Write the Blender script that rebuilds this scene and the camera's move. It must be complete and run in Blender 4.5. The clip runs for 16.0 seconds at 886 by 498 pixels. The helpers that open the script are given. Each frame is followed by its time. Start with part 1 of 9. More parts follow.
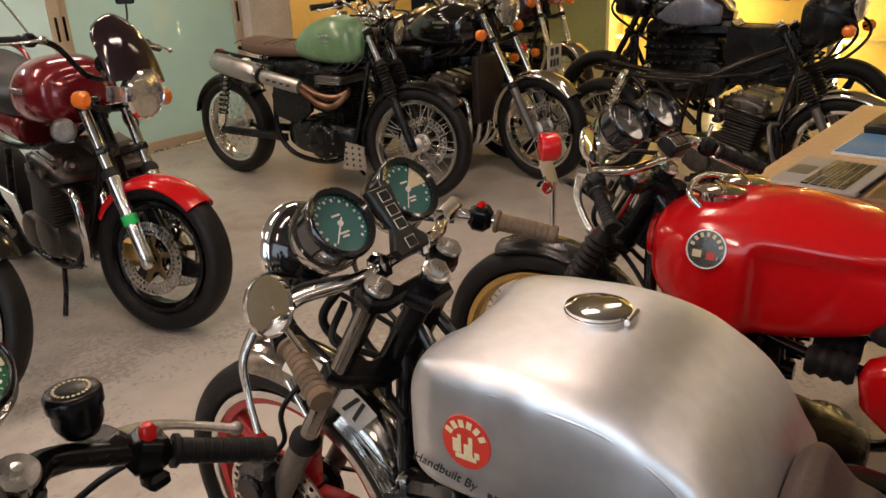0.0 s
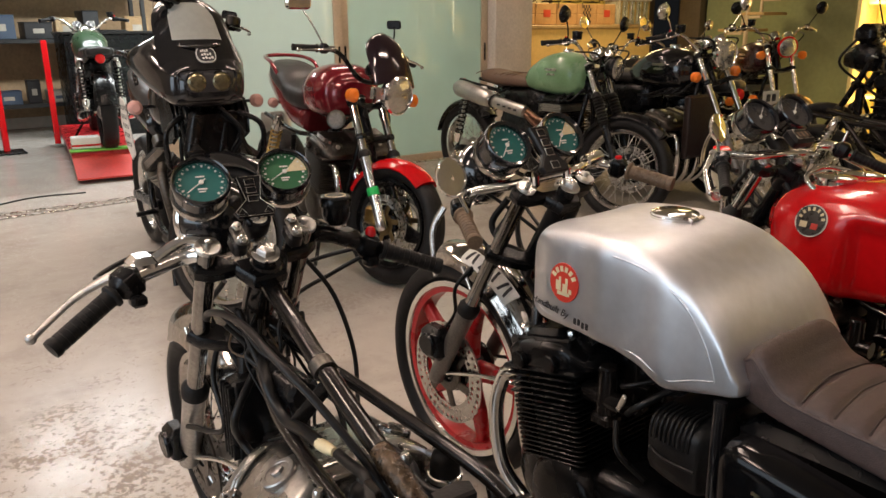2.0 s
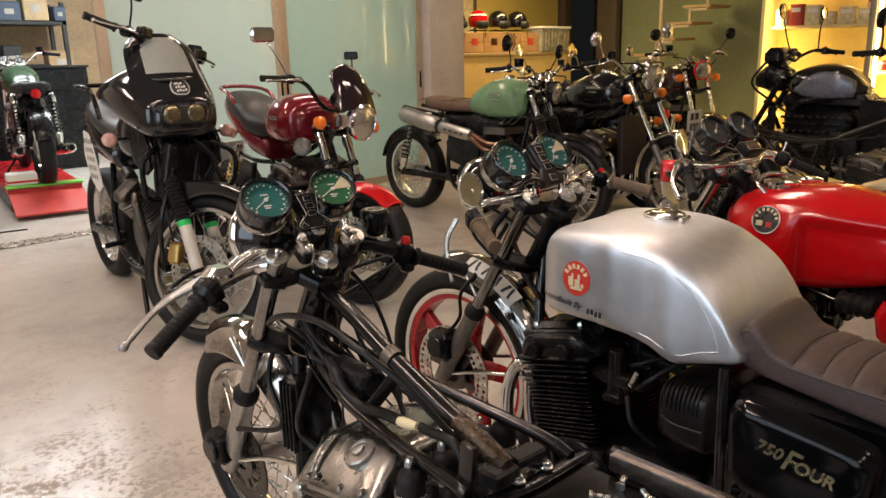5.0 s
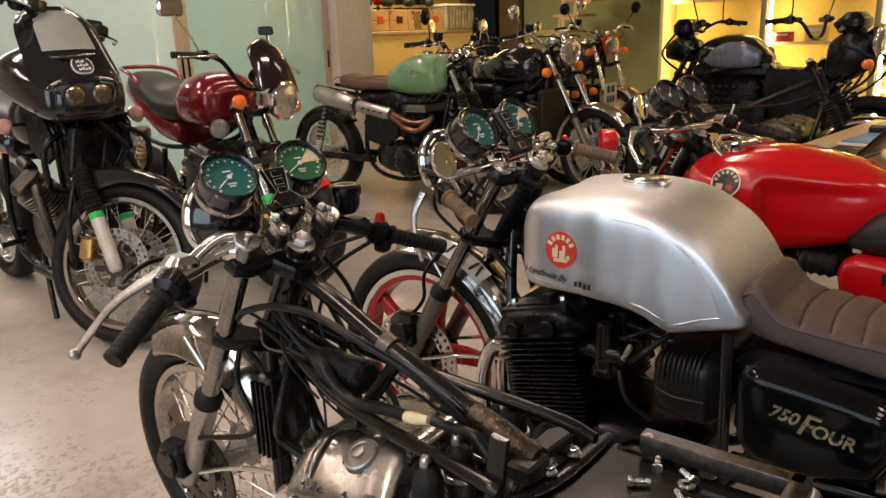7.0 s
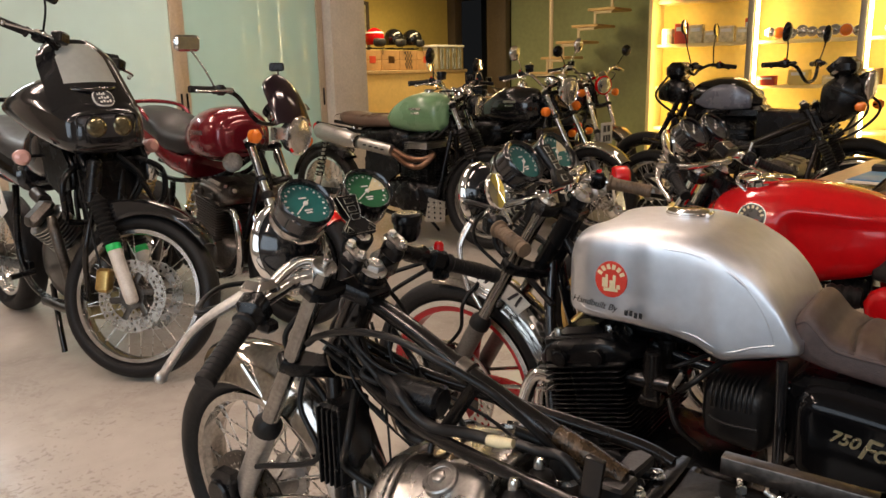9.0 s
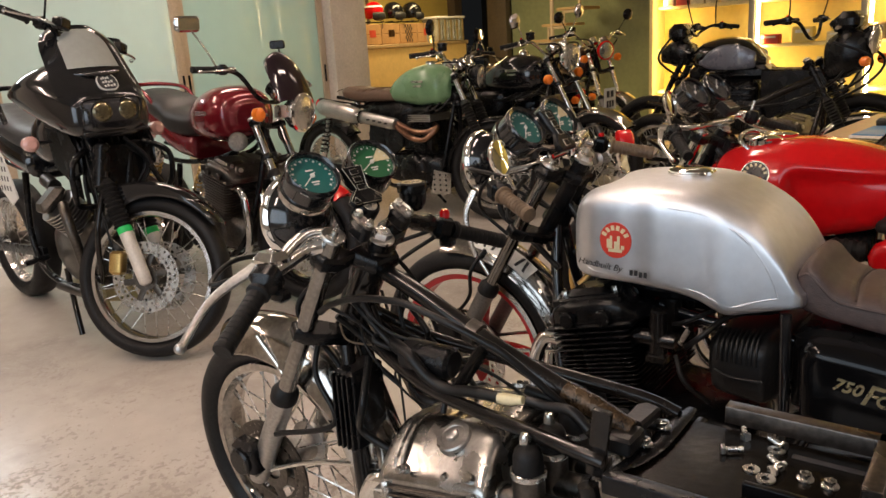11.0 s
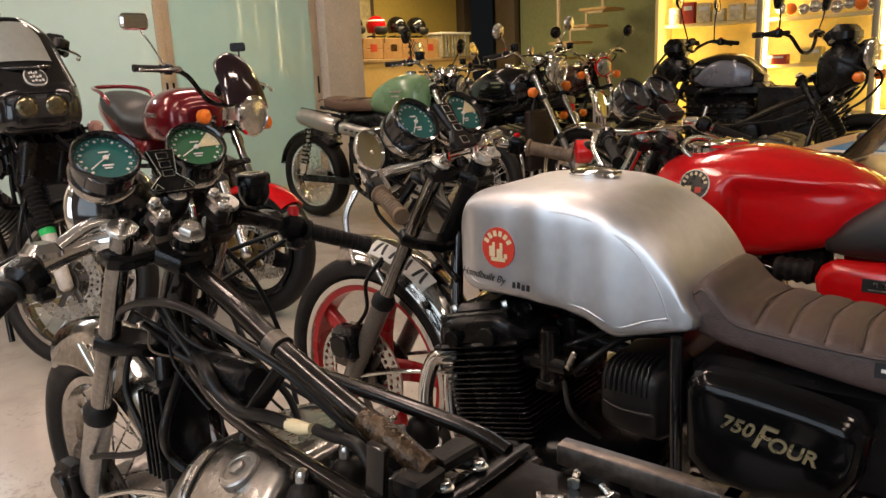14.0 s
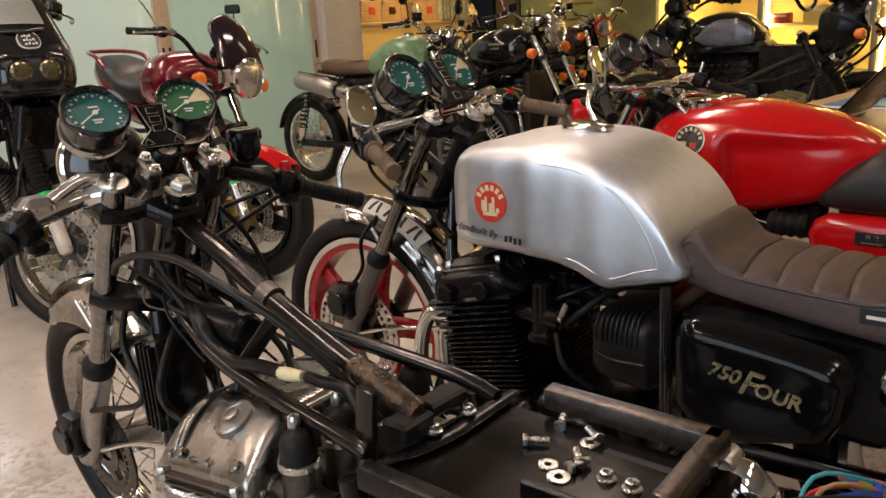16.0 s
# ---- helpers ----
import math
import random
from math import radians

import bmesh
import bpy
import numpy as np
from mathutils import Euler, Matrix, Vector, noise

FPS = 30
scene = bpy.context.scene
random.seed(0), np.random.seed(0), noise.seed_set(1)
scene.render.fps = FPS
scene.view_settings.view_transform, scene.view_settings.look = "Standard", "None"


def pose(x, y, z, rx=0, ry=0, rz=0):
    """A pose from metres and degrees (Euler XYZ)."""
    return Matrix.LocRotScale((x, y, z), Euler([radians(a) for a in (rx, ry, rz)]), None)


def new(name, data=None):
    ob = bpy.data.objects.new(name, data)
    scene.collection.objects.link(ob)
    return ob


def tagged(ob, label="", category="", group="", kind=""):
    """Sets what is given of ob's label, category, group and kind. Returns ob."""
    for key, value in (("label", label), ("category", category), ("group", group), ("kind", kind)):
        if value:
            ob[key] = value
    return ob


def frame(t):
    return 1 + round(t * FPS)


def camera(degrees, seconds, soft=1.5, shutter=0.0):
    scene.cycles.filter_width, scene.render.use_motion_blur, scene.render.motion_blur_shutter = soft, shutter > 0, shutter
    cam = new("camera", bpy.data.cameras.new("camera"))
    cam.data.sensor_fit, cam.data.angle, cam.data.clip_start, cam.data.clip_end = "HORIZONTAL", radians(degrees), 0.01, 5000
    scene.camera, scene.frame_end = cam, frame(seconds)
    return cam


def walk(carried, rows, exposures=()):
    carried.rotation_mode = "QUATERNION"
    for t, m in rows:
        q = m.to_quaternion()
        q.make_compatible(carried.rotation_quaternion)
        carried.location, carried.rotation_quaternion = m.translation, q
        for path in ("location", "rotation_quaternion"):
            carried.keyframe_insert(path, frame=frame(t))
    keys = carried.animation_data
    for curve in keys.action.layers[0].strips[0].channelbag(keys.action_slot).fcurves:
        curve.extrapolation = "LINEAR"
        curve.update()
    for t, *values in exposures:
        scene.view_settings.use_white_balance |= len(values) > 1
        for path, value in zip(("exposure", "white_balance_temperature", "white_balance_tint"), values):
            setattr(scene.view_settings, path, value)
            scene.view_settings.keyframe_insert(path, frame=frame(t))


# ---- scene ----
cam = camera(60.6, 16.0)
METRES, EYE, TILT, LEAN, TURN = 2.4, 1.39, -21.0, 2.25, -55.88
ROWS = [
    (0.0, 0.0, 0.0, 0.0, -0.0, 0.0, -0.0),
    (0.5, 0.0143, -0.0594, -0.0275, 1.78, 3.8, -0.94),
    (1.0, 0.0227, -0.1247, -0.061, 4.6, 4.18, -3.33),
    (1.5, 0.0691, -0.1733, -0.0938, 11.59, 3.86, -6.43),
    (2.0, 0.1004, -0.2199, -0.1305, 16.49, 2.95, -8.11),
    (2.5, 0.0683, -0.2521, -0.1416, 15.51, 3.6, -6.81),
    (3.0, 0.0285, -0.2861, -0.1603, 11.67, 5.06, -5.31),
    (5.5, 0.0289, -0.321, -0.1667, 10.35, 5.71, -4.99),
    (6.0, 0.0215, -0.2894, -0.1617, 9.58, 5.55, -4.48),
    (6.5, 0.0055, -0.2552, -0.1592, 8.81, 4.78, -2.7),
    (7.0, -0.0494, -0.2703, -0.1725, 3.66, 4.81, -1.66),
    (7.5, -0.0975, -0.2885, -0.189, 0.41, 6.38, -1.03),
    (8.0, -0.1073, -0.2846, -0.1904, 0.04, 6.97, -0.89),
    (8.5, -0.1126, -0.2838, -0.1847, 0.57, 7.49, -1.0),
    (9.0, -0.1202, -0.2832, -0.1847, 1.87, 7.78, -1.75),
    (11.5, -0.1131, -0.2983, -0.1936, 2.38, 5.35, 0.91),
    (12.0, -0.0992, -0.2976, -0.1899, 1.41, 5.32, 1.06),
    (12.5, -0.0585, -0.2878, -0.1861, 2.12, 4.59, -0.26),
    (13.0, -0.0048, -0.2695, -0.1794, 6.22, 3.64, -1.94),
    (13.5, 0.01, -0.2431, -0.1763, 7.33, 4.15, -1.61),
    (14.0, 0.0171, -0.1987, -0.1954, 4.36, 7.38, -1.44),
    (14.5, 0.0617, -0.1536, -0.2151, 3.24, 10.44, -1.34),
    (15.0, 0.0728, -0.16, -0.2131, 3.0, 9.44, -0.03),
    (15.5, 0.0505, -0.1894, -0.2012, 3.77, 6.76, -0.12),
    (16.0, 0.0259, -0.2009, -0.2058, 4.6, 4.87, -0.94),
]
walk(cam, [(t, pose(0, 0, EYE, TILT, LEAN, TURN) @ pose(METRES * x, METRES * y, METRES * z, 90 + pitch, roll, yaw)) for t, x, y, z, yaw, pitch, roll in ROWS])

# ---- light ----
world = bpy.data.worlds.new("world")
world.use_nodes = True
scene.world = world
world.node_tree.nodes["Background"].inputs[0].default_value = (0.9, 0.95, 1.0, 1)
world.node_tree.nodes["Background"].inputs[1].default_value = 0.008


def area_lamp(name, x, y, z, sx, sy, watts, color, rx=0, ry=0, rz=0):
    data = bpy.data.lights.new(name, "AREA")
    data.shape, data.size, data.size_y, data.energy, data.color = "RECTANGLE", sx, sy, watts, color
    ob = new(name, data)
    ob.matrix_world = pose(x, y, z, rx, ry, rz)
    return ob


WARM = (1.0, 0.757, 0.622)
COOL = (0.93, 0.98, 1.0)
LUMINAIRES = [(x, y) for x in (-1.7, 0.5, 2.7, 4.9) for y in (-1.5, 1.5, 4.3)]
for lx, ly in LUMINAIRES:
    area_lamp("ceiling_lamp", lx, ly, 3.02, 1.25, 0.16, 4 if lx > 4 else 11 if ly < 0 else 40 if lx < 0 else 25, WARM)
area_lamp("shop_lamp", 1.2, 7.4, 3.0, 1.6, 0.3, 80, COOL)
area_lamp("shop_lamp", 3.4, 7.6, 3.0, 1.6, 0.3, 230, COOL)
area_lamp("back_room_lamp", 7.6, 4.6, 3.0, 0.5, 0.5, 24, (1.0, 0.78, 0.36))
area_lamp("window_light", -2.94, 0.4, 1.65, 2.0, 3.6, 66, (0.72, 0.85, 1.0), 0, -90, 0)
area_lamp("counter_lamp", 6.9, 6.0, 2.45, 1.8, 0.2, 46, (1.0, 0.72, 0.36))
for ly in (3.2, 2.13, 1.06, 0.0):
    area_lamp("shelf_lamp", 7.90, ly - 0.07, 1.3, 2.2, 0.05, 15, (1.0, 0.69, 0.25), 0, -90, 0)


# ---- materials ----
def mat(name, color, rough=0.5, metal=0.0, vary=0.12, scale=6.0, bump=0.0, bump_scale=60.0, coat=0.0, spec=0.5, rough_vary=0.12, dark=None):
    """A painted, metal, rubber or plastic surface: two scales of tone, uneven gloss and a fine relief."""
    m = bpy.data.materials.new(name)
    m.use_nodes = True
    nt = m.node_tree
    b = nt.nodes["Principled BSDF"]
    b.inputs["Metallic"].default_value = metal
    b.inputs["Specular IOR Level"].default_value = spec
    b.inputs["Coat Weight"].default_value = coat
    b.inputs["Coat Roughness"].default_value = 0.04
    tc = nt.nodes.new("ShaderNodeTexCoord")
    n1, n2 = nt.nodes.new("ShaderNodeTexNoise"), nt.nodes.new("ShaderNodeTexNoise")
    n1.inputs["Scale"].default_value, n1.inputs["Detail"].default_value = scale, 6
    n2.inputs["Scale"].default_value, n2.inputs["Detail"].default_value = scale * 9, 4
    add = nt.nodes.new("ShaderNodeMath")
    add.operation = "ADD"
    ramp = nt.nodes.new("ShaderNodeMapRange")
    ramp.inputs["From Min"].default_value, ramp.inputs["From Max"].default_value = 0.65, 1.35
    mix = nt.nodes.new("ShaderNodeMix")
    mix.data_type = "RGBA"
    lo = dark if dark else tuple(c * (1 - 2 * vary) for c in color)
    hi = tuple(min(1, c * (1 + vary)) for c in color)
    mix.inputs["A"].default_value, mix.inputs["B"].default_value = (*lo, 1), (*hi, 1)
    for n in (n1, n2):
        nt.links.new(tc.outputs["Object"], n.inputs["Vector"])
    nt.links.new(n1.outputs["Fac"], add.inputs[0])
    nt.links.new(n2.outputs["Fac"], add.inputs[1])
    nt.links.new(add.outputs[0], ramp.inputs["Value"])
    nt.links.new(ramp.outputs[0], mix.inputs["Factor"])
    nt.links.new(mix.outputs["Result"], b.inputs["Base Color"])
    rr = nt.nodes.new("ShaderNodeMapRange")
    rr.inputs["From Min"].default_value, rr.inputs["From Max"].default_value = 0.3, 0.7
    rr.inputs["To Min"].default_value = max(0.02, rough - rough_vary * rough * 2)
    rr.inputs["To Max"].default_value = min(1, rough + rough_vary * rough * 2)
    nt.links.new(n1.outputs["Fac"], rr.inputs["Value"])
    nt.links.new(rr.outputs[0], b.inputs["Roughness"])
    if bump:
        n3 = nt.nodes.new("ShaderNodeTexNoise")
        n3.inputs["Scale"].default_value, n3.inputs["Detail"].default_value = bump_scale, 5
        nt.links.new(tc.outputs["Object"], n3.inputs["Vector"])
        bp = nt.nodes.new("ShaderNodeBump")
        bp.inputs["Strength"].default_value, bp.inputs["Distance"].default_value = bump, 0.004
        nt.links.new(n3.outputs["Fac"], bp.inputs["Height"])
        nt.links.new(bp.outputs[0], b.inputs["Normal"])
    return m


def glow(name, color, strength):
    m = bpy.data.materials.new(name)
    m.use_nodes = True
    b = m.node_tree.nodes["Principled BSDF"]
    b.inputs["Base Color"].default_value = (*color, 1)
    b.inputs["Emission Color"].default_value, b.inputs["Emission Strength"].default_value = (*color, 1), strength
    return m


def glass(name, color=(1, 1, 1), rough=0.0, ior=1.45, weight=1.0):
    m = bpy.data.materials.new(name)
    m.use_nodes = True
    b = m.node_tree.nodes["Principled BSDF"]
    b.inputs["Base Color"].default_value, b.inputs["Roughness"].default_value = (*color, 1), rough
    b.inputs["Transmission Weight"].default_value, b.inputs["IOR"].default_value = weight, ior
    return m


CHROME = mat("chrome", (0.82, 0.81, 0.79), 0.09, 1.0, 0.06, 8, 0.02, 30, rough_vary=0.35)
STEEL = mat("zinc_steel", (0.6, 0.59, 0.56), 0.28, 1.0, 0.12, 30, 0.05, 200)
CAST = mat("cast_aluminium", (0.46, 0.45, 0.43), 0.36, 1.0, 0.16, 14, 0.10, 160)
CASTPOL = mat("worn_polished_casting", (0.40, 0.39, 0.37), 0.26, 1.0, 0.14, 14, 0.05, 90, rough_vary=0.25)
CASTDARK = mat("dirty_aluminium", (0.12, 0.11, 0.098), 0.38, 1.0, 0.25, 12, 0.12, 160)
POLISHED = mat("polished_aluminium", (0.72, 0.71, 0.69), 0.2, 1.0, 0.08, 12, 0.05, 120)
WORNCHROME = mat("worn_chrome", (0.47, 0.45, 0.42), 0.10, 1.0, 0.22, 10, 0.04, 40, rough_vary=0.5)
# chrome with the dark reflections of nearby bikes put into its colour
DARKCHROME = mat("chrome_darkened_reflections", (0.30, 0.29, 0.275), 0.07, 1.0, 0.18, 12, 0.03, 60, rough_vary=0.4)
COVERBLACK = mat("polished_black_cover", (0.0045, 0.0045, 0.005), 0.12, 0, 0.2, 9, spec=0.22)
BLACK = mat("gloss_black_paint", (0.008, 0.008, 0.009), 0.14, 0, 0.2, 9, coat=0.6)
SATIN = mat("satin_black_metal", (0.005, 0.005, 0.0055), 0.26, 0, 0.3, 14, 0.10, 140, spec=0.30)
GRIMY = mat("grimy_black_frame", (0.011, 0.0085, 0.007), 0.18, 0, 0.35, 18, 0.06, 90, dark=(0.003, 0.003, 0.003), spec=0.38)
DUSTY = mat("dusty_black_plastic", (0.011, 0.0105, 0.0105), 0.36, 0, 0.3, 10, 0.15, 160, spec=0.35)
RUBBER = mat("black_rubber", (0.009, 0.0085, 0.0085), 0.5, 0, 0.25, 16, 0.2, 220, spec=0.25)
HOSE = mat("hose_rubber", (0.006, 0.006, 0.006), 0.36, 0, 0.2, 20, spec=0.28)
BROWNRUB = mat("brown_rubber_grip", (0.16, 0.105, 0.062), 0.6, 0, 0.2, 30, 0.2, 260)
BROWNLEA = mat("brown_leather", (0.075, 0.050, 0.044), 0.48, 0, 0.16, 10, 0.3, 340)
DARKLEA = mat("black_vinyl", (0.014, 0.0135, 0.0135), 0.45, 0, 0.2, 10, 0.3, 340)
TANLEA = mat("tan_brown_leather", (0.12, 0.07, 0.045), 0.55, 0, 0.2, 10, 0.3, 300)
RED = mat("bright_red_paint", (0.58, 0.006, 0.009), 0.16, 0, 0.06, 5, coat=0.35, spec=0.35)
MAROON = mat("metallic_maroon_paint", (0.20, 0.010, 0.018), 0.2, 0.25, 0.12, 7, coat=0.8)
REDWHEEL = mat("red_wheel_paint", (0.42, 0.012, 0.016), 0.3, 0, 0.1, 10)
GREENP = mat("satin_green_paint", (0.16, 0.30, 0.15), 0.3, 0, 0.08, 8, coat=0.4)
DULLGOLD = mat("dull_bronze_carrier", (0.30, 0.22, 0.11), 0.4, 1.0, 0.2, 20)
GOLD = mat("gold_anodised", (0.55, 0.38, 0.14), 0.35, 1.0, 0.15, 20)
BRONZE = mat("heat_stained_pipe", (0.26, 0.15, 0.10), 0.35, 1.0, 0.35, 16)
ORANGE = mat("amber_lens", (0.85, 0.20, 0.02), 0.18, 0, 0.06, 20, coat=0.5)
PINKLENS = mat("pale_smoked_lens", (0.62, 0.36, 0.32), 0.22, 0, 0.06, 20, coat=0.5)
REDLENS = mat("red_tail_lens", (0.65, 0.012, 0.015), 0.15, 0, 0.06, 40, coat=0.6)
MIRROR = mat("mirror_glass", (0.9, 0.9, 0.88), 0.03, 1.0, 0.02, 3)
LENS = mat("headlamp_lens", (0.62, 0.60, 0.54), 0.12, 0.75, 0.12, 26, 0.5, 46)
DIMLENS = mat("clouded_lamp_glass", (0.20, 0.17, 0.10), 0.1, 0.7, 0.4, 30, 0.4, 50)
TEAL = mat("teal_dial", (0.012, 0.135, 0.125), 0.35, 0, 0.06, 20, coat=0.8)
GREEND = mat("green_dial", (0.020, 0.13, 0.050), 0.35, 0, 0.06, 20, coat=0.8)
DARKDIAL = mat("grey_dial", (0.05, 0.05, 0.052), 0.3, 0, 0.1, 20, coat=0.8)
WHITE = mat("white_paint", (0.75, 0.74, 0.70), 0.45, 0, 0.06, 12)
CREAM = mat("cream_marking", (0.72, 0.62, 0.38), 0.5, 0, 0.08, 14)
PLATE = mat("plate_white", (0.62, 0.62, 0.58), 0.4, 0, 0.08, 14)
INK = mat("black_ink", (0.015, 0.015, 0.018), 0.5, 0, 0.05, 14)
STICKER = mat("red_sticker", (0.60, 0.045, 0.025), 0.35, 0, 0.05, 14)
GREENTAPE = mat("green_tape", (0.02, 0.55, 0.12), 0.45, 0, 0.08, 14)
OLDGREY = mat("grey_fork_leg", (0.20, 0.19, 0.175), 0.42, 0.7, 0.18, 20, 0.1, 160)
WHITEFORK = mat("cream_fork_leg", (0.60, 0.56, 0.50), 0.35, 0.1, 0.1, 18)
GREYPAINT = mat("blue_grey_paint", (0.15, 0.16, 0.20), 0.28, 0.2, 0.1, 9, coat=0.4)
# opaque pale grey stands in for light seen through and reflected by the screen
PALESCREEN = mat("screen_painted_see_through", (0.34, 0.36, 0.34), 0.12, 0, 0.05, 4, coat=0.8)
SILVERPL = mat("silver_letters", (0.62, 0.60, 0.52), 0.3, 1.0, 0.1, 40)


def brushed():
    """Hand-brushed bare aluminium sheet: soft streaks, clouded gloss and small dents."""
    m = mat("brushed_aluminium", (0.73, 0.75, 0.785), 0.46, 1.0, 0.05, 4, 0, rough_vary=0.10)
    nt = m.node_tree
    b = nt.nodes["Principled BSDF"]
    tc = nt.nodes.new("ShaderNodeTexCoord")
    mp = nt.nodes.new("ShaderNodeMapping")
    mp.inputs["Scale"].default_value = (160, 6, 160)
    n = nt.nodes.new("ShaderNodeTexNoise")
    n.inputs["Scale"].default_value, n.inputs["Detail"].default_value = 4, 6
    dent = nt.nodes.new("ShaderNodeTexNoise")
    dent.inputs["Scale"].default_value, dent.inputs["Detail"].default_value = 9, 2
    mx = nt.nodes.new("ShaderNodeMath")
    mx.operation = "MULTIPLY_ADD"
    mx.inputs[1].default_value = 0.06
    bp = nt.nodes.new("ShaderNodeBump")
    bp.inputs["Strength"].default_value, bp.inputs["Distance"].default_value = 0.22, 0.006
    nt.links.new(tc.outputs["Object"], mp.inputs[0])
    nt.links.new(mp.outputs[0], n.inputs["Vector"])
    nt.links.new(tc.outputs["Object"], dent.inputs["Vector"])
    nt.links.new(n.outputs["Fac"], mx.inputs[0])
    nt.links.new(dent.outputs["Fac"], mx.inputs[2])
    nt.links.new(mx.outputs[0], bp.inputs["Height"])
    nt.links.new(bp.outputs[0], b.inputs["Normal"])
    return m


BRUSHED = brushed()


def tyre_material(name, lugs, depth):
    """Tyre rubber with grooves cut across the tread, by the angle round the axle."""
    m = mat(name, (0.010, 0.0095, 0.0095), 0.52, 0, 0.25, 12, spec=0.25)
    nt = m.node_tree
    b = nt.nodes["Principled BSDF"]
    tc = nt.nodes.new("ShaderNodeTexCoord")
    sx = nt.nodes.new("ShaderNodeSeparateXYZ")
    nt.links.new(tc.outputs["Object"], sx.inputs[0])

    def math_node(op, a, c=None):
        k = nt.nodes.new("ShaderNodeMath")
        k.operation = op
        for i, v in enumerate((a, c)):
            if v is None:
                continue
            if isinstance(v, (int, float)):
                k.inputs[i].default_value = v
            else:
                nt.links.new(v, k.inputs[i])
        return k.outputs[0]

    ang = math_node("ARCTAN2", sx.outputs["Y"], sx.outputs["Z"])
    skew = math_node("MULTIPLY", math_node("ABSOLUTE", sx.outputs["X"]), 14.0)
    wave = math_node("SINE", math_node("MULTIPLY", math_node("ADD", ang, skew), lugs))
    rib = math_node("SINE", math_node("MULTIPLY", sx.outputs["X"], 420.0))
    height = math_node("ADD", math_node("GREATER_THAN", wave, -0.55), math_node("MULTIPLY", math_node("GREATER_THAN", rib, -0.6), 0.5))
    bp = nt.nodes.new("ShaderNodeBump")
    bp.inputs["Strength"].default_value, bp.inputs["Distance"].default_value = depth, 0.004
    nt.links.new(height, bp.inputs["Height"])
    nt.links.new(bp.outputs[0], b.inputs["Normal"])
    return m


ROADTYRE = tyre_material("road_tyre_rubber", 44, 0.5)
BLOCKTYRE = tyre_material("block_tyre_rubber", 34, 0.9)

# ---- mesh kit ----
I4 = Matrix.Identity(4)


class G:
    """Vertices and faces under construction."""

    def __init__(self):
        self.v, self.f = [], []

    def add(self, verts, faces):
        k = len(self.v)
        self.v.extend(tuple(p) for p in verts)
        self.f.extend(tuple(i + k for i in q) for q in faces)
        return self

    def mesh(self, name, material, angle=42):
        me = bpy.data.meshes.new(name)
        me.from_pydata(self.v, [], self.f)
        me.materials.append(material)
        me.validate()
        bm = bmesh.new()
        bm.from_mesh(me)
        bmesh.ops.recalc_face_normals(bm, faces=bm.faces)
        bm.to_mesh(me)
        bm.free()
        me.shade_smooth()
        me.set_sharp_from_angle(angle=radians(angle))
        return me


def part(name, g, material, parent=None, label="", M=I4, angle=42):
    """Links a built form as one mesh object under a thing or a part."""
    me = g if isinstance(g, bpy.types.Mesh) else g.mesh(name, material, angle)
    ob = new(name, me)
    if parent is not None:
        ob.parent = parent
    ob.matrix_local = M
    return tagged(ob, label)


def root(name, M, label, category, group="", kind=""):
    ob = new(name)
    ob.empty_display_size = 0.1
    ob.matrix_world = M
    return tagged(ob, label, category, group, kind)


def xf(M, pts):
    return [tuple(M @ Vector(p)) for p in pts]


def loft(g, rings, cap=True, M=I4):
    n, m = len(rings[0]), len(rings)
    v = [p for r in rings for p in xf(M, r)]
    f = [(i * n + j, i * n + (j + 1) % n, (i + 1) * n + (j + 1) % n, (i + 1) * n + j) for i in range(m - 1) for j in range(n)]
    if cap:
        f += [tuple(range(n)), tuple(range((m - 1) * n, m * n))]
    return g.add(v, f)


def lathe(g, prof, n=28, M=I4, closed=False, cap=True):
    """prof: (radius, height) pairs about the local z axis."""
    rings = [[(r * math.cos(2 * math.pi * k / n), r * math.sin(2 * math.pi * k / n), h) for k in range(n)] for r, h in prof]
    if closed:
        rings.append(rings[0])
    return loft(g, rings, cap and not closed, M)


def along(p, q):
    """A matrix that puts the local z axis from p towards q."""
    p, q = Vector(p), Vector(q)
    return Matrix.Translation(p) @ (q - p).to_track_quat("Z", "Y").to_matrix().to_4x4()


def cyl(g, p, q, r, n=12, r2=None, ch=0.0, M=I4):
    L = (Vector(q) - Vector(p)).length
    r2 = r if r2 is None else r2
    prof = [(r, 0), (r2, L)] if not ch else [(r - ch, 0), (r, ch), (r2, L - ch), (r2 - ch, L)]
    return lathe(g, prof, n, M @ along(p, q))


def smooth_path(pts, res):
    if len(pts) < 3 or res < 2:
        return [Vector(p) for p in pts]
    P = [Vector(p) for p in pts]
    P = [2 * P[0] - P[1]] + P + [2 * P[-1] - P[-2]]
    out = []
    for i in range(1, len(P) - 2):
        a, b, c, d = P[i - 1:i + 3]
        for k in range(res):
            t = k / res
            out.append(0.5 * ((2 * b) + (c - a) * t + (2 * a - 5 * b + 4 * c - d) * t * t + (3 * b - a - 3 * c + d) * t ** 3))
    out.append(P[-2])
    return out


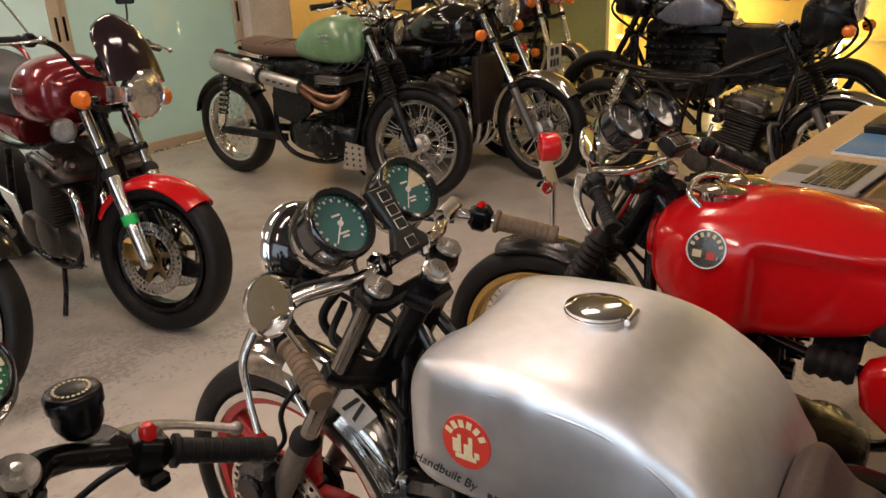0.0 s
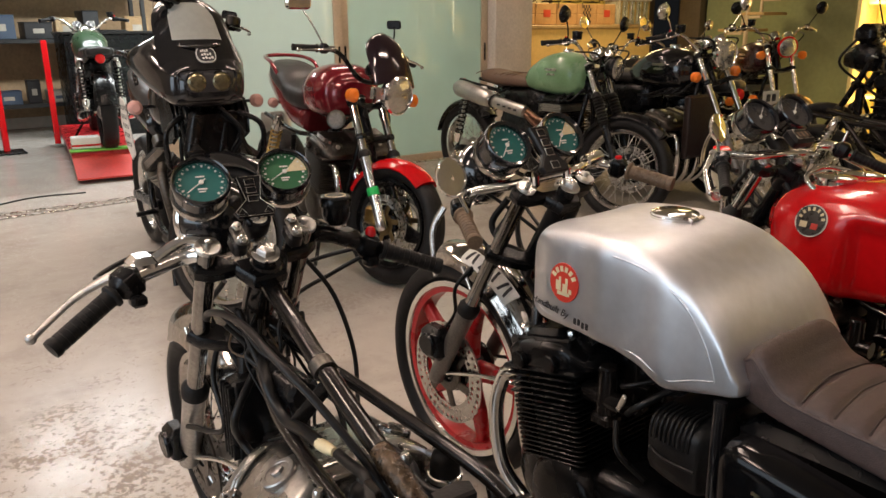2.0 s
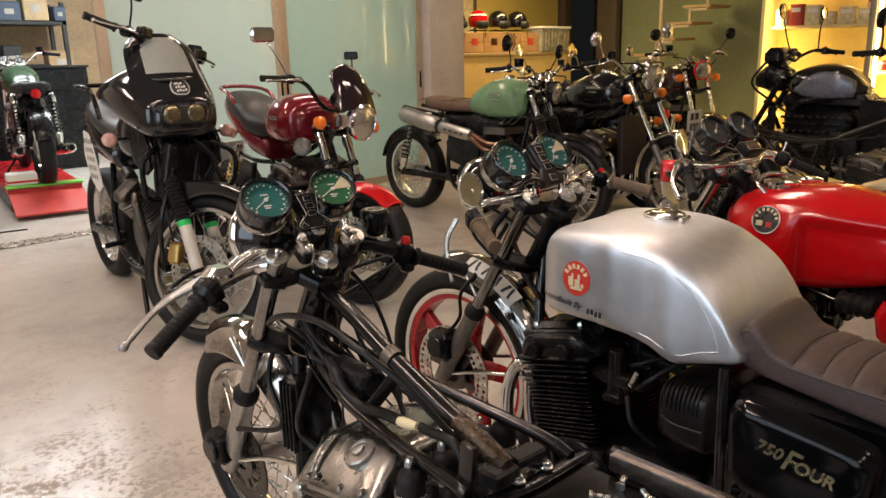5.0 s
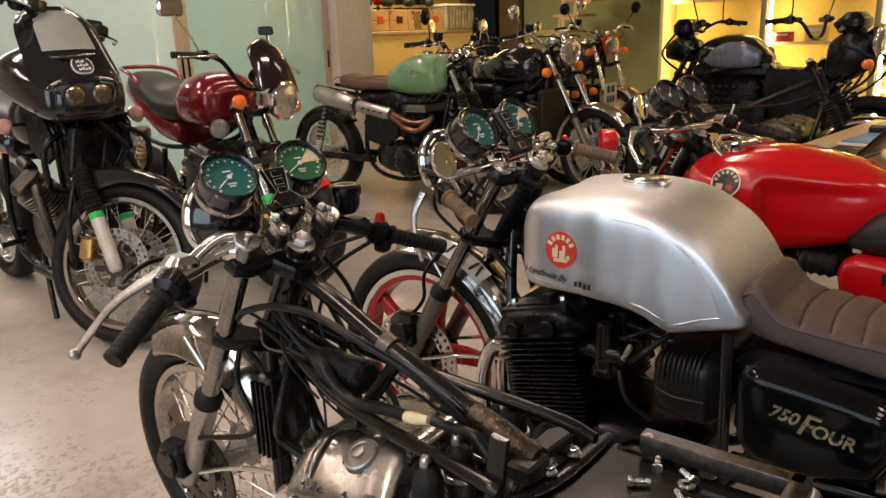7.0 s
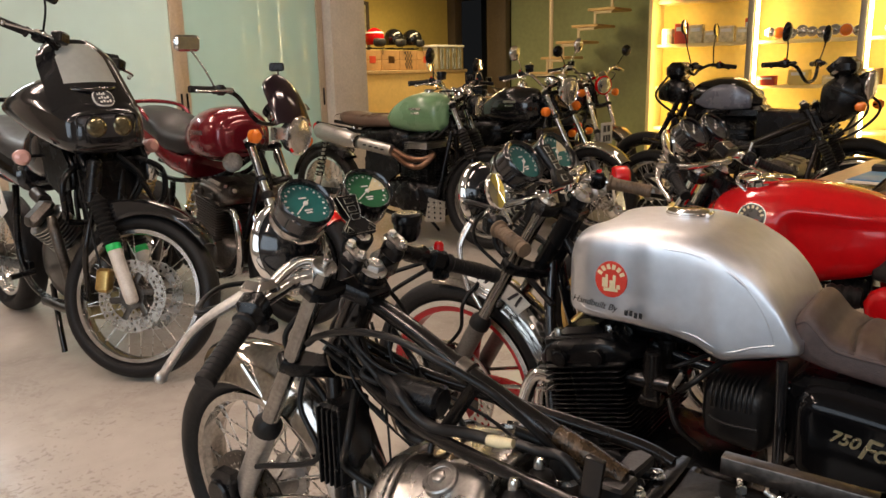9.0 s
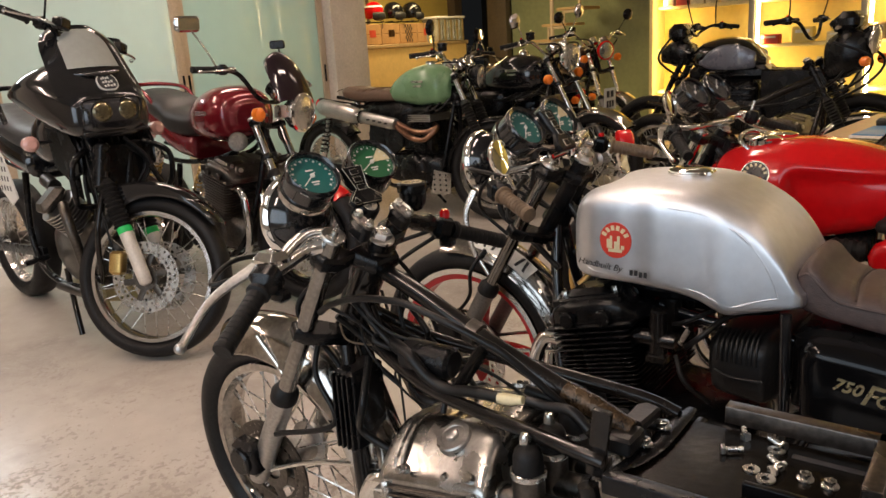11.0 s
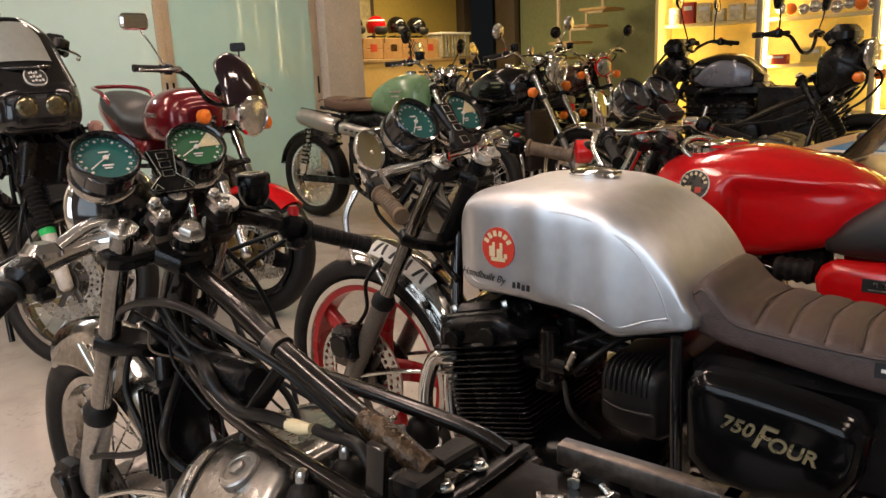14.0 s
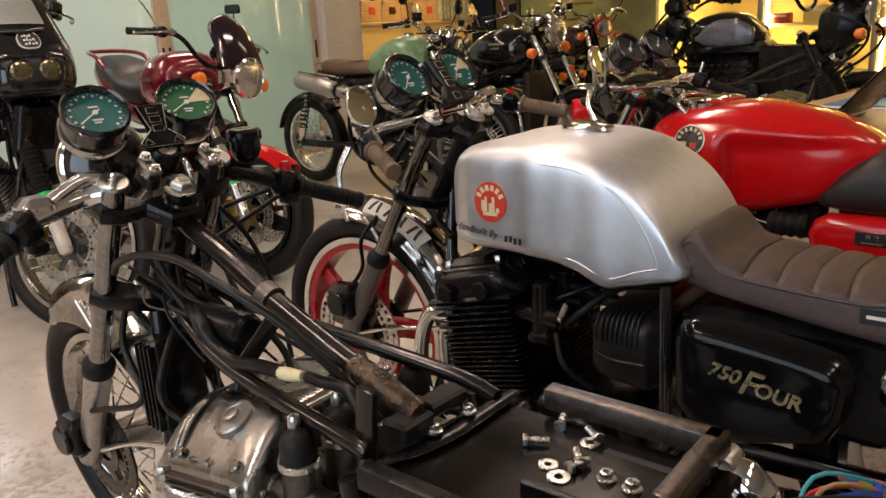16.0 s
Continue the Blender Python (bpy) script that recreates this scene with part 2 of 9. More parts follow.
def tube(g, pts, r, n=8, res=6, M=I4, flat=1.0):
    n = max(n, 10)
    """A round bar or hose through the points; r may be a list, one radius a point."""
    path = smooth_path(pts, res)
    k = len(path)
    rs = [r] * k if not isinstance(r, (list, tuple)) else [float(q) for q in np.interp(np.linspace(0, len(r) - 1, k), range(len(r)), r)]
    t0 = (path[1] - path[0]).normalized()
    side = t0.cross(Vector((0, 0, 1)))
    if side.length < 0.05:
        side = t0.cross(Vector((1, 0, 0)))
    side.normalize()
    rings = []
    for i, p in enumerate(path):
        t = (path[min(i + 1, k - 1)] - path[max(i - 1, 0)]).normalized()
        side = (side - t * side.dot(t)).normalized()
        up = side.cross(t)
        rings.append([p + rs[i] * (math.cos(a) * side + flat * math.sin(a) * up) for a in (2 * math.pi * j / n for j in range(n))])
    return loft(g, rings, True, M)


def rrect(w, d, r, seg=3):
    """A rounded rectangle, w by d, centred."""
    r = min(r, w / 2 * 0.98, d / 2 * 0.98)
    out = []
    for cx, cy, a0 in ((w / 2 - r, d / 2 - r, 0), (-w / 2 + r, d / 2 - r, 90), (-w / 2 + r, -d / 2 + r, 180), (w / 2 - r, -d / 2 + r, 270)):
        out += [(cx + r * math.cos(radians(a0 + 90 * k / seg)), cy + r * math.sin(radians(a0 + 90 * k / seg))) for k in range(seg + 1)]
    return out


def inset(poly, b):
    n = len(poly)
    out = []
    for i in range(n):
        p, q, s = Vector(poly[i - 1]), Vector(poly[i]), Vector(poly[(i + 1) % n])
        d = (s - p)
        d = d.normalized() if d.length > 1e-9 else Vector((1, 0))
        out.append((q.x - d.y * b, q.y + d.x * b))
    return out


def prism(g, poly, h, b=0.003, M=I4):
    """An outline (counter-clockwise) raised from z = 0 to h with bevelled edges."""
    b = min(b, h * 0.45)
    small = inset(poly, b)
    rings = [[(x, y, 0) for x, y in small], [(x, y, b) for x, y in poly], [(x, y, h - b) for x, y in poly], [(x, y, h) for x, y in small]]
    return loft(g, rings, True, M)


def rbox(g, c, s, r=0.006, M=I4, e=None):
    """A box with rounded upright edges and bevelled rims; centre c, size s."""
    return prism(g, rrect(s[0], s[1], max(r, 0.0008), 3), s[2], min(r, s[2] * 0.4) if e is None else e, M @ Matrix.Translation((c[0], c[1], c[2] - s[2] / 2)))


def plank(g, p, q, w, h, b=0.003, M=I4, roll=0):
    """A bar of rectangular section from p to q."""
    L = (Vector(q) - Vector(p)).length
    return prism(g, rrect(w, h, b, 2), L, b * 0.6, M @ along(p, q) @ Matrix.Rotation(radians(roll), 4, "Z"))


def ball(g, c, r, n=16, m=9, M=I4):
    r = (r, r, r) if isinstance(r, (int, float)) else r
    rings = [[(c[0] + r[0] * math.sin(a) * math.cos(t), c[1] + r[1] * math.sin(a) * math.sin(t), c[2] + r[2] * math.cos(a)) for t in (2 * math.pi * j / n for j in range(n))]
             for a in (math.pi * (i + 0.02) / (m + 0.04) for i in range(m + 1))]
    return loft(g, rings, True, M)


def body(g, stations, n=32, res=4, M=I4, ends=0.35):
    """A hull along y through stations (y, x, half width, low, high, upper power, lower power): tanks, seats, cowls."""
    S = np.array(stations, float)
    k = len(S)
    P = [S[0] * 2 - S[1], *S, S[-1] * 2 - S[-2]]
    rows = []
    for i in range(1, k):
        a, b, c, d = P[i - 1], P[i], P[i + 1], P[i + 2]
        for j in range(res):
            t = j / res
            rows.append(0.5 * (2 * b + (c - a) * t + (2 * a - 5 * b + 4 * c - d) * t * t + (3 * b - a - 3 * c + d) * t ** 3))
    rows.append(S[-1])
    rings = []
    for y, x, w, lo, hi, pu, pl in rows:
        mid, ring = (lo + hi) / 2, []
        for j in range(n):
            a = 2 * math.pi * (j + 0.5) / n
            c, s = math.cos(a), math.sin(a)
            p = pu if s > 0 else pl
            ring.append((x + w * math.copysign(abs(c) ** (2 / p), c), y, mid + (hi - lo) / 2 * math.copysign(abs(s) ** (2 / p), s)))
        rings.append(ring)

    def shrink(ring, dy, k):
        cx, cz = sum(p[0] for p in ring) / n, sum(p[2] for p in ring) / n
        return [(cx + (p[0] - cx) * k, p[1] + dy, cz + (p[2] - cz) * k) for p in ring]

    if ends:
        s0, s1 = math.copysign(1, rows[0][0] - rows[-1][0]), 0
        d = 0.02 * ends / 0.35
        rings = [shrink(rings[0], s0 * d, 0.7), shrink(rings[0], s0 * d * 0.7, 0.9)] + rings + [shrink(rings[-1], -s0 * d * 0.7, 0.9), shrink(rings[-1], -s0 * d, 0.7)]
    return loft(g, rings, True, M)


def arc_guard(g, R, a0, a1, w, t=0.003, n=22, edge=0.012, M=I4, drop=0.02):
    """A mudguard round the x axis with a rolled lip: angles from the top, positive forwards."""
    prof = [(-w / 2 - 0.002, -drop - 0.004), (-w / 2 - 0.006, -drop - 0.001), (-w / 2 - 0.005, -drop + 0.004)]
    for j in range(13):
        s = math.sin(math.pi / 2 * (-1 + j / 6))
        prof.append((s * w / 2, -drop * (1 - math.sqrt(max(0.0, 1 - 0.97 * s * s)))))
    prof += [(w / 2 + 0.005, -drop + 0.004), (w / 2 + 0.006, -drop - 0.001), (w / 2 + 0.002, -drop - 0.004)]
    sec = prof + [(x * 0.97, z - t) for x, z in reversed(prof)]
    rings = []
    for i in range(n + 1):
        a = radians(a0 + (a1 - a0) * i / n)
        rings.append([(x, (R + z) * math.sin(a), (R + z) * math.cos(a)) for x, z in sec])
    return loft(g, rings, True, M)


def drilled(g, r0, r1, t, cells=36, rows=2, hole=0.3, M=I4):
    """A brake disc about the x axis with rows of holes through it."""
    for side in (-1, 1):
        for i in range(rows):
            ra, rb = r0 + (r1 - r0) * i / rows, r0 + (r1 - r0) * (i + 1) / rows
            rm, rh = (ra + rb) / 2, (rb - ra) * hole
            for j in range(cells):
                a0, a1 = 2 * math.pi * (j + i * 0.5) / cells, 2 * math.pi * (j + 1 + i * 0.5) / cells
                am = (a0 + a1) / 2
                box = [(ra, a0), (ra, am), (ra, a1), (rm, a1), (rb, a1), (rb, am), (rb, a0), (rm, a0)]
                out = [(side * t / 2, r * math.sin(a), r * math.cos(a)) for r, a in box]
                ins = []
                for k in range(8):
                    th = radians(225 + 45 * k)
                    r, a = rm + rh * math.sin(th), am + rh * math.cos(th) / rm
                    ins.append((side * t / 2, r * math.sin(a), r * math.cos(a)))
                g.add(xf(M, out + ins), [(k, (k + 1) % 8, 8 + (k + 1) % 8, 8 + k) for k in range(8)])
    for r in (r0, r1):
        lathe(g, [(r, -t / 2), (r, t / 2)], 48, M @ Matrix.Rotation(radians(90), 4, "Y"), False, False)
    return g


def word(name, text, size, material, parent, M, label="", depth=0.001, shear=0.0, thin=0.0):
    cu = bpy.data.curves.new(name, "FONT")
    cu.body, cu.size, cu.extrude, cu.align_x, cu.align_y = text, size, depth, "CENTER", "CENTER"
    cu.shear, cu.offset = shear, thin
    ob = bpy.data.objects.new("letters", cu)
    scene.collection.objects.link(ob)
    bpy.context.view_layer.update()
    me = bpy.data.meshes.new_from_object(ob.evaluated_get(bpy.context.evaluated_depsgraph_get()))
    bpy.data.objects.remove(ob)
    me.materials.clear()
    me.materials.append(material)
    return part(name, me, material, parent, label, M)


RX = Matrix.Rotation(radians(90), 4, "Y")


def facing(c, d):
    """A matrix at c whose z axis looks along d and whose y axis stays upright."""
    z = Vector(d).normalized()
    x = Vector((0, 0, 1)).cross(z).normalized()
    y = z.cross(x)
    return Matrix(((x.x, y.x, z.x, c[0]), (x.y, y.y, z.y, c[1]), (x.z, y.z, z.z, c[2]), (0, 0, 0, 1)))


def hull_x(stations, y, z):
    """Half width of a body() hull at a place, for what is laid on its side."""
    S = sorted(stations)
    ys = [q[0] for q in S]
    w, lo, hi, pu, pl = (float(np.interp(y, ys, [q[k] for q in S])) for k in (2, 3, 4, 5, 6))
    s = (z - (lo + hi) / 2) / ((hi - lo) / 2)
    p = pu if s > 0 else pl
    return w * max(0.0, 1 - min(1.0, abs(s)) ** p) ** (1 / p)


# ---- the room ----
def floor_material():
    """Painted concrete: pale coat with worn, peeled and stained patches, half glossy."""
    m = mat("worn_painted_concrete", (0.50, 0.46, 0.41), 0.34, 0, 0.05, 1.2, 0.05, 40)
    nt = m.node_tree
    b = nt.nodes["Principled BSDF"]
    old = b.inputs["Base Color"].links[0].from_socket
    tc = nt.nodes.new("ShaderNodeTexCoord")
    big, small, mid = (nt.nodes.new("ShaderNodeTexNoise") for _ in range(3))
    for n, s, d in ((big, 0.9, 3), (small, 46, 6), (mid, 5.0, 5)):
        n.inputs["Scale"].default_value, n.inputs["Detail"].default_value, n.inputs["Roughness"].default_value = s, d, 0.62
        nt.links.new(tc.outputs["Object"], n.inputs["Vector"])

    def mth(op, a, c):
        k = nt.nodes.new("ShaderNodeMath")
        k.operation = op
        for i, v in enumerate((a, c)):
            if isinstance(v, (int, float)):
                k.inputs[i].default_value = v
            else:
                nt.links.new(v, k.inputs[i])
        return k.outputs[0]

    s = mth("ADD", mth("MULTIPLY", big.outputs["Fac"], 0.55), mth("ADD", mth("MULTIPLY", mid.outputs["Fac"], 0.45), mth("MULTIPLY", small.outputs["Fac"], 0.9)))
    r = nt.nodes.new("ShaderNodeMapRange")
    r.inputs["From Min"].default_value, r.inputs["From Max"].default_value = 1.004, 1.026
    nt.links.new(s, r.inputs["Value"])
    mx = nt.nodes.new("ShaderNodeMix")
    mx.data_type = "RGBA"
    mx.inputs["B"].default_value = (0.21, 0.175, 0.145, 1)
    nt.links.new(old, mx.inputs["A"])
    nt.links.new(mth("MULTIPLY", r.outputs[0], 0.68), mx.inputs["Factor"])
    stain = nt.nodes.new("ShaderNodeTexNoise")
    stain.inputs["Scale"].default_value, stain.inputs["Detail"].default_value, stain.inputs["Roughness"].default_value = 1.7, 8, 0.7
    nt.links.new(tc.outputs["Object"], stain.inputs["Vector"])
    sr = nt.nodes.new("ShaderNodeMapRange")
    sr.inputs["From Min"].default_value, sr.inputs["From Max"].default_value, sr.inputs["To Max"].default_value = 0.5, 0.68, 0.6
    nt.links.new(stain.outputs["Fac"], sr.inputs["Value"])
    mx2 = nt.nodes.new("ShaderNodeMix")
    mx2.data_type = "RGBA"
    mx2.inputs["B"].default_value = (0.30, 0.262, 0.225, 1)
    nt.links.new(mx.outputs["Result"], mx2.inputs["A"])
    nt.links.new(sr.outputs[0], mx2.inputs["Factor"])
    nt.links.new(mx2.outputs["Result"], b.inputs["Base Color"])
    fb = nt.nodes.new("ShaderNodeBump")
    fb.inputs["Strength"].default_value, fb.inputs["Distance"].default_value = 0.25, 0.002
    fb.invert = True
    nt.links.new(r.outputs[0], fb.inputs["Height"])
    nt.links.new(b.inputs["Normal"].links[0].from_socket, fb.inputs["Normal"])
    nt.links.new(fb.outputs[0], b.inputs["Normal"])
    rr = nt.nodes.new("ShaderNodeMapRange")
    rr.inputs["To Min"].default_value, rr.inputs["To Max"].default_value = 0.22, 0.6
    nt.links.new(r.outputs[0], rr.inputs["Value"])
    nt.links.new(rr.outputs[0], b.inputs["Roughness"])
    return m


def frosted(name, color, through_):
    """Sand-blasted glass that lets some of the workshop light through."""
    m = mat(name, color, 0.035, 0, 0.04, 0.8, spec=1.0)
    nt = m.node_tree
    b, out = nt.nodes["Principled BSDF"], nt.nodes["Material Output"]
    nt.links.remove(b.inputs["Roughness"].links[0])
    b.inputs["Roughness"].default_value = 0.012
    tr, mx = nt.nodes.new("ShaderNodeBsdfTranslucent"), nt.nodes.new("ShaderNodeMixShader")
    tr.inputs["Color"].default_value = (*color, 1)
    mx.inputs[0].default_value = through_
    nt.links.new(b.outputs[0], mx.inputs[1])
    nt.links.new(tr.outputs[0], mx.inputs[2])
    nt.links.new(mx.outputs[0], out.inputs["Surface"])
    return m


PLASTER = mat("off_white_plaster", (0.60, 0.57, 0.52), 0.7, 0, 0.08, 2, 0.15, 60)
# darkened copy of the plaster: less bounce from surfaces out of view
DIMWALL = mat("plaster_darkened_for_bounce", (0.30, 0.28, 0.25), 0.7, 0, 0.10, 2, 0.15, 60)
PILLARM = mat("scuffed_concrete", (0.66, 0.60, 0.54), 0.6, 0, 0.10, 4, 0.10, 40)
FROST = frosted("frosted_green_glass", (0.53, 0.64, 0.57), 0.42)
# paler copy of the green glass, with the backlight put into its colour
FROSTL = frosted("frosted_backlit_glass", (0.61, 0.68, 0.63), 0.52)
FRAMEM = mat("beige_aluminium_profile", (0.55, 0.45, 0.33), 0.45, 0.2, 0.08, 6)
YELLOWW = mat("yellow_painted_wall", (0.72, 0.56, 0.16), 0.6, 0, 0.05, 2, 0.1, 50)
OCHREW = mat("ochre_counter_front", (0.78, 0.55, 0.22), 0.55, 0, 0.06, 3)
GREENW = mat("olive_green_wall", (0.26, 0.30, 0.17), 0.65, 0, 0.08, 2, 0.1, 50)
BROWNW = mat("brown_panel", (0.10, 0.075, 0.052), 0.55, 0, 0.12, 4)
# near-black colour stands in for the shade in the passage
DARKW = mat("passage_shade", (0.018, 0.020, 0.017), 0.7, 0, 0.1, 3)
TIMBER = mat("pale_timber", (0.50, 0.34, 0.17), 0.5, 0, 0.14, 5, 0.15, 80)
CRATEM = mat("pine_crate_wood", (0.52, 0.30, 0.13), 0.6, 0, 0.14, 8, 0.2, 90)
SHELFM = mat("cream_shelf_board", (0.78, 0.66, 0.34), 0.45, 0, 0.04, 3)
RACKM = mat("black_rack_steel", (0.02, 0.02, 0.02), 0.5, 0, 0.2, 5)
POSTM = mat("grey_steel_post", (0.22, 0.20, 0.17), 0.4, 0.5, 0.1, 6)
LED = glow("led_strip_glow", (1.0, 0.84, 0.5), 14.0)
FLOORM = floor_material()


def wall(name, x0, x1, y0, y1, z0, z1, material, label="", category="wall"):
    g = G()
    rbox(g, ((x0 + x1) / 2, (y0 + y1) / 2, (z0 + z1) / 2), (x1 - x0, y1 - y0, z1 - z0), 0.004)
    return tagged(part(name, g, material), label, category, "", "structure")


H = 3.1
wall("floor", -4.2, 11.2, -4.2, 11.4, -0.2, 0.0, FLOORM, "grey painted concrete floor with worn and stained patches", "floor")
# unseen ceiling, south and west walls close the room, darkened to limit fill
wall("ceiling", -4.2, 11.2, -4.2, 11.4, H, H + 0.2, DIMWALL, "unseen ceiling, darkened to cut bounced light", "ceiling")
wall("wall_south", -4.0, 9.0, -3.2, -3.0, 0, H, DIMWALL, "unseen plaster wall, darkened to cut bounced light")
wall("wall_west_1", -3.2, -3.0, -3.0, -1.4, 0, H, DIMWALL, "unseen plaster wall, darkened to cut bounced light")
wall("wall_west_2", -3.2, -3.0, 2.2, 11.0, 0, H, DIMWALL, "unseen plaster wall, darkened to cut bounced light")
wall("wall_west_3", -3.2, -3.0, -1.4, 2.2, 0, 0.65, DIMWALL, "unseen wall below a window, darkened to cut bounced light")
wall("wall_west_4", -3.2, -3.0, -1.4, 2.2, 2.65, H, DIMWALL, "unseen wall above a window, darkened to cut bounced light")
wall("wall_east", 8.32, 8.5, -3.0, 3.42, 0, H, YELLOWW, "yellow wall behind lit shelving")
wall("wall_north_1", -3.0, -0.9, 5.40, 5.56, 0, H, PLASTER, "plain off-white wall beside the workshop opening")
wall("wall_north_2", -0.9, 5.34, 5.40, 5.56, 2.62, H, PLASTER, "wall strip above the sliding doors")
wall("pillar", 4.84, 5.34, 5.36, 5.72, 0, 2.62, PILLARM, "scuffed off-white concrete pillar", "pillar")
wall("wall_shop_back", -3.0, 4.9, 10.8, 11.0, 0, H, PLASTER, "pale wall behind the workshop shelving")
wall("wall_shop_side", 4.9, 5.06, 5.72, 11.0, 0, H, PLASTER, "wall between workshop and back room")
wall("wall_counter", 5.06, 9.7, 7.40, 7.56, 0, H, YELLOWW, "yellow wall behind the counter")
wall("wall_back_1", 9.60, 9.8, 3.30, 6.18, 0, H, GREENW, "olive green wall behind the staircase")
wall("wall_back_2", 9.60, 9.8, 7.25, 7.40, 0, H, BROWNW, "dark brown wall panel beside a doorway")
wall("wall_back_3", 9.60, 9.8, 6.18, 7.25, 2.35, H, BROWNW, "dark panel above a doorway")
# sheet coloured as shade, to fill the view through the doorway
wall("wall_passage", 10.9, 11.0, 5.6, 7.6, 0, H, DARKW, "passage wall coloured near-black for the shade beyond a doorway")
wall("wall_return", 8.5, 9.6, 3.30, 3.42, 0, H, YELLOWW, "short yellow return wall")
wall("pillar_2", 9.46, 9.6, 6.20, 6.54, 0, H, BROWNW, "brown door post", "pillar")


def sliding_door(name, x0, x1, y, material, label):
    d = root(name, pose(x0, y, 0), label, "sliding door", "", "structure")
    w, h = x1 - x0, 2.58
    part("pane", rbox(G(), (w / 2, 0, h / 2), (w - 0.10, 0.014, h - 0.06), 0.002), material, d)
    for x in (0.04, w - 0.04):
        part("stile", rbox(G(), (x, 0, h / 2), (0.08, 0.045, h), 0.004), FRAMEM, d, "beige metal door stile")
    part("rail", rbox(G(), (w / 2, 0, 0.035), (w - 0.16, 0.045, 0.07), 0.004), FRAMEM, d)
    part("rail", rbox(G(), (w / 2, 0, h - 0.035), (w - 0.16, 0.045, 0.07), 0.004), FRAMEM, d)
    for x in (0.04, w - 0.04):
        part("handle", rbox(G(), (x, -0.026, 1.02), (0.018, 0.012, 0.17), 0.004), SATIN, d, "black recessed pull")
    return d


sliding_door("door_1", 1.53, 3.12, 5.44, FROSTL, "frosted green glass sliding door in beige frame, coloured paler for backlight")
sliding_door("door_2", 3.13, 4.83, 5.49, FROST, "frosted green glass sliding door in beige frame")
for yy in (5.40, 5.52):
    wall("trim", -0.9, 4.84, yy - 0.02, yy + 0.02, 0.0, 0.012, STEEL, "metal sliding door track in the floor", "door track")

wn = root("window_1", pose(-3.1, 0.4, 1.65), "frosted shop window in a steel frame", "window", "", "structure")
part("pane", rbox(G(), (0, 0, 0), (0.012, 3.5, 1.9), 0.002), FROSTL, wn)
for yy in (-1.77, 0.0, 1.77):
    part("frame_bar", rbox(G(), (0.01, yy, 0), (0.06, 0.05, 2.0), 0.004), FRAMEM, wn)
for zz in (-0.975, 0.975):
    part("frame_bar", rbox(G(), (0.01, 0, zz), (0.058, 3.49, 0.05), 0.004), FRAMEM, wn)

# ceiling luminaires and their tubes
TUBEGLOW = glow("tube_light_glow", (1.0, 0.88, 0.70), 6.0)
for lx, ly in LUMINAIRES:
    c = root("ceiling_light", pose(lx, ly, H), "white batten ceiling light with two tubes", "ceiling light", "ceiling lights")
    part("body", rbox(G(), (0, 0, -0.03), (1.3, 0.12, 0.05), 0.008), WHITE, c)
    for yy in (-0.05, 0.05):
        part("tube", cyl(G(), (-0.6, yy, -0.066), (0.6, yy, -0.066), 0.0085), TUBEGLOW, c)


# ---- lit shelving ----
def shelf_bay(y0, y1):
    b = root("shelf_bay", pose(7.98, y0, 0), "yellow lit display shelving with steel posts", "shelving", "lit shelving bays")
    w = y1 - y0
    for z in (0.53, 1.00, 1.47, 1.95):
        part("shelf", rbox(G(), (0.14, w / 2, z), (0.30, w - 0.05, 0.035), 0.003), SHELFM, b)
    part("post", rbox(G(), (-0.03, 0, 1.3), (0.05, 0.06, 2.6), 0.004), POSTM, b, "grey steel upright")
    part("light_strip", rbox(G(), (-0.03, -0.065, 1.3), (0.014, 0.035, 2.5), 0.003), LED, b, "glowing warm strip light")
    return b


for k in range(5):
    shelf_bay(3.24 - 1.07 * (k + 1), 3.24 - 1.07 * k)
part_end = wall("trim", 7.92, 8.3, 3.26, 3.30, 0, 2.6, SHELFM, "cream end panel of the shelving", "shelving")


def round_lamp(x, y, z, r, lens):
    o = root("headlamp", pose(x, y, z, 0, -90, 0), "round spare headlamp on a lit shelf", "headlamp", "spare lamps on the shelves")
    part("shell", lathe(G(), [(0.01, -r * 0.9), (r * 0.7, -r * 0.6), (r, 0), (r * 1.04, 0.01)], 18), CHROME, o)
    part("lens", lathe(G(), [(r, 0.008), (r * 0.8, 0.018), (0.002, 0.024)], 18), lens, o)
    return o


rng = random.Random(3)
CLEAR = mat("clear_plastic_bags", (0.75, 0.66, 0.42), 0.2, 0, 0.25, 18, 0.6, 30)
for k, y in enumerate(np.arange(1.14, 2.0, 0.105)):
    round_lamp(7.98, y + rng.uniform(-0.01, 0.01), 1.4875 + 0.06 + 0.01 * (k % 3), 0.052 + 0.008 * (k % 2), ORANGE if k in (1, 7) else LENS)
for k, y in enumerate(np.arange(0.2, 0.95, 0.13)):
    round_lamp(7.98, y, 1.4875 + 0.075, 0.06, LENS if k % 3 else ORANGE)


def packet(x, y, z, w, d, h, material, label, turn=0, cat_="package"):
    o = root("parts_package", pose(x, y, z, 0, 0, turn), label, cat_, "packages on the shelves")
    part("pack", rbox(G(), (0, 0, h / 2), (d, w, h), 0.006), material, o)
    part("flap", rbox(G(), (-d * 0.5 - 0.0015, 0, h * 0.72), (0.002, w * 0.7, h * 0.2), 0.0008), WHITE, o, "pale paper label")
    return o


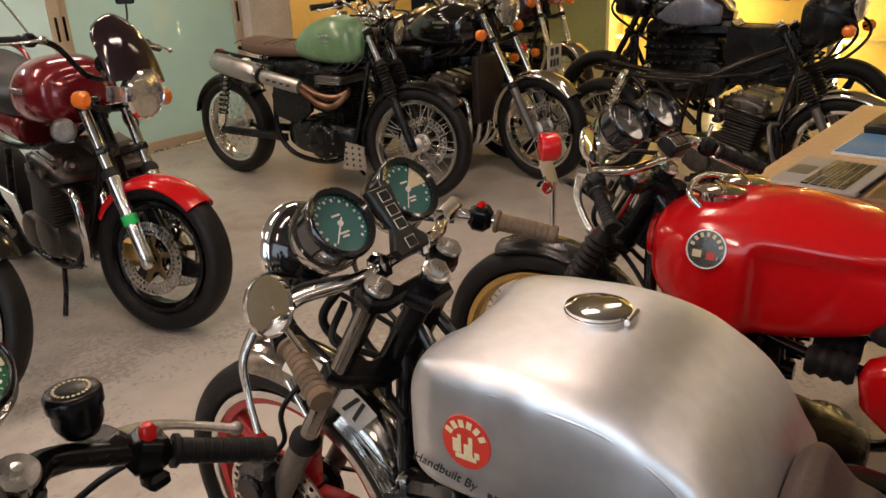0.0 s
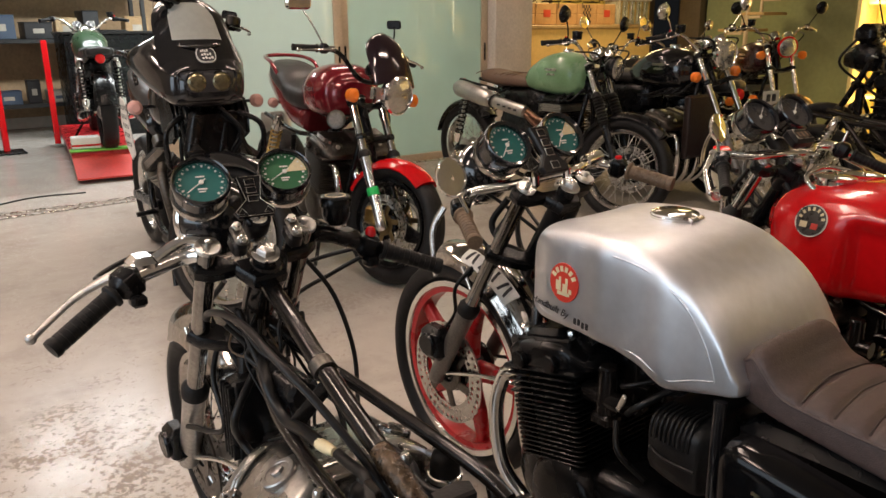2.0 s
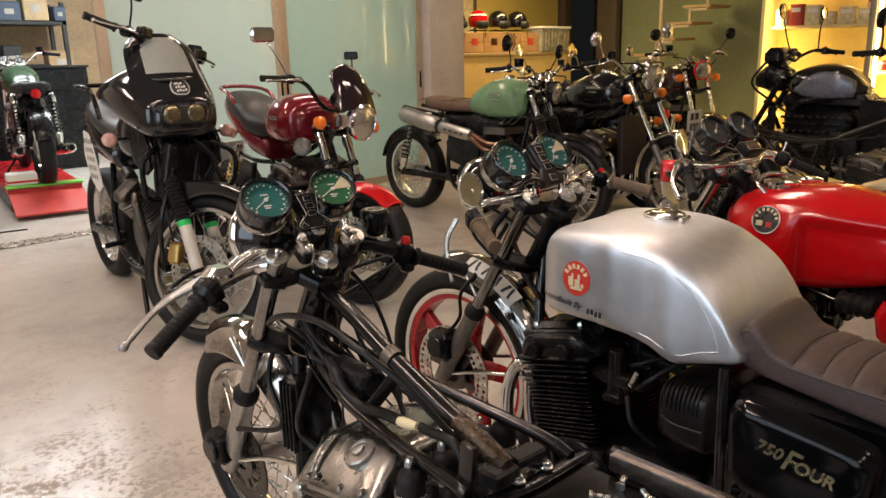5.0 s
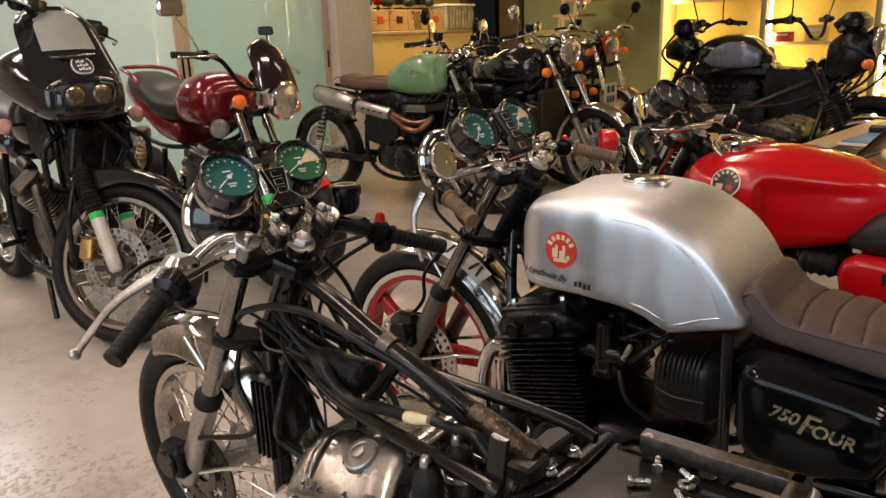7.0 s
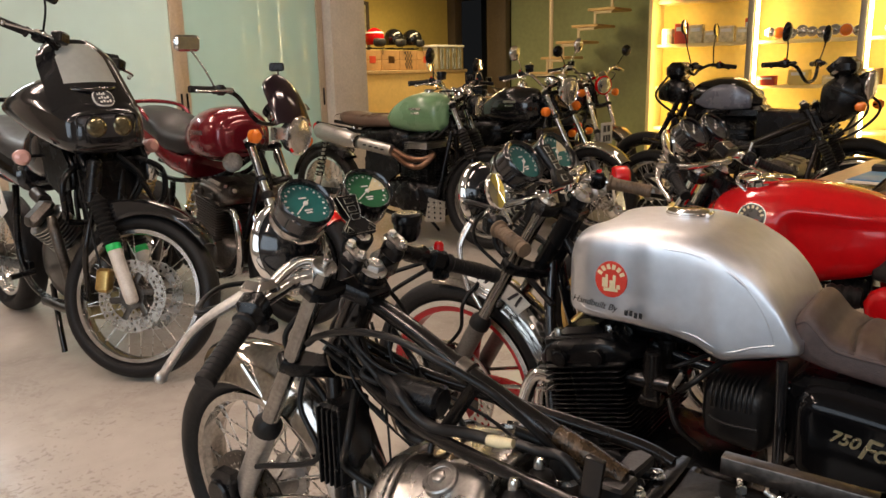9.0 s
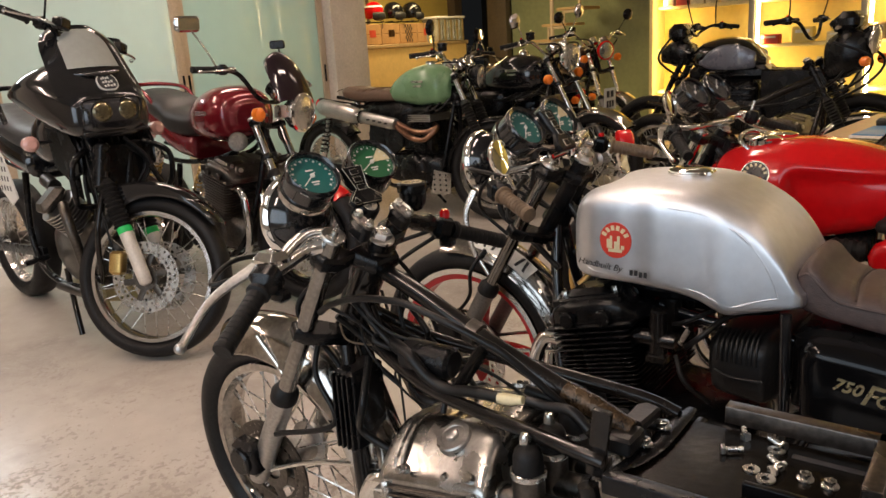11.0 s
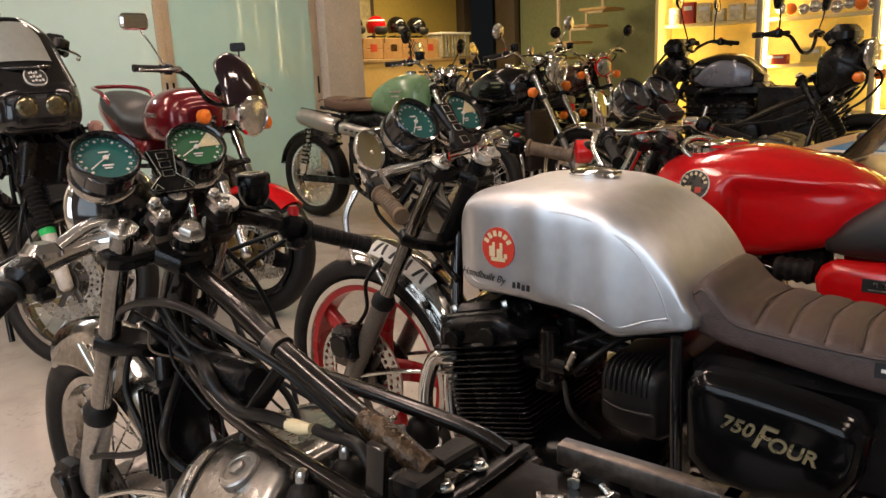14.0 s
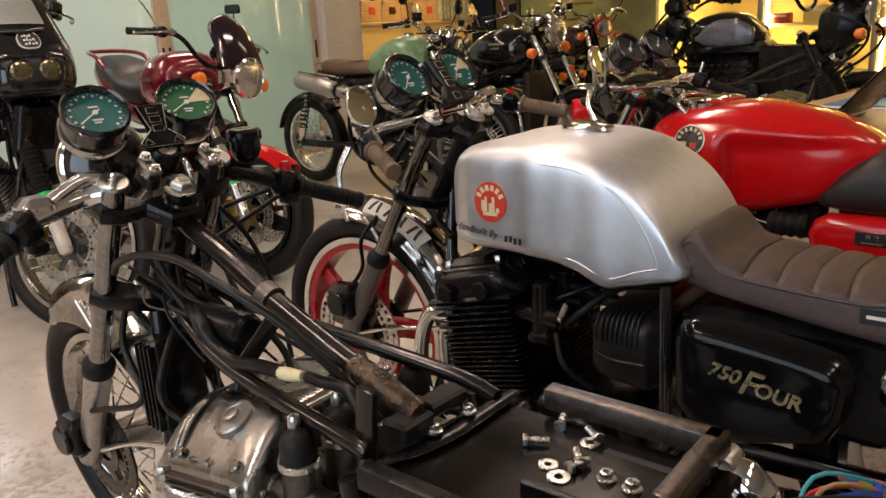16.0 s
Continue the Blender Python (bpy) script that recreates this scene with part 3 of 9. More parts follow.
KRAFT = mat("kraft_cardboard", (0.42, 0.27, 0.12), 0.75, 0, 0.1, 9, 0.1, 70)
REDBOX = mat("red_printed_card", (0.55, 0.06, 0.03), 0.5, 0, 0.1, 9)
for y, w, h, m_ in ((2.25, 0.13, 0.15, CLEAR), (2.42, 0.16, 0.17, CLEAR), (2.60, 0.12, 0.13, CLEAR), (2.76, 0.15, 0.2, CLEAR), (2.93, 0.13, 0.22, REDBOX), (3.08, 0.12, 0.17, CLEAR)):
    packet(7.98, y, 1.4875, w, 0.1, h, m_, "clear bagged spare part on a lit shelf")
for k in range(8):
    packet(7.98, 0.12 + 0.13 * k, 1.4875 if k < 0 else 1.9675, 0.11, 0.1, 0.12 + 0.03 * (k % 3), CLEAR if k % 2 else KRAFT, "clear bagged spare part on a lit shelf")
packet(7.98, 2.20, 1.4875, 0.06, 0.08, 0.24, REDBOX, "tall red printed box on a lit shelf")
for k in range(5):
    packet(7.98, 3.05 - 0.36 * k, 1.9675, 0.27, 0.16, 0.09 + 0.05 * (k % 3), KRAFT if k % 3 else REDBOX, "cardboard parts box on a lit shelf")
for k, m_ in enumerate((REDBOX, YELLOWW, CLEAR, KRAFT, REDBOX, CLEAR)):
    packet(7.98, 1.98 - 0.33 * k, 1.0175, 0.2, 0.14, 0.10 + 0.06 * (k % 2), m_, "small coloured parts box on a lit shelf")

# ---- counter with crates and helmets ----
cnt = root("counter", pose(6.95, 6.5, 0) @ Matrix.Diagonal((1, 1, 1.145, 1)), "ochre fronted counter with a timber top", "counter")
part("front_panel", rbox(G(), (0, -0.22, 0.54), (3.0, 0.04, 1.06), 0.004), OCHREW, cnt)
part("side_panel", rbox(G(), (-1.48, 0.02, 0.54), (0.04, 0.43, 1.06), 0.004), OCHREW, cnt)
part("side_panel", rbox(G(), (1.48, 0.02, 0.54), (0.04, 0.43, 1.06), 0.004), OCHREW, cnt)
part("top", rbox(G(), (0, 0, 1.09), (3.06, 0.52, 0.04), 0.006), TIMBER, cnt, "pale timber counter top")
for k in range(5):
    c = root("crate", pose(6.10 + 0.362 * k, 6.42, 1.271) @ Matrix.Diagonal((0.74, 1, 1.22, 1)), "pine crate with printed front standing on the counter", "crate", "crates on the counter")
    for z in (0.055, 0.155):
        part("slat", rbox(G(), (0, -0.13, z), (0.475, 0.014, 0.096), 0.003), CRATEM, c)
        part("slat", rbox(G(), (0, 0.13, z), (0.475, 0.014, 0.096), 0.003), CRATEM, c)
    for x in (-0.23, 0.23):
        part("end_board", rbox(G(), (x, 0, 0.105), (0.014, 0.244, 0.2), 0.003), CRATEM, c)
    part("base_board", rbox(G(), (0, 0, 0.006), (0.44, 0.24, 0.012), 0.003), CRATEM, c)
    if k == 3:
        for i in range(6):
            for j in range(6):
                if (i + j) % 2:
                    part("printed_check", rbox(G(), (-0.085 + 0.034 * i, -0.1385, 0.03 + 0.03 * j), (0.033, 0.002, 0.029), 0.0006), INK, c)
    else:
        part("printed_mark", rbox(G(), (0.02, -0.1385, 0.11), (0.16, 0.002, 0.07), 0.0006), REDBOX if k in (1, 4) else BRONZE, c, "faded printed mark")


def helmet(x, y, z, shell, band=None, turn=0):
    o = root("helmet", pose(x, y, z, 0, 0, turn), "open-face motorcycle helmet resting on a crate", "helmet", "helmets on the crates")
    R = 0.125
    rings = []
    for i in range(11):
        a = radians(4 + i * 12.2)
        rings.append([(R * 0.95 * math.sin(a) * math.cos(t), R * 1.12 * math.sin(a) * math.sin(t), 0.145 + R * 1.05 * math.cos(a)) for t in (2 * math.pi * j / 22 for j in range(22))])
    part("shell", loft(G(), rings), shell, o)
    part("visor_opening", body(G(), [(-0.142, 0, 0.07, 0.05, 0.14, 3, 3), (-0.10, 0, 0.10, 0.04, 0.155, 3, 3)], 20, 3), INK, o, "dark face opening")
    part("rim", tube(G(), [(-0.10, -0.06, 0.03), (-0.115, 0.03, 0.025), (0, 0.13, 0.03), (0.115, 0.03, 0.025), (0.10, -0.06, 0.03)], 0.008, 6), RUBBER, o)
    part("strap", tube(G(), [(0.0, -0.12, 0.05), (0.01, -0.15, 0.0), (0.0, -0.155, -0.06)], 0.008, 6, 5, I4, 0.3), INK, o, "hanging chin strap")
    if band:
        part("band", lathe(G(), [(R * 0.80, 0.225), (R * 0.90, 0.205)], 24, Matrix.Diagonal((1.0, 1.18, 1, 1))), band, o, "pale painted band")
    return o


helmet(6.26, 6.42, 1.523, BLACK, None, 8)
helmet(6.68, 6.42, 1.523, RED, WHITE, -10)
helmet(7.06, 6.42, 1.523, BLACK, None, 5)
helmet(7.44, 6.42, 1.523, BLACK, None, 20)
frm = root("picture_frame", pose(7.15, 7.36, 1.85), "dark framed board leaning on the yellow wall", "picture")
part("board", rbox(G(), (0, 0.01, 0), (0.9, 0.02, 0.7), 0.003), CLEAR, frm)
for x in (-0.46, 0.46):
    part("frame_bar", rbox(G(), (x, 0, 0), (0.05, 0.04, 0.76), 0.004), BROWNW, frm)
for z in (-0.36, 0.36):
    part("frame_bar", rbox(G(), (0, 0, z), (0.87, 0.04, 0.05), 0.004), BROWNW, frm)
can = root("display_case", pose(8.06, 6.36, 1.271), "clear ribbed display box with pale lid on the counter", "box")
for k in range(9):
    part("rib", rbox(G(), (-0.28 + 0.07 * k, -0.134, 0.15), (0.022, 0.012, 0.28), 0.004), POLISHED if k % 2 else GOLD, can)
part("box_body", rbox(G(), (0, 0, 0.15), (0.62, 0.26, 0.30), 0.008), mat("cloudy_plastic", (0.42, 0.40, 0.30), 0.25, 0, 0.3, 9, 0.3, 40), can)
part("lid", rbox(G(), (0, 0, 0.315), (0.65, 0.29, 0.03), 0.006), WHITE, can, "white lid")

# ---- open stair and its pole ----
st = root("staircase", pose(9.0, 4.95, 0), "open steel staircase with timber treads", "staircase", "", "structure")
for k in range(3, 11):
    part("tread", rbox(G(), (0, 0.97 - 0.235 * k, 0.59 + 0.20 * k), (0.55, 0.38, 0.035), 0.004), TIMBER, st)
    gg = G()
    plank(gg, (-0.25, 0.95 - 0.235 * k - 0.12, 0.56 + 0.20 * k), (-0.25, 0.95 - 0.235 * k - 0.12, 0.77 + 0.20 * k), 0.03, 0.03)
    plank(gg, (-0.25, 0.95 - 0.235 * k - 0.12, 0.55 + 0.20 * k), (-0.25, 0.95 - 0.235 * k + 0.12, 0.55 + 0.20 * k), 0.03, 0.03)
    part("riser_bar", gg, FRAMEM, st)
pl = root("pole", pose(8.75, 5.02, 0), "pale round steel pole beside the stair", "pole", "", "structure")
part("shaft", cyl(G(), (0, 0, 0), (0, 0, H), 0.028), FRAMEM, pl)
part("base_plate", rbox(G(), (0, 0, 0.006), (0.16, 0.16, 0.012), 0.003), POSTM, pl)


# ---- motorcycle parts: x right, y forwards, z up; the front axle stands over the origin ----
def memo(fn):
    kept = {}

    def call(*a):
        if a not in kept:
            kept[a] = fn(*a)
        return kept[a]
    return call


@memo
def tyre_mesh(R, w, r, material):
    prof = []
    for k in range(20):
        a = 2 * math.pi * k / 20
        c, s = math.cos(a), math.sin(a)
        x = w / 2 * math.copysign(abs(s) ** 0.75, s)
        rad = (R + r) / 2 + (R - r) / 2 * math.copysign(abs(c) ** 0.85, c)
        prof.append((rad, x * (1.0 if c > -0.5 else 0.8)))
    return lathe(G(), prof, 56, RX, True).mesh("tyre", material, 60)


@memo
def rim_mesh(r, w, depth, material):
    h = w / 2
    prof = [(r + 0.004, -h), (r - 0.012, -h), (r - 0.016, -h * 0.75), (r - depth, -h * 0.5), (r - depth, h * 0.5), (r - 0.016, h * 0.75), (r - 0.012, h), (r + 0.004, h), (r - 0.004, h * 0.7), (r - 0.004, -h * 0.7)]
    return lathe(G(), prof, 56, RX, True).mesh("rim", material, 30)


@memo
def spoke_mesh(L, material):
    return cyl(G(), (0, 0, 0), (0, 0, L), 0.0021, 5).mesh("spoke", material)


@memo
def cast_spoke_mesh(r0, r1, material, twist, width):
    g = G()
    rings = []
    for k in range(7):
        t = k / 6
        r, w, h = r0 + (r1 - r0) * t, width * (1.25 - 0.5 * t), 0.034 - 0.008 * t
        off = twist * math.sin(t * math.pi) * 0.02
        rings.append([(x, y + off, r) for x, y in rrect(h, w, 0.008, 2)])
    return loft(g, rings).mesh("spoke", material, 50)


@memo
def disc_arm_mesh(disc, material):
    return plank(G(), (0, 0, 0.04), (0, disc * 0.69 * math.sin(0.25), disc * 0.69 * math.cos(0.25)), 0.005, 0.026, 0.002).mesh("disc_arm", material)


@memo
def fin_mesh(w, d, t, material):
    return rbox(G(), (0, 0, 0), (w, d, t), 0.012, I4, 0.001).mesh("fin", material)


@memo
def screw_mesh(r, L, n, material):
    return cyl(G(), (0, 0, 0), (0, 0, L), r, n, None, min(r, L) * 0.15).mesh("screw", material)


def wheel(parent, name, y, R, tw, r, style="spoke", rim=None, tyre=None, M=I4, disc=None, hub=None, spokes=32, spoke_mat=None, rim_w=None, depth=0.022, label="", disc_mat=None, two=False, holes=36):
    """A tyre with its rim, hub, spokes and brake discs; the tyre is the part, the others hang on it."""
    rim, tyre, hub, spoke_mat = rim or CHROME, tyre or ROADTYRE, hub or CAST, spoke_mat or STEEL
    t = part(name, tyre_mesh(R, tw, r, tyre), tyre, parent, label, M @ Matrix.Translation((0, y, R)))
    part("rim", rim_mesh(r, (rim_w or tw * 0.72), depth, rim), rim, t)
    hr = 0.055 if style == "spoke" else 0.06
    part("hub", lathe(G(), [(0.012, -0.075), (0.03, -0.07), (hr, -0.055), (hr, -0.045), (hr * 0.72, -0.035), (hr * 0.72, 0.035), (hr, 0.045), (hr, 0.055), (0.03, 0.07), (0.012, 0.075)], 20, RX), hub, t)
    part("axle", cyl(G(), (-0.105, 0, 0), (0.105, 0, 0), 0.011, 6, None, 0.002), STEEL, t)
    if style == "spoke":
        for k in range(spokes):
            a = 2 * math.pi * k / spokes
            side = 1 if k % 2 else -1
            b = a + (0.42 if (k // 2) % 2 else -0.42)
            p = Vector((side * 0.048, hr * 0.95 * math.sin(a), hr * 0.95 * math.cos(a)))
            q = Vector((side * 0.006, (r - depth + 0.002) * math.sin(b), (r - depth + 0.002) * math.cos(b)))
            L = round((q - p).length, 3)
            part("spoke", spoke_mesh(L, spoke_mat), spoke_mat, t, "", along(p, q))
    else:
        n, tw_, wd = style
        for k in range(n):
            part("spoke", cast_spoke_mesh(hr * 0.8, r - depth + 0.004, spoke_mat, tw_, wd), spoke_mat, t, "", Matrix.Rotation(2 * math.pi * k / n + 0.3, 4, "X"))
    if disc:
        for s in ((-1, 1) if two else (-1,)):
            dm = Matrix.Translation((s * 0.072, 0, 0))
            d = part("brake_disc", drilled(G(), disc * 0.66, disc, 0.005, holes, 2, 0.26, dm), disc_mat or STEEL, t, "drilled steel brake disc")
            arm = DULLGOLD if disc_mat is None and two else CASTDARK
            for k in range(6):
                part("disc_arm", disc_arm_mesh(disc, arm), arm, t, "", dm @ Matrix.Rotation(math.pi * k / 3, 4, "X"))
            part("disc_carrier", lathe(G(), [(0.03, -0.004), (0.055, -0.004), (0.055, 0.004), (0.03, 0.004)], 24, dm @ RX, True), arm, t)
    return t


def gauge(parent, c, face, shell, r=0.052, lean=35, turn=0, marks=WHITE, needle=WHITE, ang=140, M=I4, wedge=None, bezel=None, wide=1.0):
    """A round instrument that faces the rider: cup, bezel, dial, marks and pointer."""
    m = M @ Matrix.Translation(c) @ Matrix.Rotation(radians(turn), 4, "Z") @ Matrix.Rotation(radians(lean), 4, "X")
    w = r * wide
    cup = part("gauge", lathe(G(), [(w * 0.9, -w * 1.1), (w * 1.02, -w * 1.0), (w * 1.03, -w * 0.3), (w * 1.06, -0.006), (w * 1.06, 0.004), (r * 0.97, 0.005), (r * 0.96, -0.0045)], 36), shell, parent, "", m)
    part("dial", lathe(G(), [(r * 0.965, -0.003), (0.001, -0.0025)], 36), face, cup)
    part("base_cup", lathe(G(), [(w * 0.45, -w * 1.42), (w * 0.85, -w * 1.34), (w * 1.05, -w * 1.12), (w * 1.10, -w * 0.80), (w * 1.10, -w * 0.76), (w * 1.04, -w * 0.75)], 36), WORNCHROME, cup, "dull chrome base cup")
    gg = G()
    for k in range(27):
        a = radians(-135 + 270 * k / 26)
        long_ = k % 2 == 0
        plank(gg, (r * (0.74 if long_ else 0.84) * math.sin(a), r * (0.74 if long_ else 0.84) * math.cos(a), -0.0018), (r * (0.84 if long_ else 0.90) * math.sin(a), r * (0.84 if long_ else 0.90) * math.cos(a), -0.0018), r * (0.085 if long_ else 0.022), 0.0008, 0.0003)
    for sx, sy, wd in ((0, 0.28, 0.34), (0, -0.30, 0.36), (-0.02, -0.42, 0.26)):
        rbox(gg, (r * sx, r * sy, -0.0016), (r * wd, r * 0.07, 0.0012), 0.0004)
    part("dial_print", gg, marks, cup)
    if wedge:
        pts = [(0, 0)] + [(r * 0.93 * math.sin(radians(a)), r * 0.93 * math.cos(radians(a))) for a in (88, 76, 64, 52, 40)]
        part("red_zone", prism(G(), pts, 0.0006, 0.0002, Matrix.Translation((0, 0, -0.0022))), wedge, cup, "cream coloured dial zone")
    a = radians(ang)
    gg = plank(G(), (-r * 0.22 * math.sin(a), -r * 0.22 * math.cos(a), 0.0006), (r * 0.74 * math.sin(a), r * 0.74 * math.cos(a), 0.0006), r * 0.045, 0.0012, 0.0004)
    lathe(gg, [(r * 0.1, -0.001), (r * 0.09, 0.002)], 14)
    part("pointer", gg, needle, cup)
    part("bezel", lathe(G(), [(r * 0.955, -0.002), (r * 0.975, 0.006), (w * 1.02, 0.010), (w * 1.075, 0.006), (w * 1.08, -0.004)], 40, I4, True), bezel or shell, cup)
    return cup


def lamp(parent, c, r, shell, lens=None, aim=(0, 1, 0), deep=0.9, M=I4, rim=None, name="headlamp"):
    m = M @ along(c, Vector(c) + Vector(aim))
    o = part(name, lathe(G(), [(r * 0.25, -r * deep), (r * 0.6, -r * deep * 0.92), (r * 0.9, -r * deep * 0.55), (r, -r * 0.12), (r, 0.0)], 28), shell, parent, "", m)
    part("rim", lathe(G(), [(r, -0.012), (r * 1.06, -0.006), (r * 1.06, 0.006), (r * 0.97, 0.014), (r * 0.93, 0.008)], 32, I4, True), rim or CHROME, o)
    part("lens", lathe(G(), [(r * 0.96, 0.006), (r * 0.8, 0.016), (r * 0.45, 0.024), (0.002, 0.027)], 32), lens or LENS, o, "ribbed glass lens")
    return o


def winker(parent, c, side, lens=None, stalk=None, r=0.032, M=I4, reach=0.07):
    tip = Vector(c) + Vector((side * reach, 0, 0))
    o = part("indicator", cyl(G(), c, tip, 0.007, 8), stalk or SATIN, parent, "", M)
    lens = lens or ORANGE
    g = G()
    for s, dy in ((1, 0.032), (-1, -0.026)):
        rr = r if s > 0 else r * 0.9
        lathe(g, [(rr * 0.55, dy), (rr, dy * 0.55), (rr, 0.0)], 18, Matrix.Translation(tip) @ Matrix.Rotation(radians(-90), 4, "X"))
    part("lens", g, lens, o, "round indicator lens")
    return o


def mirror(parent, base, head, r, shell, round_=True, M=I4, face=(0, -1, 0.1), glass_=None):
    mid = (Vector(base) + Vector(head)) / 2 + Vector((0, 0.01, 0.01))
    o = part("mirror", tube(G(), [base, tuple(mid), head], 0.0045, 7), shell, parent, "", M)
    m = facing(head, face)
    if not round_:
        part("mirror_shell", prism(G(), rrect(r * 2.5, r * 1.35, r * 0.4, 4), r * 0.5, r * 0.18, Matrix.Translation((0, 0, -r * 0.5))), shell, o, "", m)
        part("mirror_glass", prism(G(), rrect(r * 2.3, r * 1.15, r * 0.3, 4), 0.002, 0.0005, Matrix.Translation((0, 0, -0.0005))), glass_ or MIRROR, o, "", m)
        return o
    sc = I4
    part("mirror_shell", lathe(G(), [(r * 0.3, -r * 0.45), (r * 0.85, -r * 0.3), (r * 1.02, -0.004), (r * 1.02, 0.003), (r * 0.97, 0.004), (r * 0.965, -0.002)], 26, sc), shell, o, "", m)
    part("mirror_glass", lathe(G(), [(r * 0.968, 0.0005), (0.001, 0.002)], 26, sc), glass_ or MIRROR, o, "", m)
    return o


def grip(parent, p, q, r, material, M=I4, ribs=8):
    g = G()
    L = (Vector(q) - Vector(p)).length
    prof = [(r * 1.3, 0), (r * 1.32, 0.006), (r * 1.02, 0.010)]
    for k in range(ribs):
        z = 0.014 + (L - 0.028) * k / ribs
        prof += [(r, z), (r, z + (L - 0.028) / ribs * 0.72), (r * 0.93, z + (L - 0.028) / ribs * 0.8), (r * 0.93, z + (L - 0.028) / ribs * 0.95)]
    prof += [(r, L - 0.012), (r * 1.08, L - 0.008), (r * 1.0, L), (r * 0.5, L)]
    lathe(g, prof, 16, along(p, q))
    return part("grip", g, material, parent, "", M)


def lever(parent, p, mid, q, material, M=I4, k=1.3):
    g = tube(G(), [p, mid, q], [0.010 * k, 0.0078 * k, 0.0058 * k, 0.006 * k], 8, 6, I4, 0.6)
    ball(g, q, 0.0085 * min(k, 1.2), 10, 6)
    return part("lever", g, material, parent, "", M)


def shock(parent, top, bot, spring, M=I4, r=0.03):
    o = part("shock_absorber", cyl(G(), top, bot, r * 0.45, 12), STEEL, parent, "", M)
    T, B = Vector(top), Vector(bot)
    m, L = along(top, bot), (B - T).length
    pts = [(r * math.cos(k * 0.9), r * math.sin(k * 0.9), L * 0.18 + L * 0.62 * k / 60) for k in range(61)]
    part("spring", tube(G(), pts, 0.0055, 6, 1, m), spring, o)
    part("shroud", lathe(G(), [(r * 0.6, 0.0), (r * 1.05, L * 0.06), (r * 1.05, L * 0.17), (r * 0.5, L * 0.19)], 16, m), CHROME, o)
    part("spring_seat", lathe(G(), [(r * 0.5, L * 0.8), (r * 1.1, L * 0.81), (r * 1.0, L * 0.93), (r * 0.5, L)], 16, m), CHROME, o)
    for c in (T, B):
        part("eyelet", cyl(G(), c + Vector((-0.02, 0, 0)), c + Vector((0.02, 0, 0)), 0.019, 14, None, 0.003), STEEL, o)
    return o


def fins(parent, name, w, d, z0, z1, n, material, M, label="", t=0.004, core=0.82):
    """A finned barrel: the core is the part and every fin hangs on it."""
    o = part(name, rbox(G(), (0, 0, (z0 + z1) / 2), (w * core, d * core, z1 - z0), 0.01), material, parent, label, M)
    for k in range(n):
        part("fin", fin_mesh(w, d, t, material), material, o, "", Matrix.Translation((0, 0, z0 + (z1 - z0) * (k + 0.5) / n)))
    return o


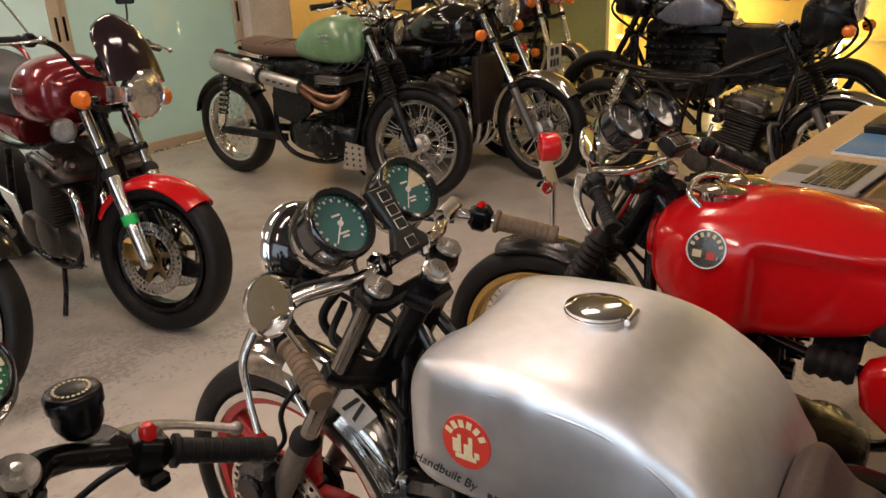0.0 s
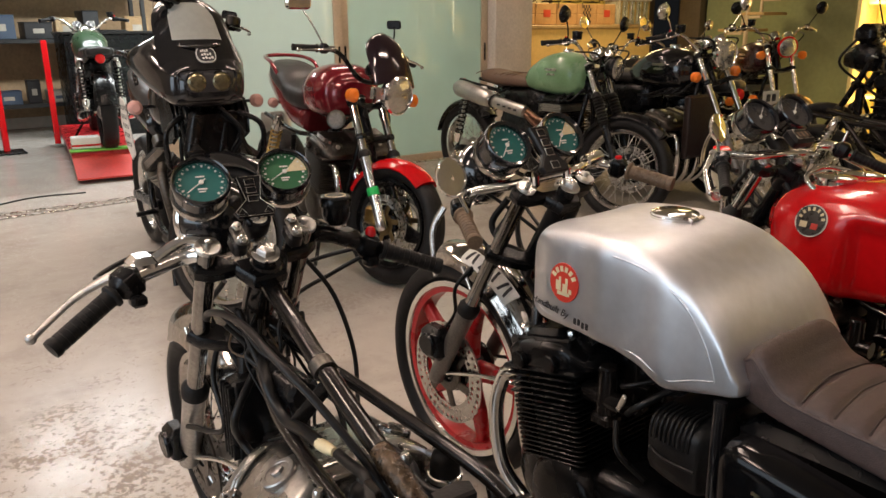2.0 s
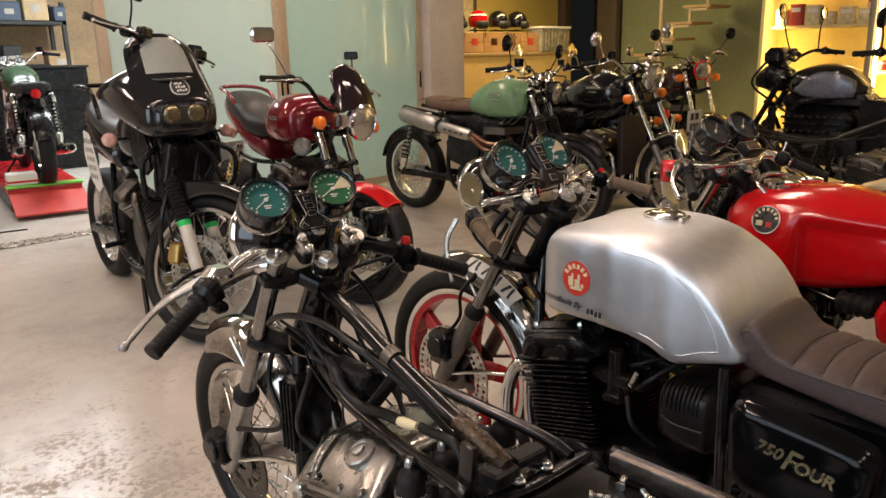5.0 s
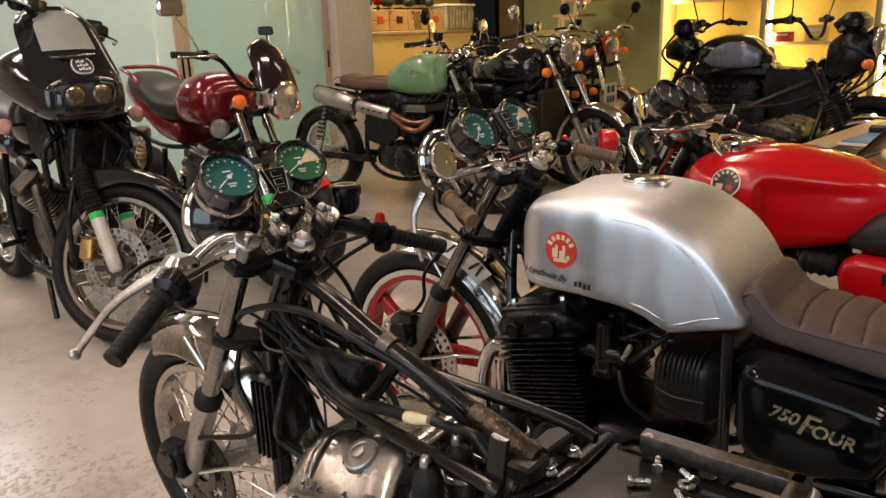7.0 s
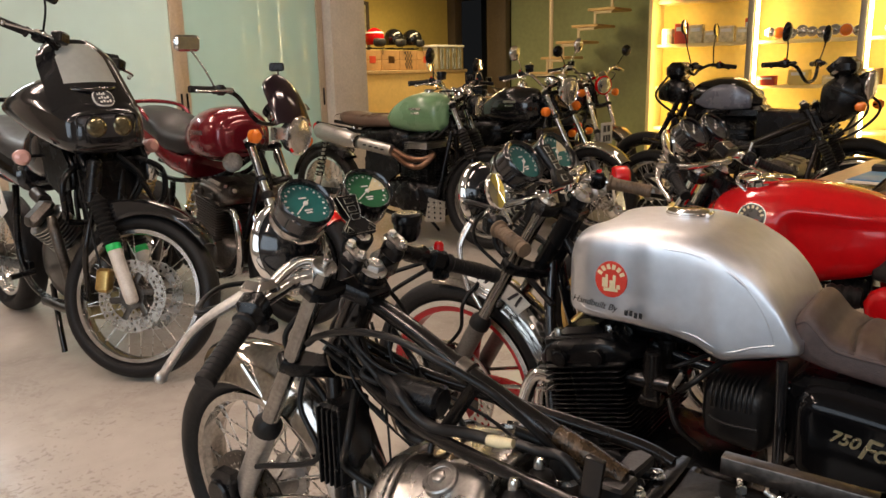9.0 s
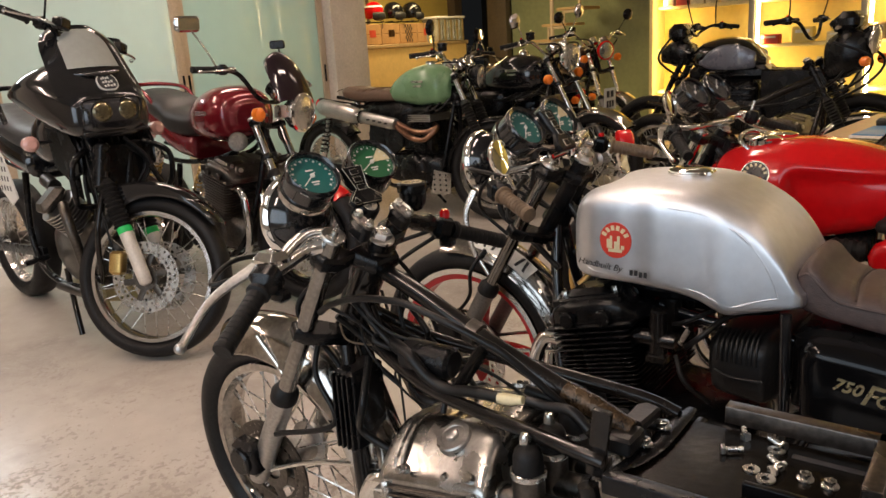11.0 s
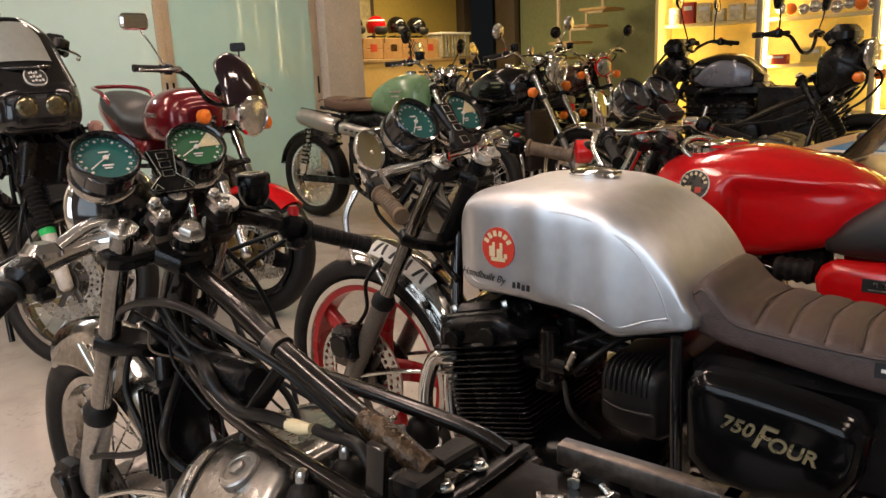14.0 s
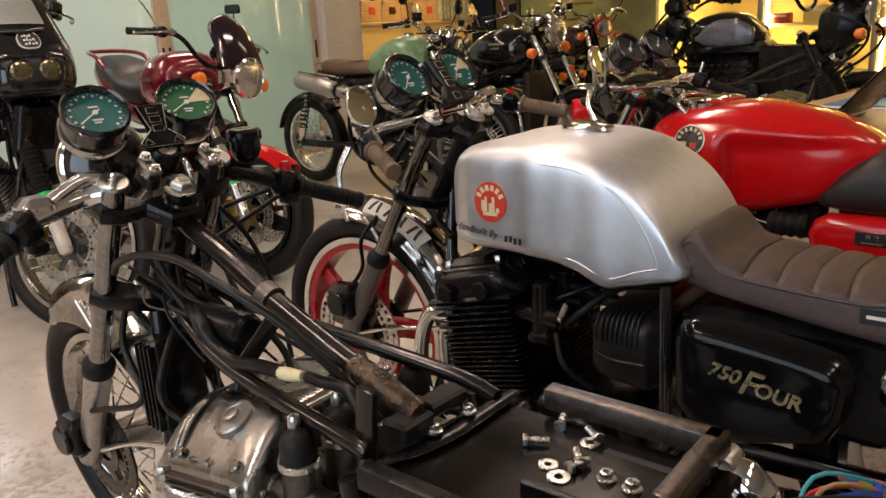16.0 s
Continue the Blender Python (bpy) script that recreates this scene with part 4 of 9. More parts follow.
def engine_four(parent, y, z, w=0.46, case=None, barrel=None, top=None, headers=None, M=I4, nfin=9, lean=12, carbs=True, cover=None, round_top=False):
    """An air-cooled four: crankcase, finned barrels, head, cover, clutch covers, carburettors and header pipes."""
    case, barrel, top, headers = case or SATIN, barrel or SATIN, top or SATIN, headers or CHROME
    m = M @ Matrix.Translation((0, y, z))
    e = part("crankcase", body(G(), [(0.20, 0, w * 0.34, -0.10, 0.04, 3, 3), (0.12, 0, w * 0.42, -0.13, 0.08, 4, 4), (-0.1, 0, w * 0.40, -0.13, 0.09, 4, 4), (-0.26, 0, w * 0.30, -0.11, 0.07, 3, 3)], 28, 3), case, parent, "", m)
    tilt = Matrix.Translation((0, 0.05, 0.06)) @ Matrix.Rotation(radians(-lean), 4, "X")
    fins(parent, "cylinder_block", w * 0.94, 0.20, 0.0, 0.145, nfin, barrel, m @ tilt, "finned cylinder block")
    hd = fins(parent, "cylinder_head", w * 0.96, 0.21, 0.148, 0.205, 4, barrel, m @ tilt)
    g = G()
    body(g, [(0.115, 0, w * 0.40, 0.205, 0.245, 4, 6), (0.07, 0, w * 0.46, 0.203, 0.285, 4, 6), (-0.07, 0, w * 0.46, 0.203, 0.285, 4, 6), (-0.115, 0, w * 0.40, 0.205, 0.245, 4, 6)], 28, 4)
    if round_top:
        # one smooth casting along the crankshaft: flat top, both ends sloping down to the head
        SW = Matrix(((0, 1, 0, 0), (-1, 0, 0, 0), (0, 0, 1, 0), (0, 0, 0, 1)))
        ends_ = [(0.460, 0.098, 0.184, 6), (0.455, 0.112, 0.204, 6), (0.440, 0.116, 0.218, 5.5), (0.385, 0.118, 0.240, 5), (0.30, 0.118, 0.268, 4.6), (0.20, 0.118, 0.284, 4.6), (0.10, 0.116, 0.284, 4.6)]
        g = body(G(), [(w * k, 0, hy, 0.160, zt, 6, ex) for k, hy, zt, ex in ends_] + [(-w * k, 0, hy, 0.160, zt, 6, ex) for k, hy, zt, ex in ends_[::-1]], 60, 5, SW)
    rc = part("rocker_cover", g, top, hd, "", I4)
    if round_top:
        part("cover_step", body(G(), [(0.1165, 0, w * 0.455, 0.158, 0.180, 6, 8), (0.113, 0, w * 0.470, 0.158, 0.190, 6, 8), (-0.113, 0, w * 0.470, 0.158, 0.190, 6, 8), (-0.1165, 0, w * 0.455, 0.158, 0.180, 6, 8)], 64, 4), top, rc, "stepped foot of the cover")
        for s in (-1, 1):
            # low ridges over the front shoulder, the large plug and two small screws
            for k in range(3):
                yy = 0.098 - 0.017 * k
                z_ = (0.264, 0.2755, 0.281)[k]
                part("cover_rib", tube(G(), [(s * w * 0.425, yy - 0.004, z_ - 0.062), (s * w * 0.385, yy, z_ - 0.036), (s * w * 0.30, yy, z_ - 0.008), (s * w * 0.20, yy, z_ + 0.003), (s * w * 0.06, yy, z_ + 0.002)], 0.0045, 8, 5), top, rc)
            tm = along((s * 0.112, -0.030, 0.2690), (s * 0.150, -0.032, 0.348))
            part("inspection_plug", lathe(G(), [(0.032, -0.006), (0.032, 0.006), (0.030, 0.008), (0.023, 0.008), (0.022, 0.007), (0.004, 0.0075)], 30, tm), top, rc, "round plug in the cover")
            part("plug_hexagon", lathe(G(), [(0.0125, 0.006), (0.0125, 0.013), (0.0105, 0.0145), (0.001, 0.0145)], 6, tm), top, rc)
            for yy in (0.055, -0.085):
                part("cover_screw", lathe(G(), [(0.009, -0.006), (0.009, 0.004), (0.007, 0.006), (0.001, 0.006)], 14, along((s * w * 0.425, yy, 0.228), (s * w * 0.56, yy, 0.27))), top, rc)
    part("cover_flange", rbox(G(), (0, 0, 0.163 if round_top else 0.212), (w * 0.95, 0.262 if round_top else 0.235, 0.014), 0.006), top, rc)
    if not round_top:
        part("cover_rib", rbox(G(), (0, 0, 0.288), (w * 0.10, 0.15, 0.022), 0.010), top, rc)
    for s in (-1, 1):
        if round_top:
            break
        part("cover_boss", rbox(G(), (s * w * 0.27, 0, 0.284), (w * 0.26, 0.115, 0.034), 0.016), top, rc)
        part("cover_rib", rbox(G(), (s * w * 0.41, 0.0, 0.272), (0.012, 0.19, 0.024), 0.005), top, rc)
    for s in (-1, 1):
        for yy in () if round_top else (-1, 1):
            tm = Matrix.Translation((s * w * 0.27, yy * 0.088, 0.262)) @ Matrix.Rotation(radians(-58 * yy), 4, "X")
            tc_ = part("tappet_cap", lathe(G(), [(0.030, -0.02), (0.030, 0.010), (0.026, 0.014), (0.014, 0.015)], 22, tm), top, rc)
            part("hexagon_plug", lathe(G(), [(0.013, 0.013), (0.013, 0.022), (0.010, 0.0235), (0.001, 0.0235)], 6, tm), STEEL, rc)
    for s in (-1, 1):
        for yy in (-0.07, 0.07):
            part("cover_bolt", screw_mesh(0.009, 0.027, 6, STEEL), STEEL, hd, "", Matrix.Translation((s * w * (0.462 if round_top else 0.34), yy * (1.35 if round_top else 1), 0.180 if round_top else 0.27)))
            part("end_plug", screw_mesh(0.006 if round_top else 0.02, 0.012 if round_top else 0.02, 14, top), top, hd, "", Matrix.Translation((s * w * 0.455, yy * 0.7, 0.235)) @ Matrix.Rotation(radians(90 * s), 4, "Y"))
    for s in (-1, 1):
        part("engine_cover", lathe(G(), [(0.05, 0.030), (0.085, 0.024), (0.098, 0.010), (0.10, -0.06)], 30, Matrix.Translation((s * w * 0.41, 0.02, -0.02)) @ Matrix.Rotation(radians(90 * s), 4, "Y")), cover or case, e, "round crankcase cover")
        part("engine_cover", lathe(G(), [(0.05, 0.026), (0.075, 0.02), (0.085, 0.008), (0.086, -0.05)], 26, Matrix.Translation((s * w * 0.39, -0.16, -0.03)) @ Matrix.Rotation(radians(90 * s), 4, "Y")), cover or case, e)
    for k in range(4):
        x = (k - 1.5) * w * 0.235
        p0 = tilt @ Vector((x, 0.10, 0.17))
        part("header_pipe", tube(G(), [tuple(p0), tuple(p0 + Vector((0, 0.065, -0.01))), (x * 1.02, 0.285, 0.07), (x * 0.95, 0.25, -0.09), (x * 0.75, 0.10, -0.17), (x * 0.7, -0.25, -0.185)], 0.019, 10, 7), headers, e)
        if carbs:
            c0 = tilt @ Vector((x, -0.10, 0.17))
            gg = cyl(G(), tuple(c0), tuple(c0 + Vector((0, -0.10, 0.0))), 0.022, 14)
            cyl(gg, tuple(c0 + Vector((0, -0.055, -0.035))), tuple(c0 + Vector((0, -0.055, 0.075))), 0.024, 14, 0.021, 0.004)
            rbox(gg, tuple(c0 + Vector((0, -0.055, -0.045))), (0.05, 0.055, 0.035), 0.01)
            part("carburettor", gg, GRIMY if case is SATIN else CASTDARK, e)
    return e


def fork(parent, R, top, rake, S, half=0.095, slider=None, tubem=None, gaiter=False, low=0.30, leg=0.019, clampm=None, drop_top=0.0, axle_off=0.0):
    """Two telescopic legs with their clamps. Returns the way up the legs and a point on their line."""
    slider, tubem, clampm = slider or OLDGREY, tubem or CHROME, clampm or SATIN
    up = Vector((0, -math.sin(radians(rake)), math.cos(radians(rake))))
    base = Vector((0, 0.012 + axle_off, R))
    at = lambda z: base + up * ((z - R) / up.z)
    for s in (-1, 1):
        o = Vector((s * half, 0, 0))
        f = part("fork_leg", cyl(G(), at(R + low * 0.8) + o, at(top + 0.012 + drop_top) + o, leg, 16), tubem, parent, "bright fork tube", S)
        g = G()
        lathe(g, [(leg * 0.8, -0.03), (leg * 1.25, -0.02), (leg * 1.35, 0.02), (leg * 1.32, low * 0.6), (leg * 1.38, low * 0.92), (leg * 1.38, low)], 18, along(at(R) + o, at(top) + o))
        part("slider", g, slider, f)
        g = G()
        m = along(at(R) + o, at(top) + o)
        if gaiter:
            prof = []
            for k in range(10):
                prof += [(leg * 1.9, low + 0.02 * k), (leg * 1.45, low + 0.02 * k + 0.01)]
            lathe(g, [(leg, low - 0.01)] + prof + [(leg, low + 0.21)], 18, m)
        else:
            lathe(g, [(leg, low - 0.012), (leg * 1.6, low - 0.008), (leg * 1.62, low + 0.012), (leg * 1.15, low + 0.026), (leg, low + 0.03)], 18, m)
        part("dust_seal", g, RUBBER, f)
        part("fork_cap", lathe(G(), [(leg * 1.28, 0), (leg * 1.28, 0.005), (leg * 1.2, 0.007), (leg * 0.34, 0.0075), (leg * 0.32, 0.018), (0.002, 0.019)], 22, along(at(top + 0.01 + drop_top) + o, at(top + 0.2) + o)), STEEL, f, "flat disc fork cap with a nipple")
    up2 = Matrix.Translation(at(top)) @ Matrix.Rotation(radians(rake), 4, "X")
    poly = [(half + 0.032, 0.016), (half + 0.016, 0.032), (half - 0.02, 0.026), (0.05, -0.008), (-0.05, -0.008), (-half + 0.024, 0.020), (-half - 0.010, 0.030), (-half - 0.028, 0.014), (-half - 0.027, -0.014), (-half, -0.030), (-0.052, -0.030), (-0.032, -0.070), (0.032, -0.070), (0.052, -0.030), (half, -0.030), (half + 0.027, -0.014)]
    part("upper_clamp", prism(G(), poly, 0.03, 0.006, up2 @ Matrix.Translation((0, 0, -0.026))), clampm, parent, "", S)
    zl = top - 0.16
    up3 = Matrix.Translation(at(zl)) @ Matrix.Rotation(radians(rake), 4, "X")
    low_poly = [(half + 0.028, 0.0), (half + 0.012, 0.026), (half - 0.02, 0.022), (0.035, -0.02), (-0.035, -0.02), (-half + 0.02, 0.022), (-half - 0.012, 0.026), (-half - 0.028, 0.0), (-half - 0.012, -0.026), (-0.04, -0.068), (0.04, -0.068), (half + 0.012, -0.026)]
    part("lower_clamp", prism(G(), low_poly, 0.032, 0.006, up3 @ Matrix.Translation((0, 0, -0.03))), clampm, parent, "", S)
    st = at(top) + Vector((0, -0.042, 0.0))
    part("steering_stem", cyl(G(), st - up * 0.21, st + up * 0.012, 0.022, 14), clampm, parent, "", S)
    wa = part("stem_washer", lathe(G(), [(0.026, 0), (0.026, 0.004), (0.023, 0.006), (0.012, 0.006)], 24, along(st + up * 0.010, st + up)), STEEL, parent, "", S)
    part("stem_nut", lathe(G(), [(0.0195, 0.006), (0.0195, 0.013), (0.016, 0.0165), (0.002, 0.017)], 6, along(st + up * 0.010, st + up)), STEEL, wa, "large hexagon stem nut")
    return at, up


def steer_matrix(R, top, rake, degrees):
    up = Vector((0, -math.sin(radians(rake)), math.cos(radians(rake))))
    p = Vector((0, 0.012, R)) + up * ((top - R) / up.z) + Vector((0, -0.042, 0))
    return Matrix.Translation(p) @ Matrix.Rotation(radians(degrees), 4, up) @ Matrix.Translation(-p)


def bars(parent, S, centre, pts, gripm, r=0.011, barm=None, levers=True, leverm=None, grip_len=0.12, boxm=None, red=True, reservoir=False, grip_r=0.016, tipbend=(0, 0.06, -0.01)):
    """A one-piece handlebar given by its right half, with grips, levers and switch boxes."""
    c = Vector(centre)
    right = [c + Vector(p) for p in pts]
    left = [c + Vector((-p[0], p[1], p[2])) for p in pts]
    b = part("handlebar", tube(G(), left[::-1] + (right if pts[0][0] > 0.001 else right[1:]), r, 10, 6), barm or CHROME, parent, "", S)
    for side, ln in ((1, right), (-1, left)):
        e = ln[-1]
        d = (ln[-1] - ln[-2]).normalized()
        a = e - d * grip_len
        grip(b, a, e + d * 0.006, grip_r, gripm)
        s0 = a - d * 0.03
        g = G()
        rbox(g, (0, 0, 0), (0.042, 0.05, 0.046), 0.012, along(s0, s0 + d))
        part("switch_box", g, boxm or SATIN, b, "black switch housing")
        if red and side > 0:
            part("switch_button", rbox(G(), (0, 0, 0), (0.016, 0.012, 0.012), 0.003, Matrix.Translation(s0 + Vector((0, -0.004, 0.027)))), RED, b, "red switch button")
        if levers:
            p = s0 - d * 0.028 + Vector((0, 0.03, 0))
            q = e + d * 0.015 + Vector(tipbend)
            md = (p * 0.5 + q * 0.5) + Vector((0, 0.022, 0.0))
            lever(b, tuple(p), tuple(md), tuple(q), leverm or POLISHED)
            part("lever_perch", rbox(G(), (0, 0, 0), (0.03, 0.055, 0.026), 0.008, Matrix.Translation(s0 - d * 0.03 + Vector((0, 0.012, 0)))), leverm or POLISHED, b)
        if reservoir and side > 0:
            part("brake_reservoir", lathe(G(), [(0.026, 0), (0.03, 0.006), (0.03, 0.034), (0.033, 0.036), (0.033, 0.046), (0.028, 0.05), (0.002, 0.05)], 22, Matrix.Translation(s0 - d * 0.045 + Vector((0, 0.022, 0.01)))), SATIN, b, "black brake fluid reservoir")
    return b


def frame_tubes(parent, lines, material, r=0.016, M=I4):
    for ln in lines:
        rr = r
        if isinstance(ln[0], (int, float)):
            rr, ln = ln[0], ln[1:]
        part("frame_tube", tube(G(), list(ln), rr, 10, 6), material, parent, "", M)


def cradle(parent, head, seat_z, wb, material, w=0.13, low=0.20, M=I4, r=0.016):
    """A twin-cradle frame from the steering head to the rear axle."""
    hy, hz = head
    for s in (-1, 1):
        part("frame_tube", tube(G(), [(s * 0.02, hy + 0.01, hz - 0.13), (s * 0.06, hy - 0.01, hz - 0.30), (s * w * 0.9, hy - 0.07, low + 0.12), (s * w, hy - 0.24, low), (s * w, hy - 0.55, low + 0.02), (s * w, hy - 0.68, low + 0.18), (s * w * 0.85, hy - 0.66, seat_z - 0.09)], r, 10, 6), material, parent, "", M)
        part("frame_tube", tube(G(), [(s * 0.02, hy, hz - 0.03), (s * 0.07, hy - 0.25, seat_z - 0.03), (s * 0.10, hy - 0.62, seat_z - 0.08), (s * 0.10, hy - 0.95, seat_z - 0.05), (s * 0.095, hy - 1.2, seat_z - 0.02)], r * 0.85, 10, 6), material, parent, "", M)
        part("swingarm", plank(G(), (s * 0.115, hy - 0.62, low + 0.11), (s * 0.115, -wb - 0.03, 0.31), 0.028, 0.05, 0.006), material, parent, "", M)
    part("head_tube", cyl(G(), (0, hy + 0.035, hz - 0.17), (0, hy - 0.045, hz), 0.03, 16, None, 0.005), SATIN, parent, "", M)


def silencer(parent, p, q, r, material, M=I4, r0=0.6):
    L = (Vector(q) - Vector(p)).length
    o = part("silencer", lathe(G(), [(r * r0 * 0.7, 0), (r * r0, 0.02), (r, L * 0.22), (r, L * 0.92), (r * 0.9, L * 0.985), (r * 0.62, L), (r * 0.55, L * 0.97)], 24, along(p, q)), material, parent, "", M)
    part("end_cap", lathe(G(), [(r * 0.6, L * 0.985), (r * 0.45, L * 0.99), (r * 0.44, L * 0.9)], 18, along(p, q)), SATIN, o)
    return o


def plated(parent, c, w, h, M=I4, bars_=(2, 3)):
    """A number plate whose writing stands as plain bars."""
    o = part("number_plate", rbox(G(), (0, 0, 0), (w, 0.003, h), 0.001), PLATE, parent, "white number plate with dark bars", M @ Matrix.Translation(c))
    for i, n in enumerate(bars_):
        for k in range(n):
            part("plate_bar", rbox(G(), (w * (-0.34 + 0.68 * (k + 0.5) / n), -0.0022, h * (0.22 - 0.44 * i)), (w * 0.5 / n, 0.0012, h * 0.3), 0.0005), INK, o)
    return o


# ---- the stripped project motorcycle ----
def project_bike():
    b = root("motorcycle", pose(0.19, 1.05, 0), "stripped black project motorcycle with bare frame and chrome front mudguard", "motorcycle", "cafe racers being built")
    R, top, rake = 0.310, 0.872, 30
    # the front end leans a little to its left, as on a side stand
    S = Matrix.Translation((-0.008, 0.022, 0.89)) @ Matrix.Rotation(radians(-3.0), 4, "Y") @ Matrix.Translation((0, 0, -0.89))
    at, up = fork(b, R, top, rake, S, 0.095, CAST, DARKCHROME, False, 0.26, 0.0185, SATIN, 0.024)
    lamp(b, (-0.006, -0.105, 0.902), 0.082, BLACK, LENS, (0, 1, -0.12), 0.8)
    wheel(b, "front_wheel", 0, R, 0.098, 0.236, "spoke", WORNCHROME, ROADTYRE, S, 0.118, CAST, 36, None, None, 0.022, "", CASTDARK)
    wheel(b, "rear_wheel", -1.44, 0.325, 0.12, 0.235, "spoke", CHROME, ROADTYRE, I4, None, CAST, 36)
    g = arc_guard(G(), R + 0.046, 24, -118, 0.132, 0.003, 34, 0.012, Matrix.Translation((0, 0, R)), 0.074)
    fd = part("front_mudguard", g, WORNCHROME, b, "worn chrome front mudguard", S)
    for s in (-1, 1):
        gg = tube(G(), [(s * 0.062, -0.02, R + 0.33), (s * 0.068, -0.10, R + 0.24), (s * 0.085, -0.09, R + 0.15)], 0.007, 7)
        tube(gg, [(s * 0.062, -0.33, R + 0.10), (s * 0.075, -0.15, R + 0.06), (s * 0.09, -0.02, R + 0.01)], 0.006, 7)
        part("mudguard_stay", gg, CHROME, fd)
    # brake caliper on the left leg
    c = at(0.36) + Vector((-0.115, 0.03, 0))
    g = rbox(G(), tuple(c), (0.05, 0.075, 0.085), 0.014)
    cyl(g, (c.x - 0.035, c.y, c.z), (c.x + 0.02, c.y, c.z), 0.032, 16, None, 0.004)
    part("brake_caliper", g, SATIN, b, "", S)
    # instruments
    gauge(b, (-0.082, -0.250, 1.008), TEAL, BLACK, 0.0470, 44, -12, WHITE, WHITE, -128, I4, None, BLACK, 1.04)
    gauge(b, (0.083, -0.249, 1.008), GREEND, BLACK, 0.0460, 44, -18, WHITE, WHITE, -125, I4, CREAM, BLACK, 1.04)
    m = Matrix.Translation((-0.004, -0.284, 0.972)) @ Matrix.Rotation(radians(-10), 4, "Z") @ Matrix.Rotation(radians(54), 4, "X") @ Matrix.Diagonal((0.80, 0.62, 0.8, 1))
    pan = part("warning_panel", prism(G(), [(-0.030, 0.066), (-0.018, -0.01), (-0.048, -0.048), (-0.040, -0.066), (0.040, -0.066), (0.048, -0.048), (0.018, -0.01), (0.030, 0.066)], 0.018, 0.004, m), SATIN, b, "black warning lamp panel with silver outlines")
    for y in (0.045, 0.018, -0.009):
        pts = [(sx * 0.011, y + sy * 0.009, 0.0188) for sx, sy in ((-1, -1), (1, -1), (1, 1), (-1, 1), (-1, -1))]
        part("lamp_outline", tube(G(), pts, 0.0008, 5, 1, m), SILVERPL, pan)
    for x in (-0.03, 0.03):
        pts = [(x + 0.012 * math.cos(radians(90 + 120 * k)), -0.05 + 0.012 * math.sin(radians(90 + 120 * k)), 0.0188) for k in range(4)]
        part("arrow_outline", tube(G(), pts, 0.0008, 5, 1, m), SILVERPL, pan)
    pts = [(-0.028, 0.063, 0.0184), (-0.016, -0.012, 0.0184), (-0.045, -0.048, 0.0184), (-0.038, -0.063, 0.0184), (0.038, -0.063, 0.0184), (0.045, -0.048, 0.0184), (0.016, -0.012, 0.0184), (0.028, 0.063, 0.0184), (-0.028, 0.063, 0.0184)]
    part("edge_line", tube(G(), pts, 0.0008, 5, 1, m), SILVERPL, pan)
    im = Matrix.Translation((-0.005, -0.308, 0.938)) @ Matrix.Rotation(radians(-8), 4, "Z") @ Matrix.Rotation(radians(42), 4, "X")
    ig = part("ignition_switch", lathe(G(), [(0.020, -0.045), (0.024, -0.030), (0.024, 0.005), (0.021, 0.009), (0.017, 0.009), (0.0165, 0.007)], 24), SATIN, b, "ignition lock in a black housing", im)
    part("lock_face", lathe(G(), [(0.0166, 0.005), (0.0160, 0.0095), (0.014, 0.0105), (0.001, 0.0105)], 22), STEEL, ig, "pale metal lock face")
    part("key_slot", rbox(G(), (0, 0, 0.0108), (0.0026, 0.013, 0.0012), 0.0005), INK, ig)
    # black handlebar risers, each with an alloy cap and two hexagon bolts
    for x, y0 in ((-0.057, -0.338), (0.046, -0.346)):
        cm = Matrix.Translation((x, y0, 0.916)) @ Matrix.Rotation(radians(-4), 4, "Z") @ Matrix.Rotation(radians(31), 4, "X")
        cl = part("bar_clamp", rbox(G(), (0, 0.0, -0.012), (0.026, 0.046, 0.036), 0.009), SATIN, b, "black handlebar riser", cm)
        part("clamp_cap", prism(G(), rrect(0.024, 0.052, 0.011), 0.008, 0.003, Matrix.Translation((0, 0, 0.006))), CASTDARK, cl, "dull alloy clamp cap")
        for dy in (-0.0155, 0.0155):
            part("clamp_bolt", lathe(G(), [(0.0095, 0.013), (0.0095, 0.016), (0.0075, 0.0165), (0.0075, 0.022), (0.0055, 0.0235), (0.001, 0.0235)], 6, Matrix.Translation((0, dy, 0))), STEEL, cl, "hexagon bar clamp bolt")
    # clip-on bars
    for s in (-1, 1):
        pts = [(s * 0.090, -0.285, 0.905 if s < 0 else 0.88), (s * 0.135, -0.268, 0.908 if s < 0 else 0.872), (s * 0.22, -0.272 - 0.012 * (s > 0), 0.865 if s < 0 else 0.848), (s * 0.372, -0.318 - 0.042 * (s > 0), 0.785)]
        h = part("clip_on_bar", tube(G(), pts, 0.0115, 10, 6), SATIN if s > 0 else CHROME, b)
        d = (Vector(pts[3]) - Vector(pts[2])).normalized()
        grip(h, Vector(pts[3]) - d * 0.128, Vector(pts[3]) + d * 0.004, 0.0165, RUBBER, I4, 9)
        s0 = Vector(pts[3]) - d * 0.158
        g = rbox(G(), (0, 0, 0), (0.05, 0.052, 0.052), 0.014, along(s0, s0 + d))
        rbox(g, (s0.x - d.x * 0.01, s0.y - 0.02, s0.z - 0.028), (0.028, 0.03, 0.022), 0.006)
        part("switch_box", g, SATIN, h, "black switch housing")
        if s > 0:
            part("switch_button", lathe(G(), [(0.011, 0), (0.011, 0.012), (0.007, 0.018), (0.002, 0.018)], 12, Matrix.Translation(s0 + Vector((0, -0.01, 0.024)))), RED, h, "red kill switch button")
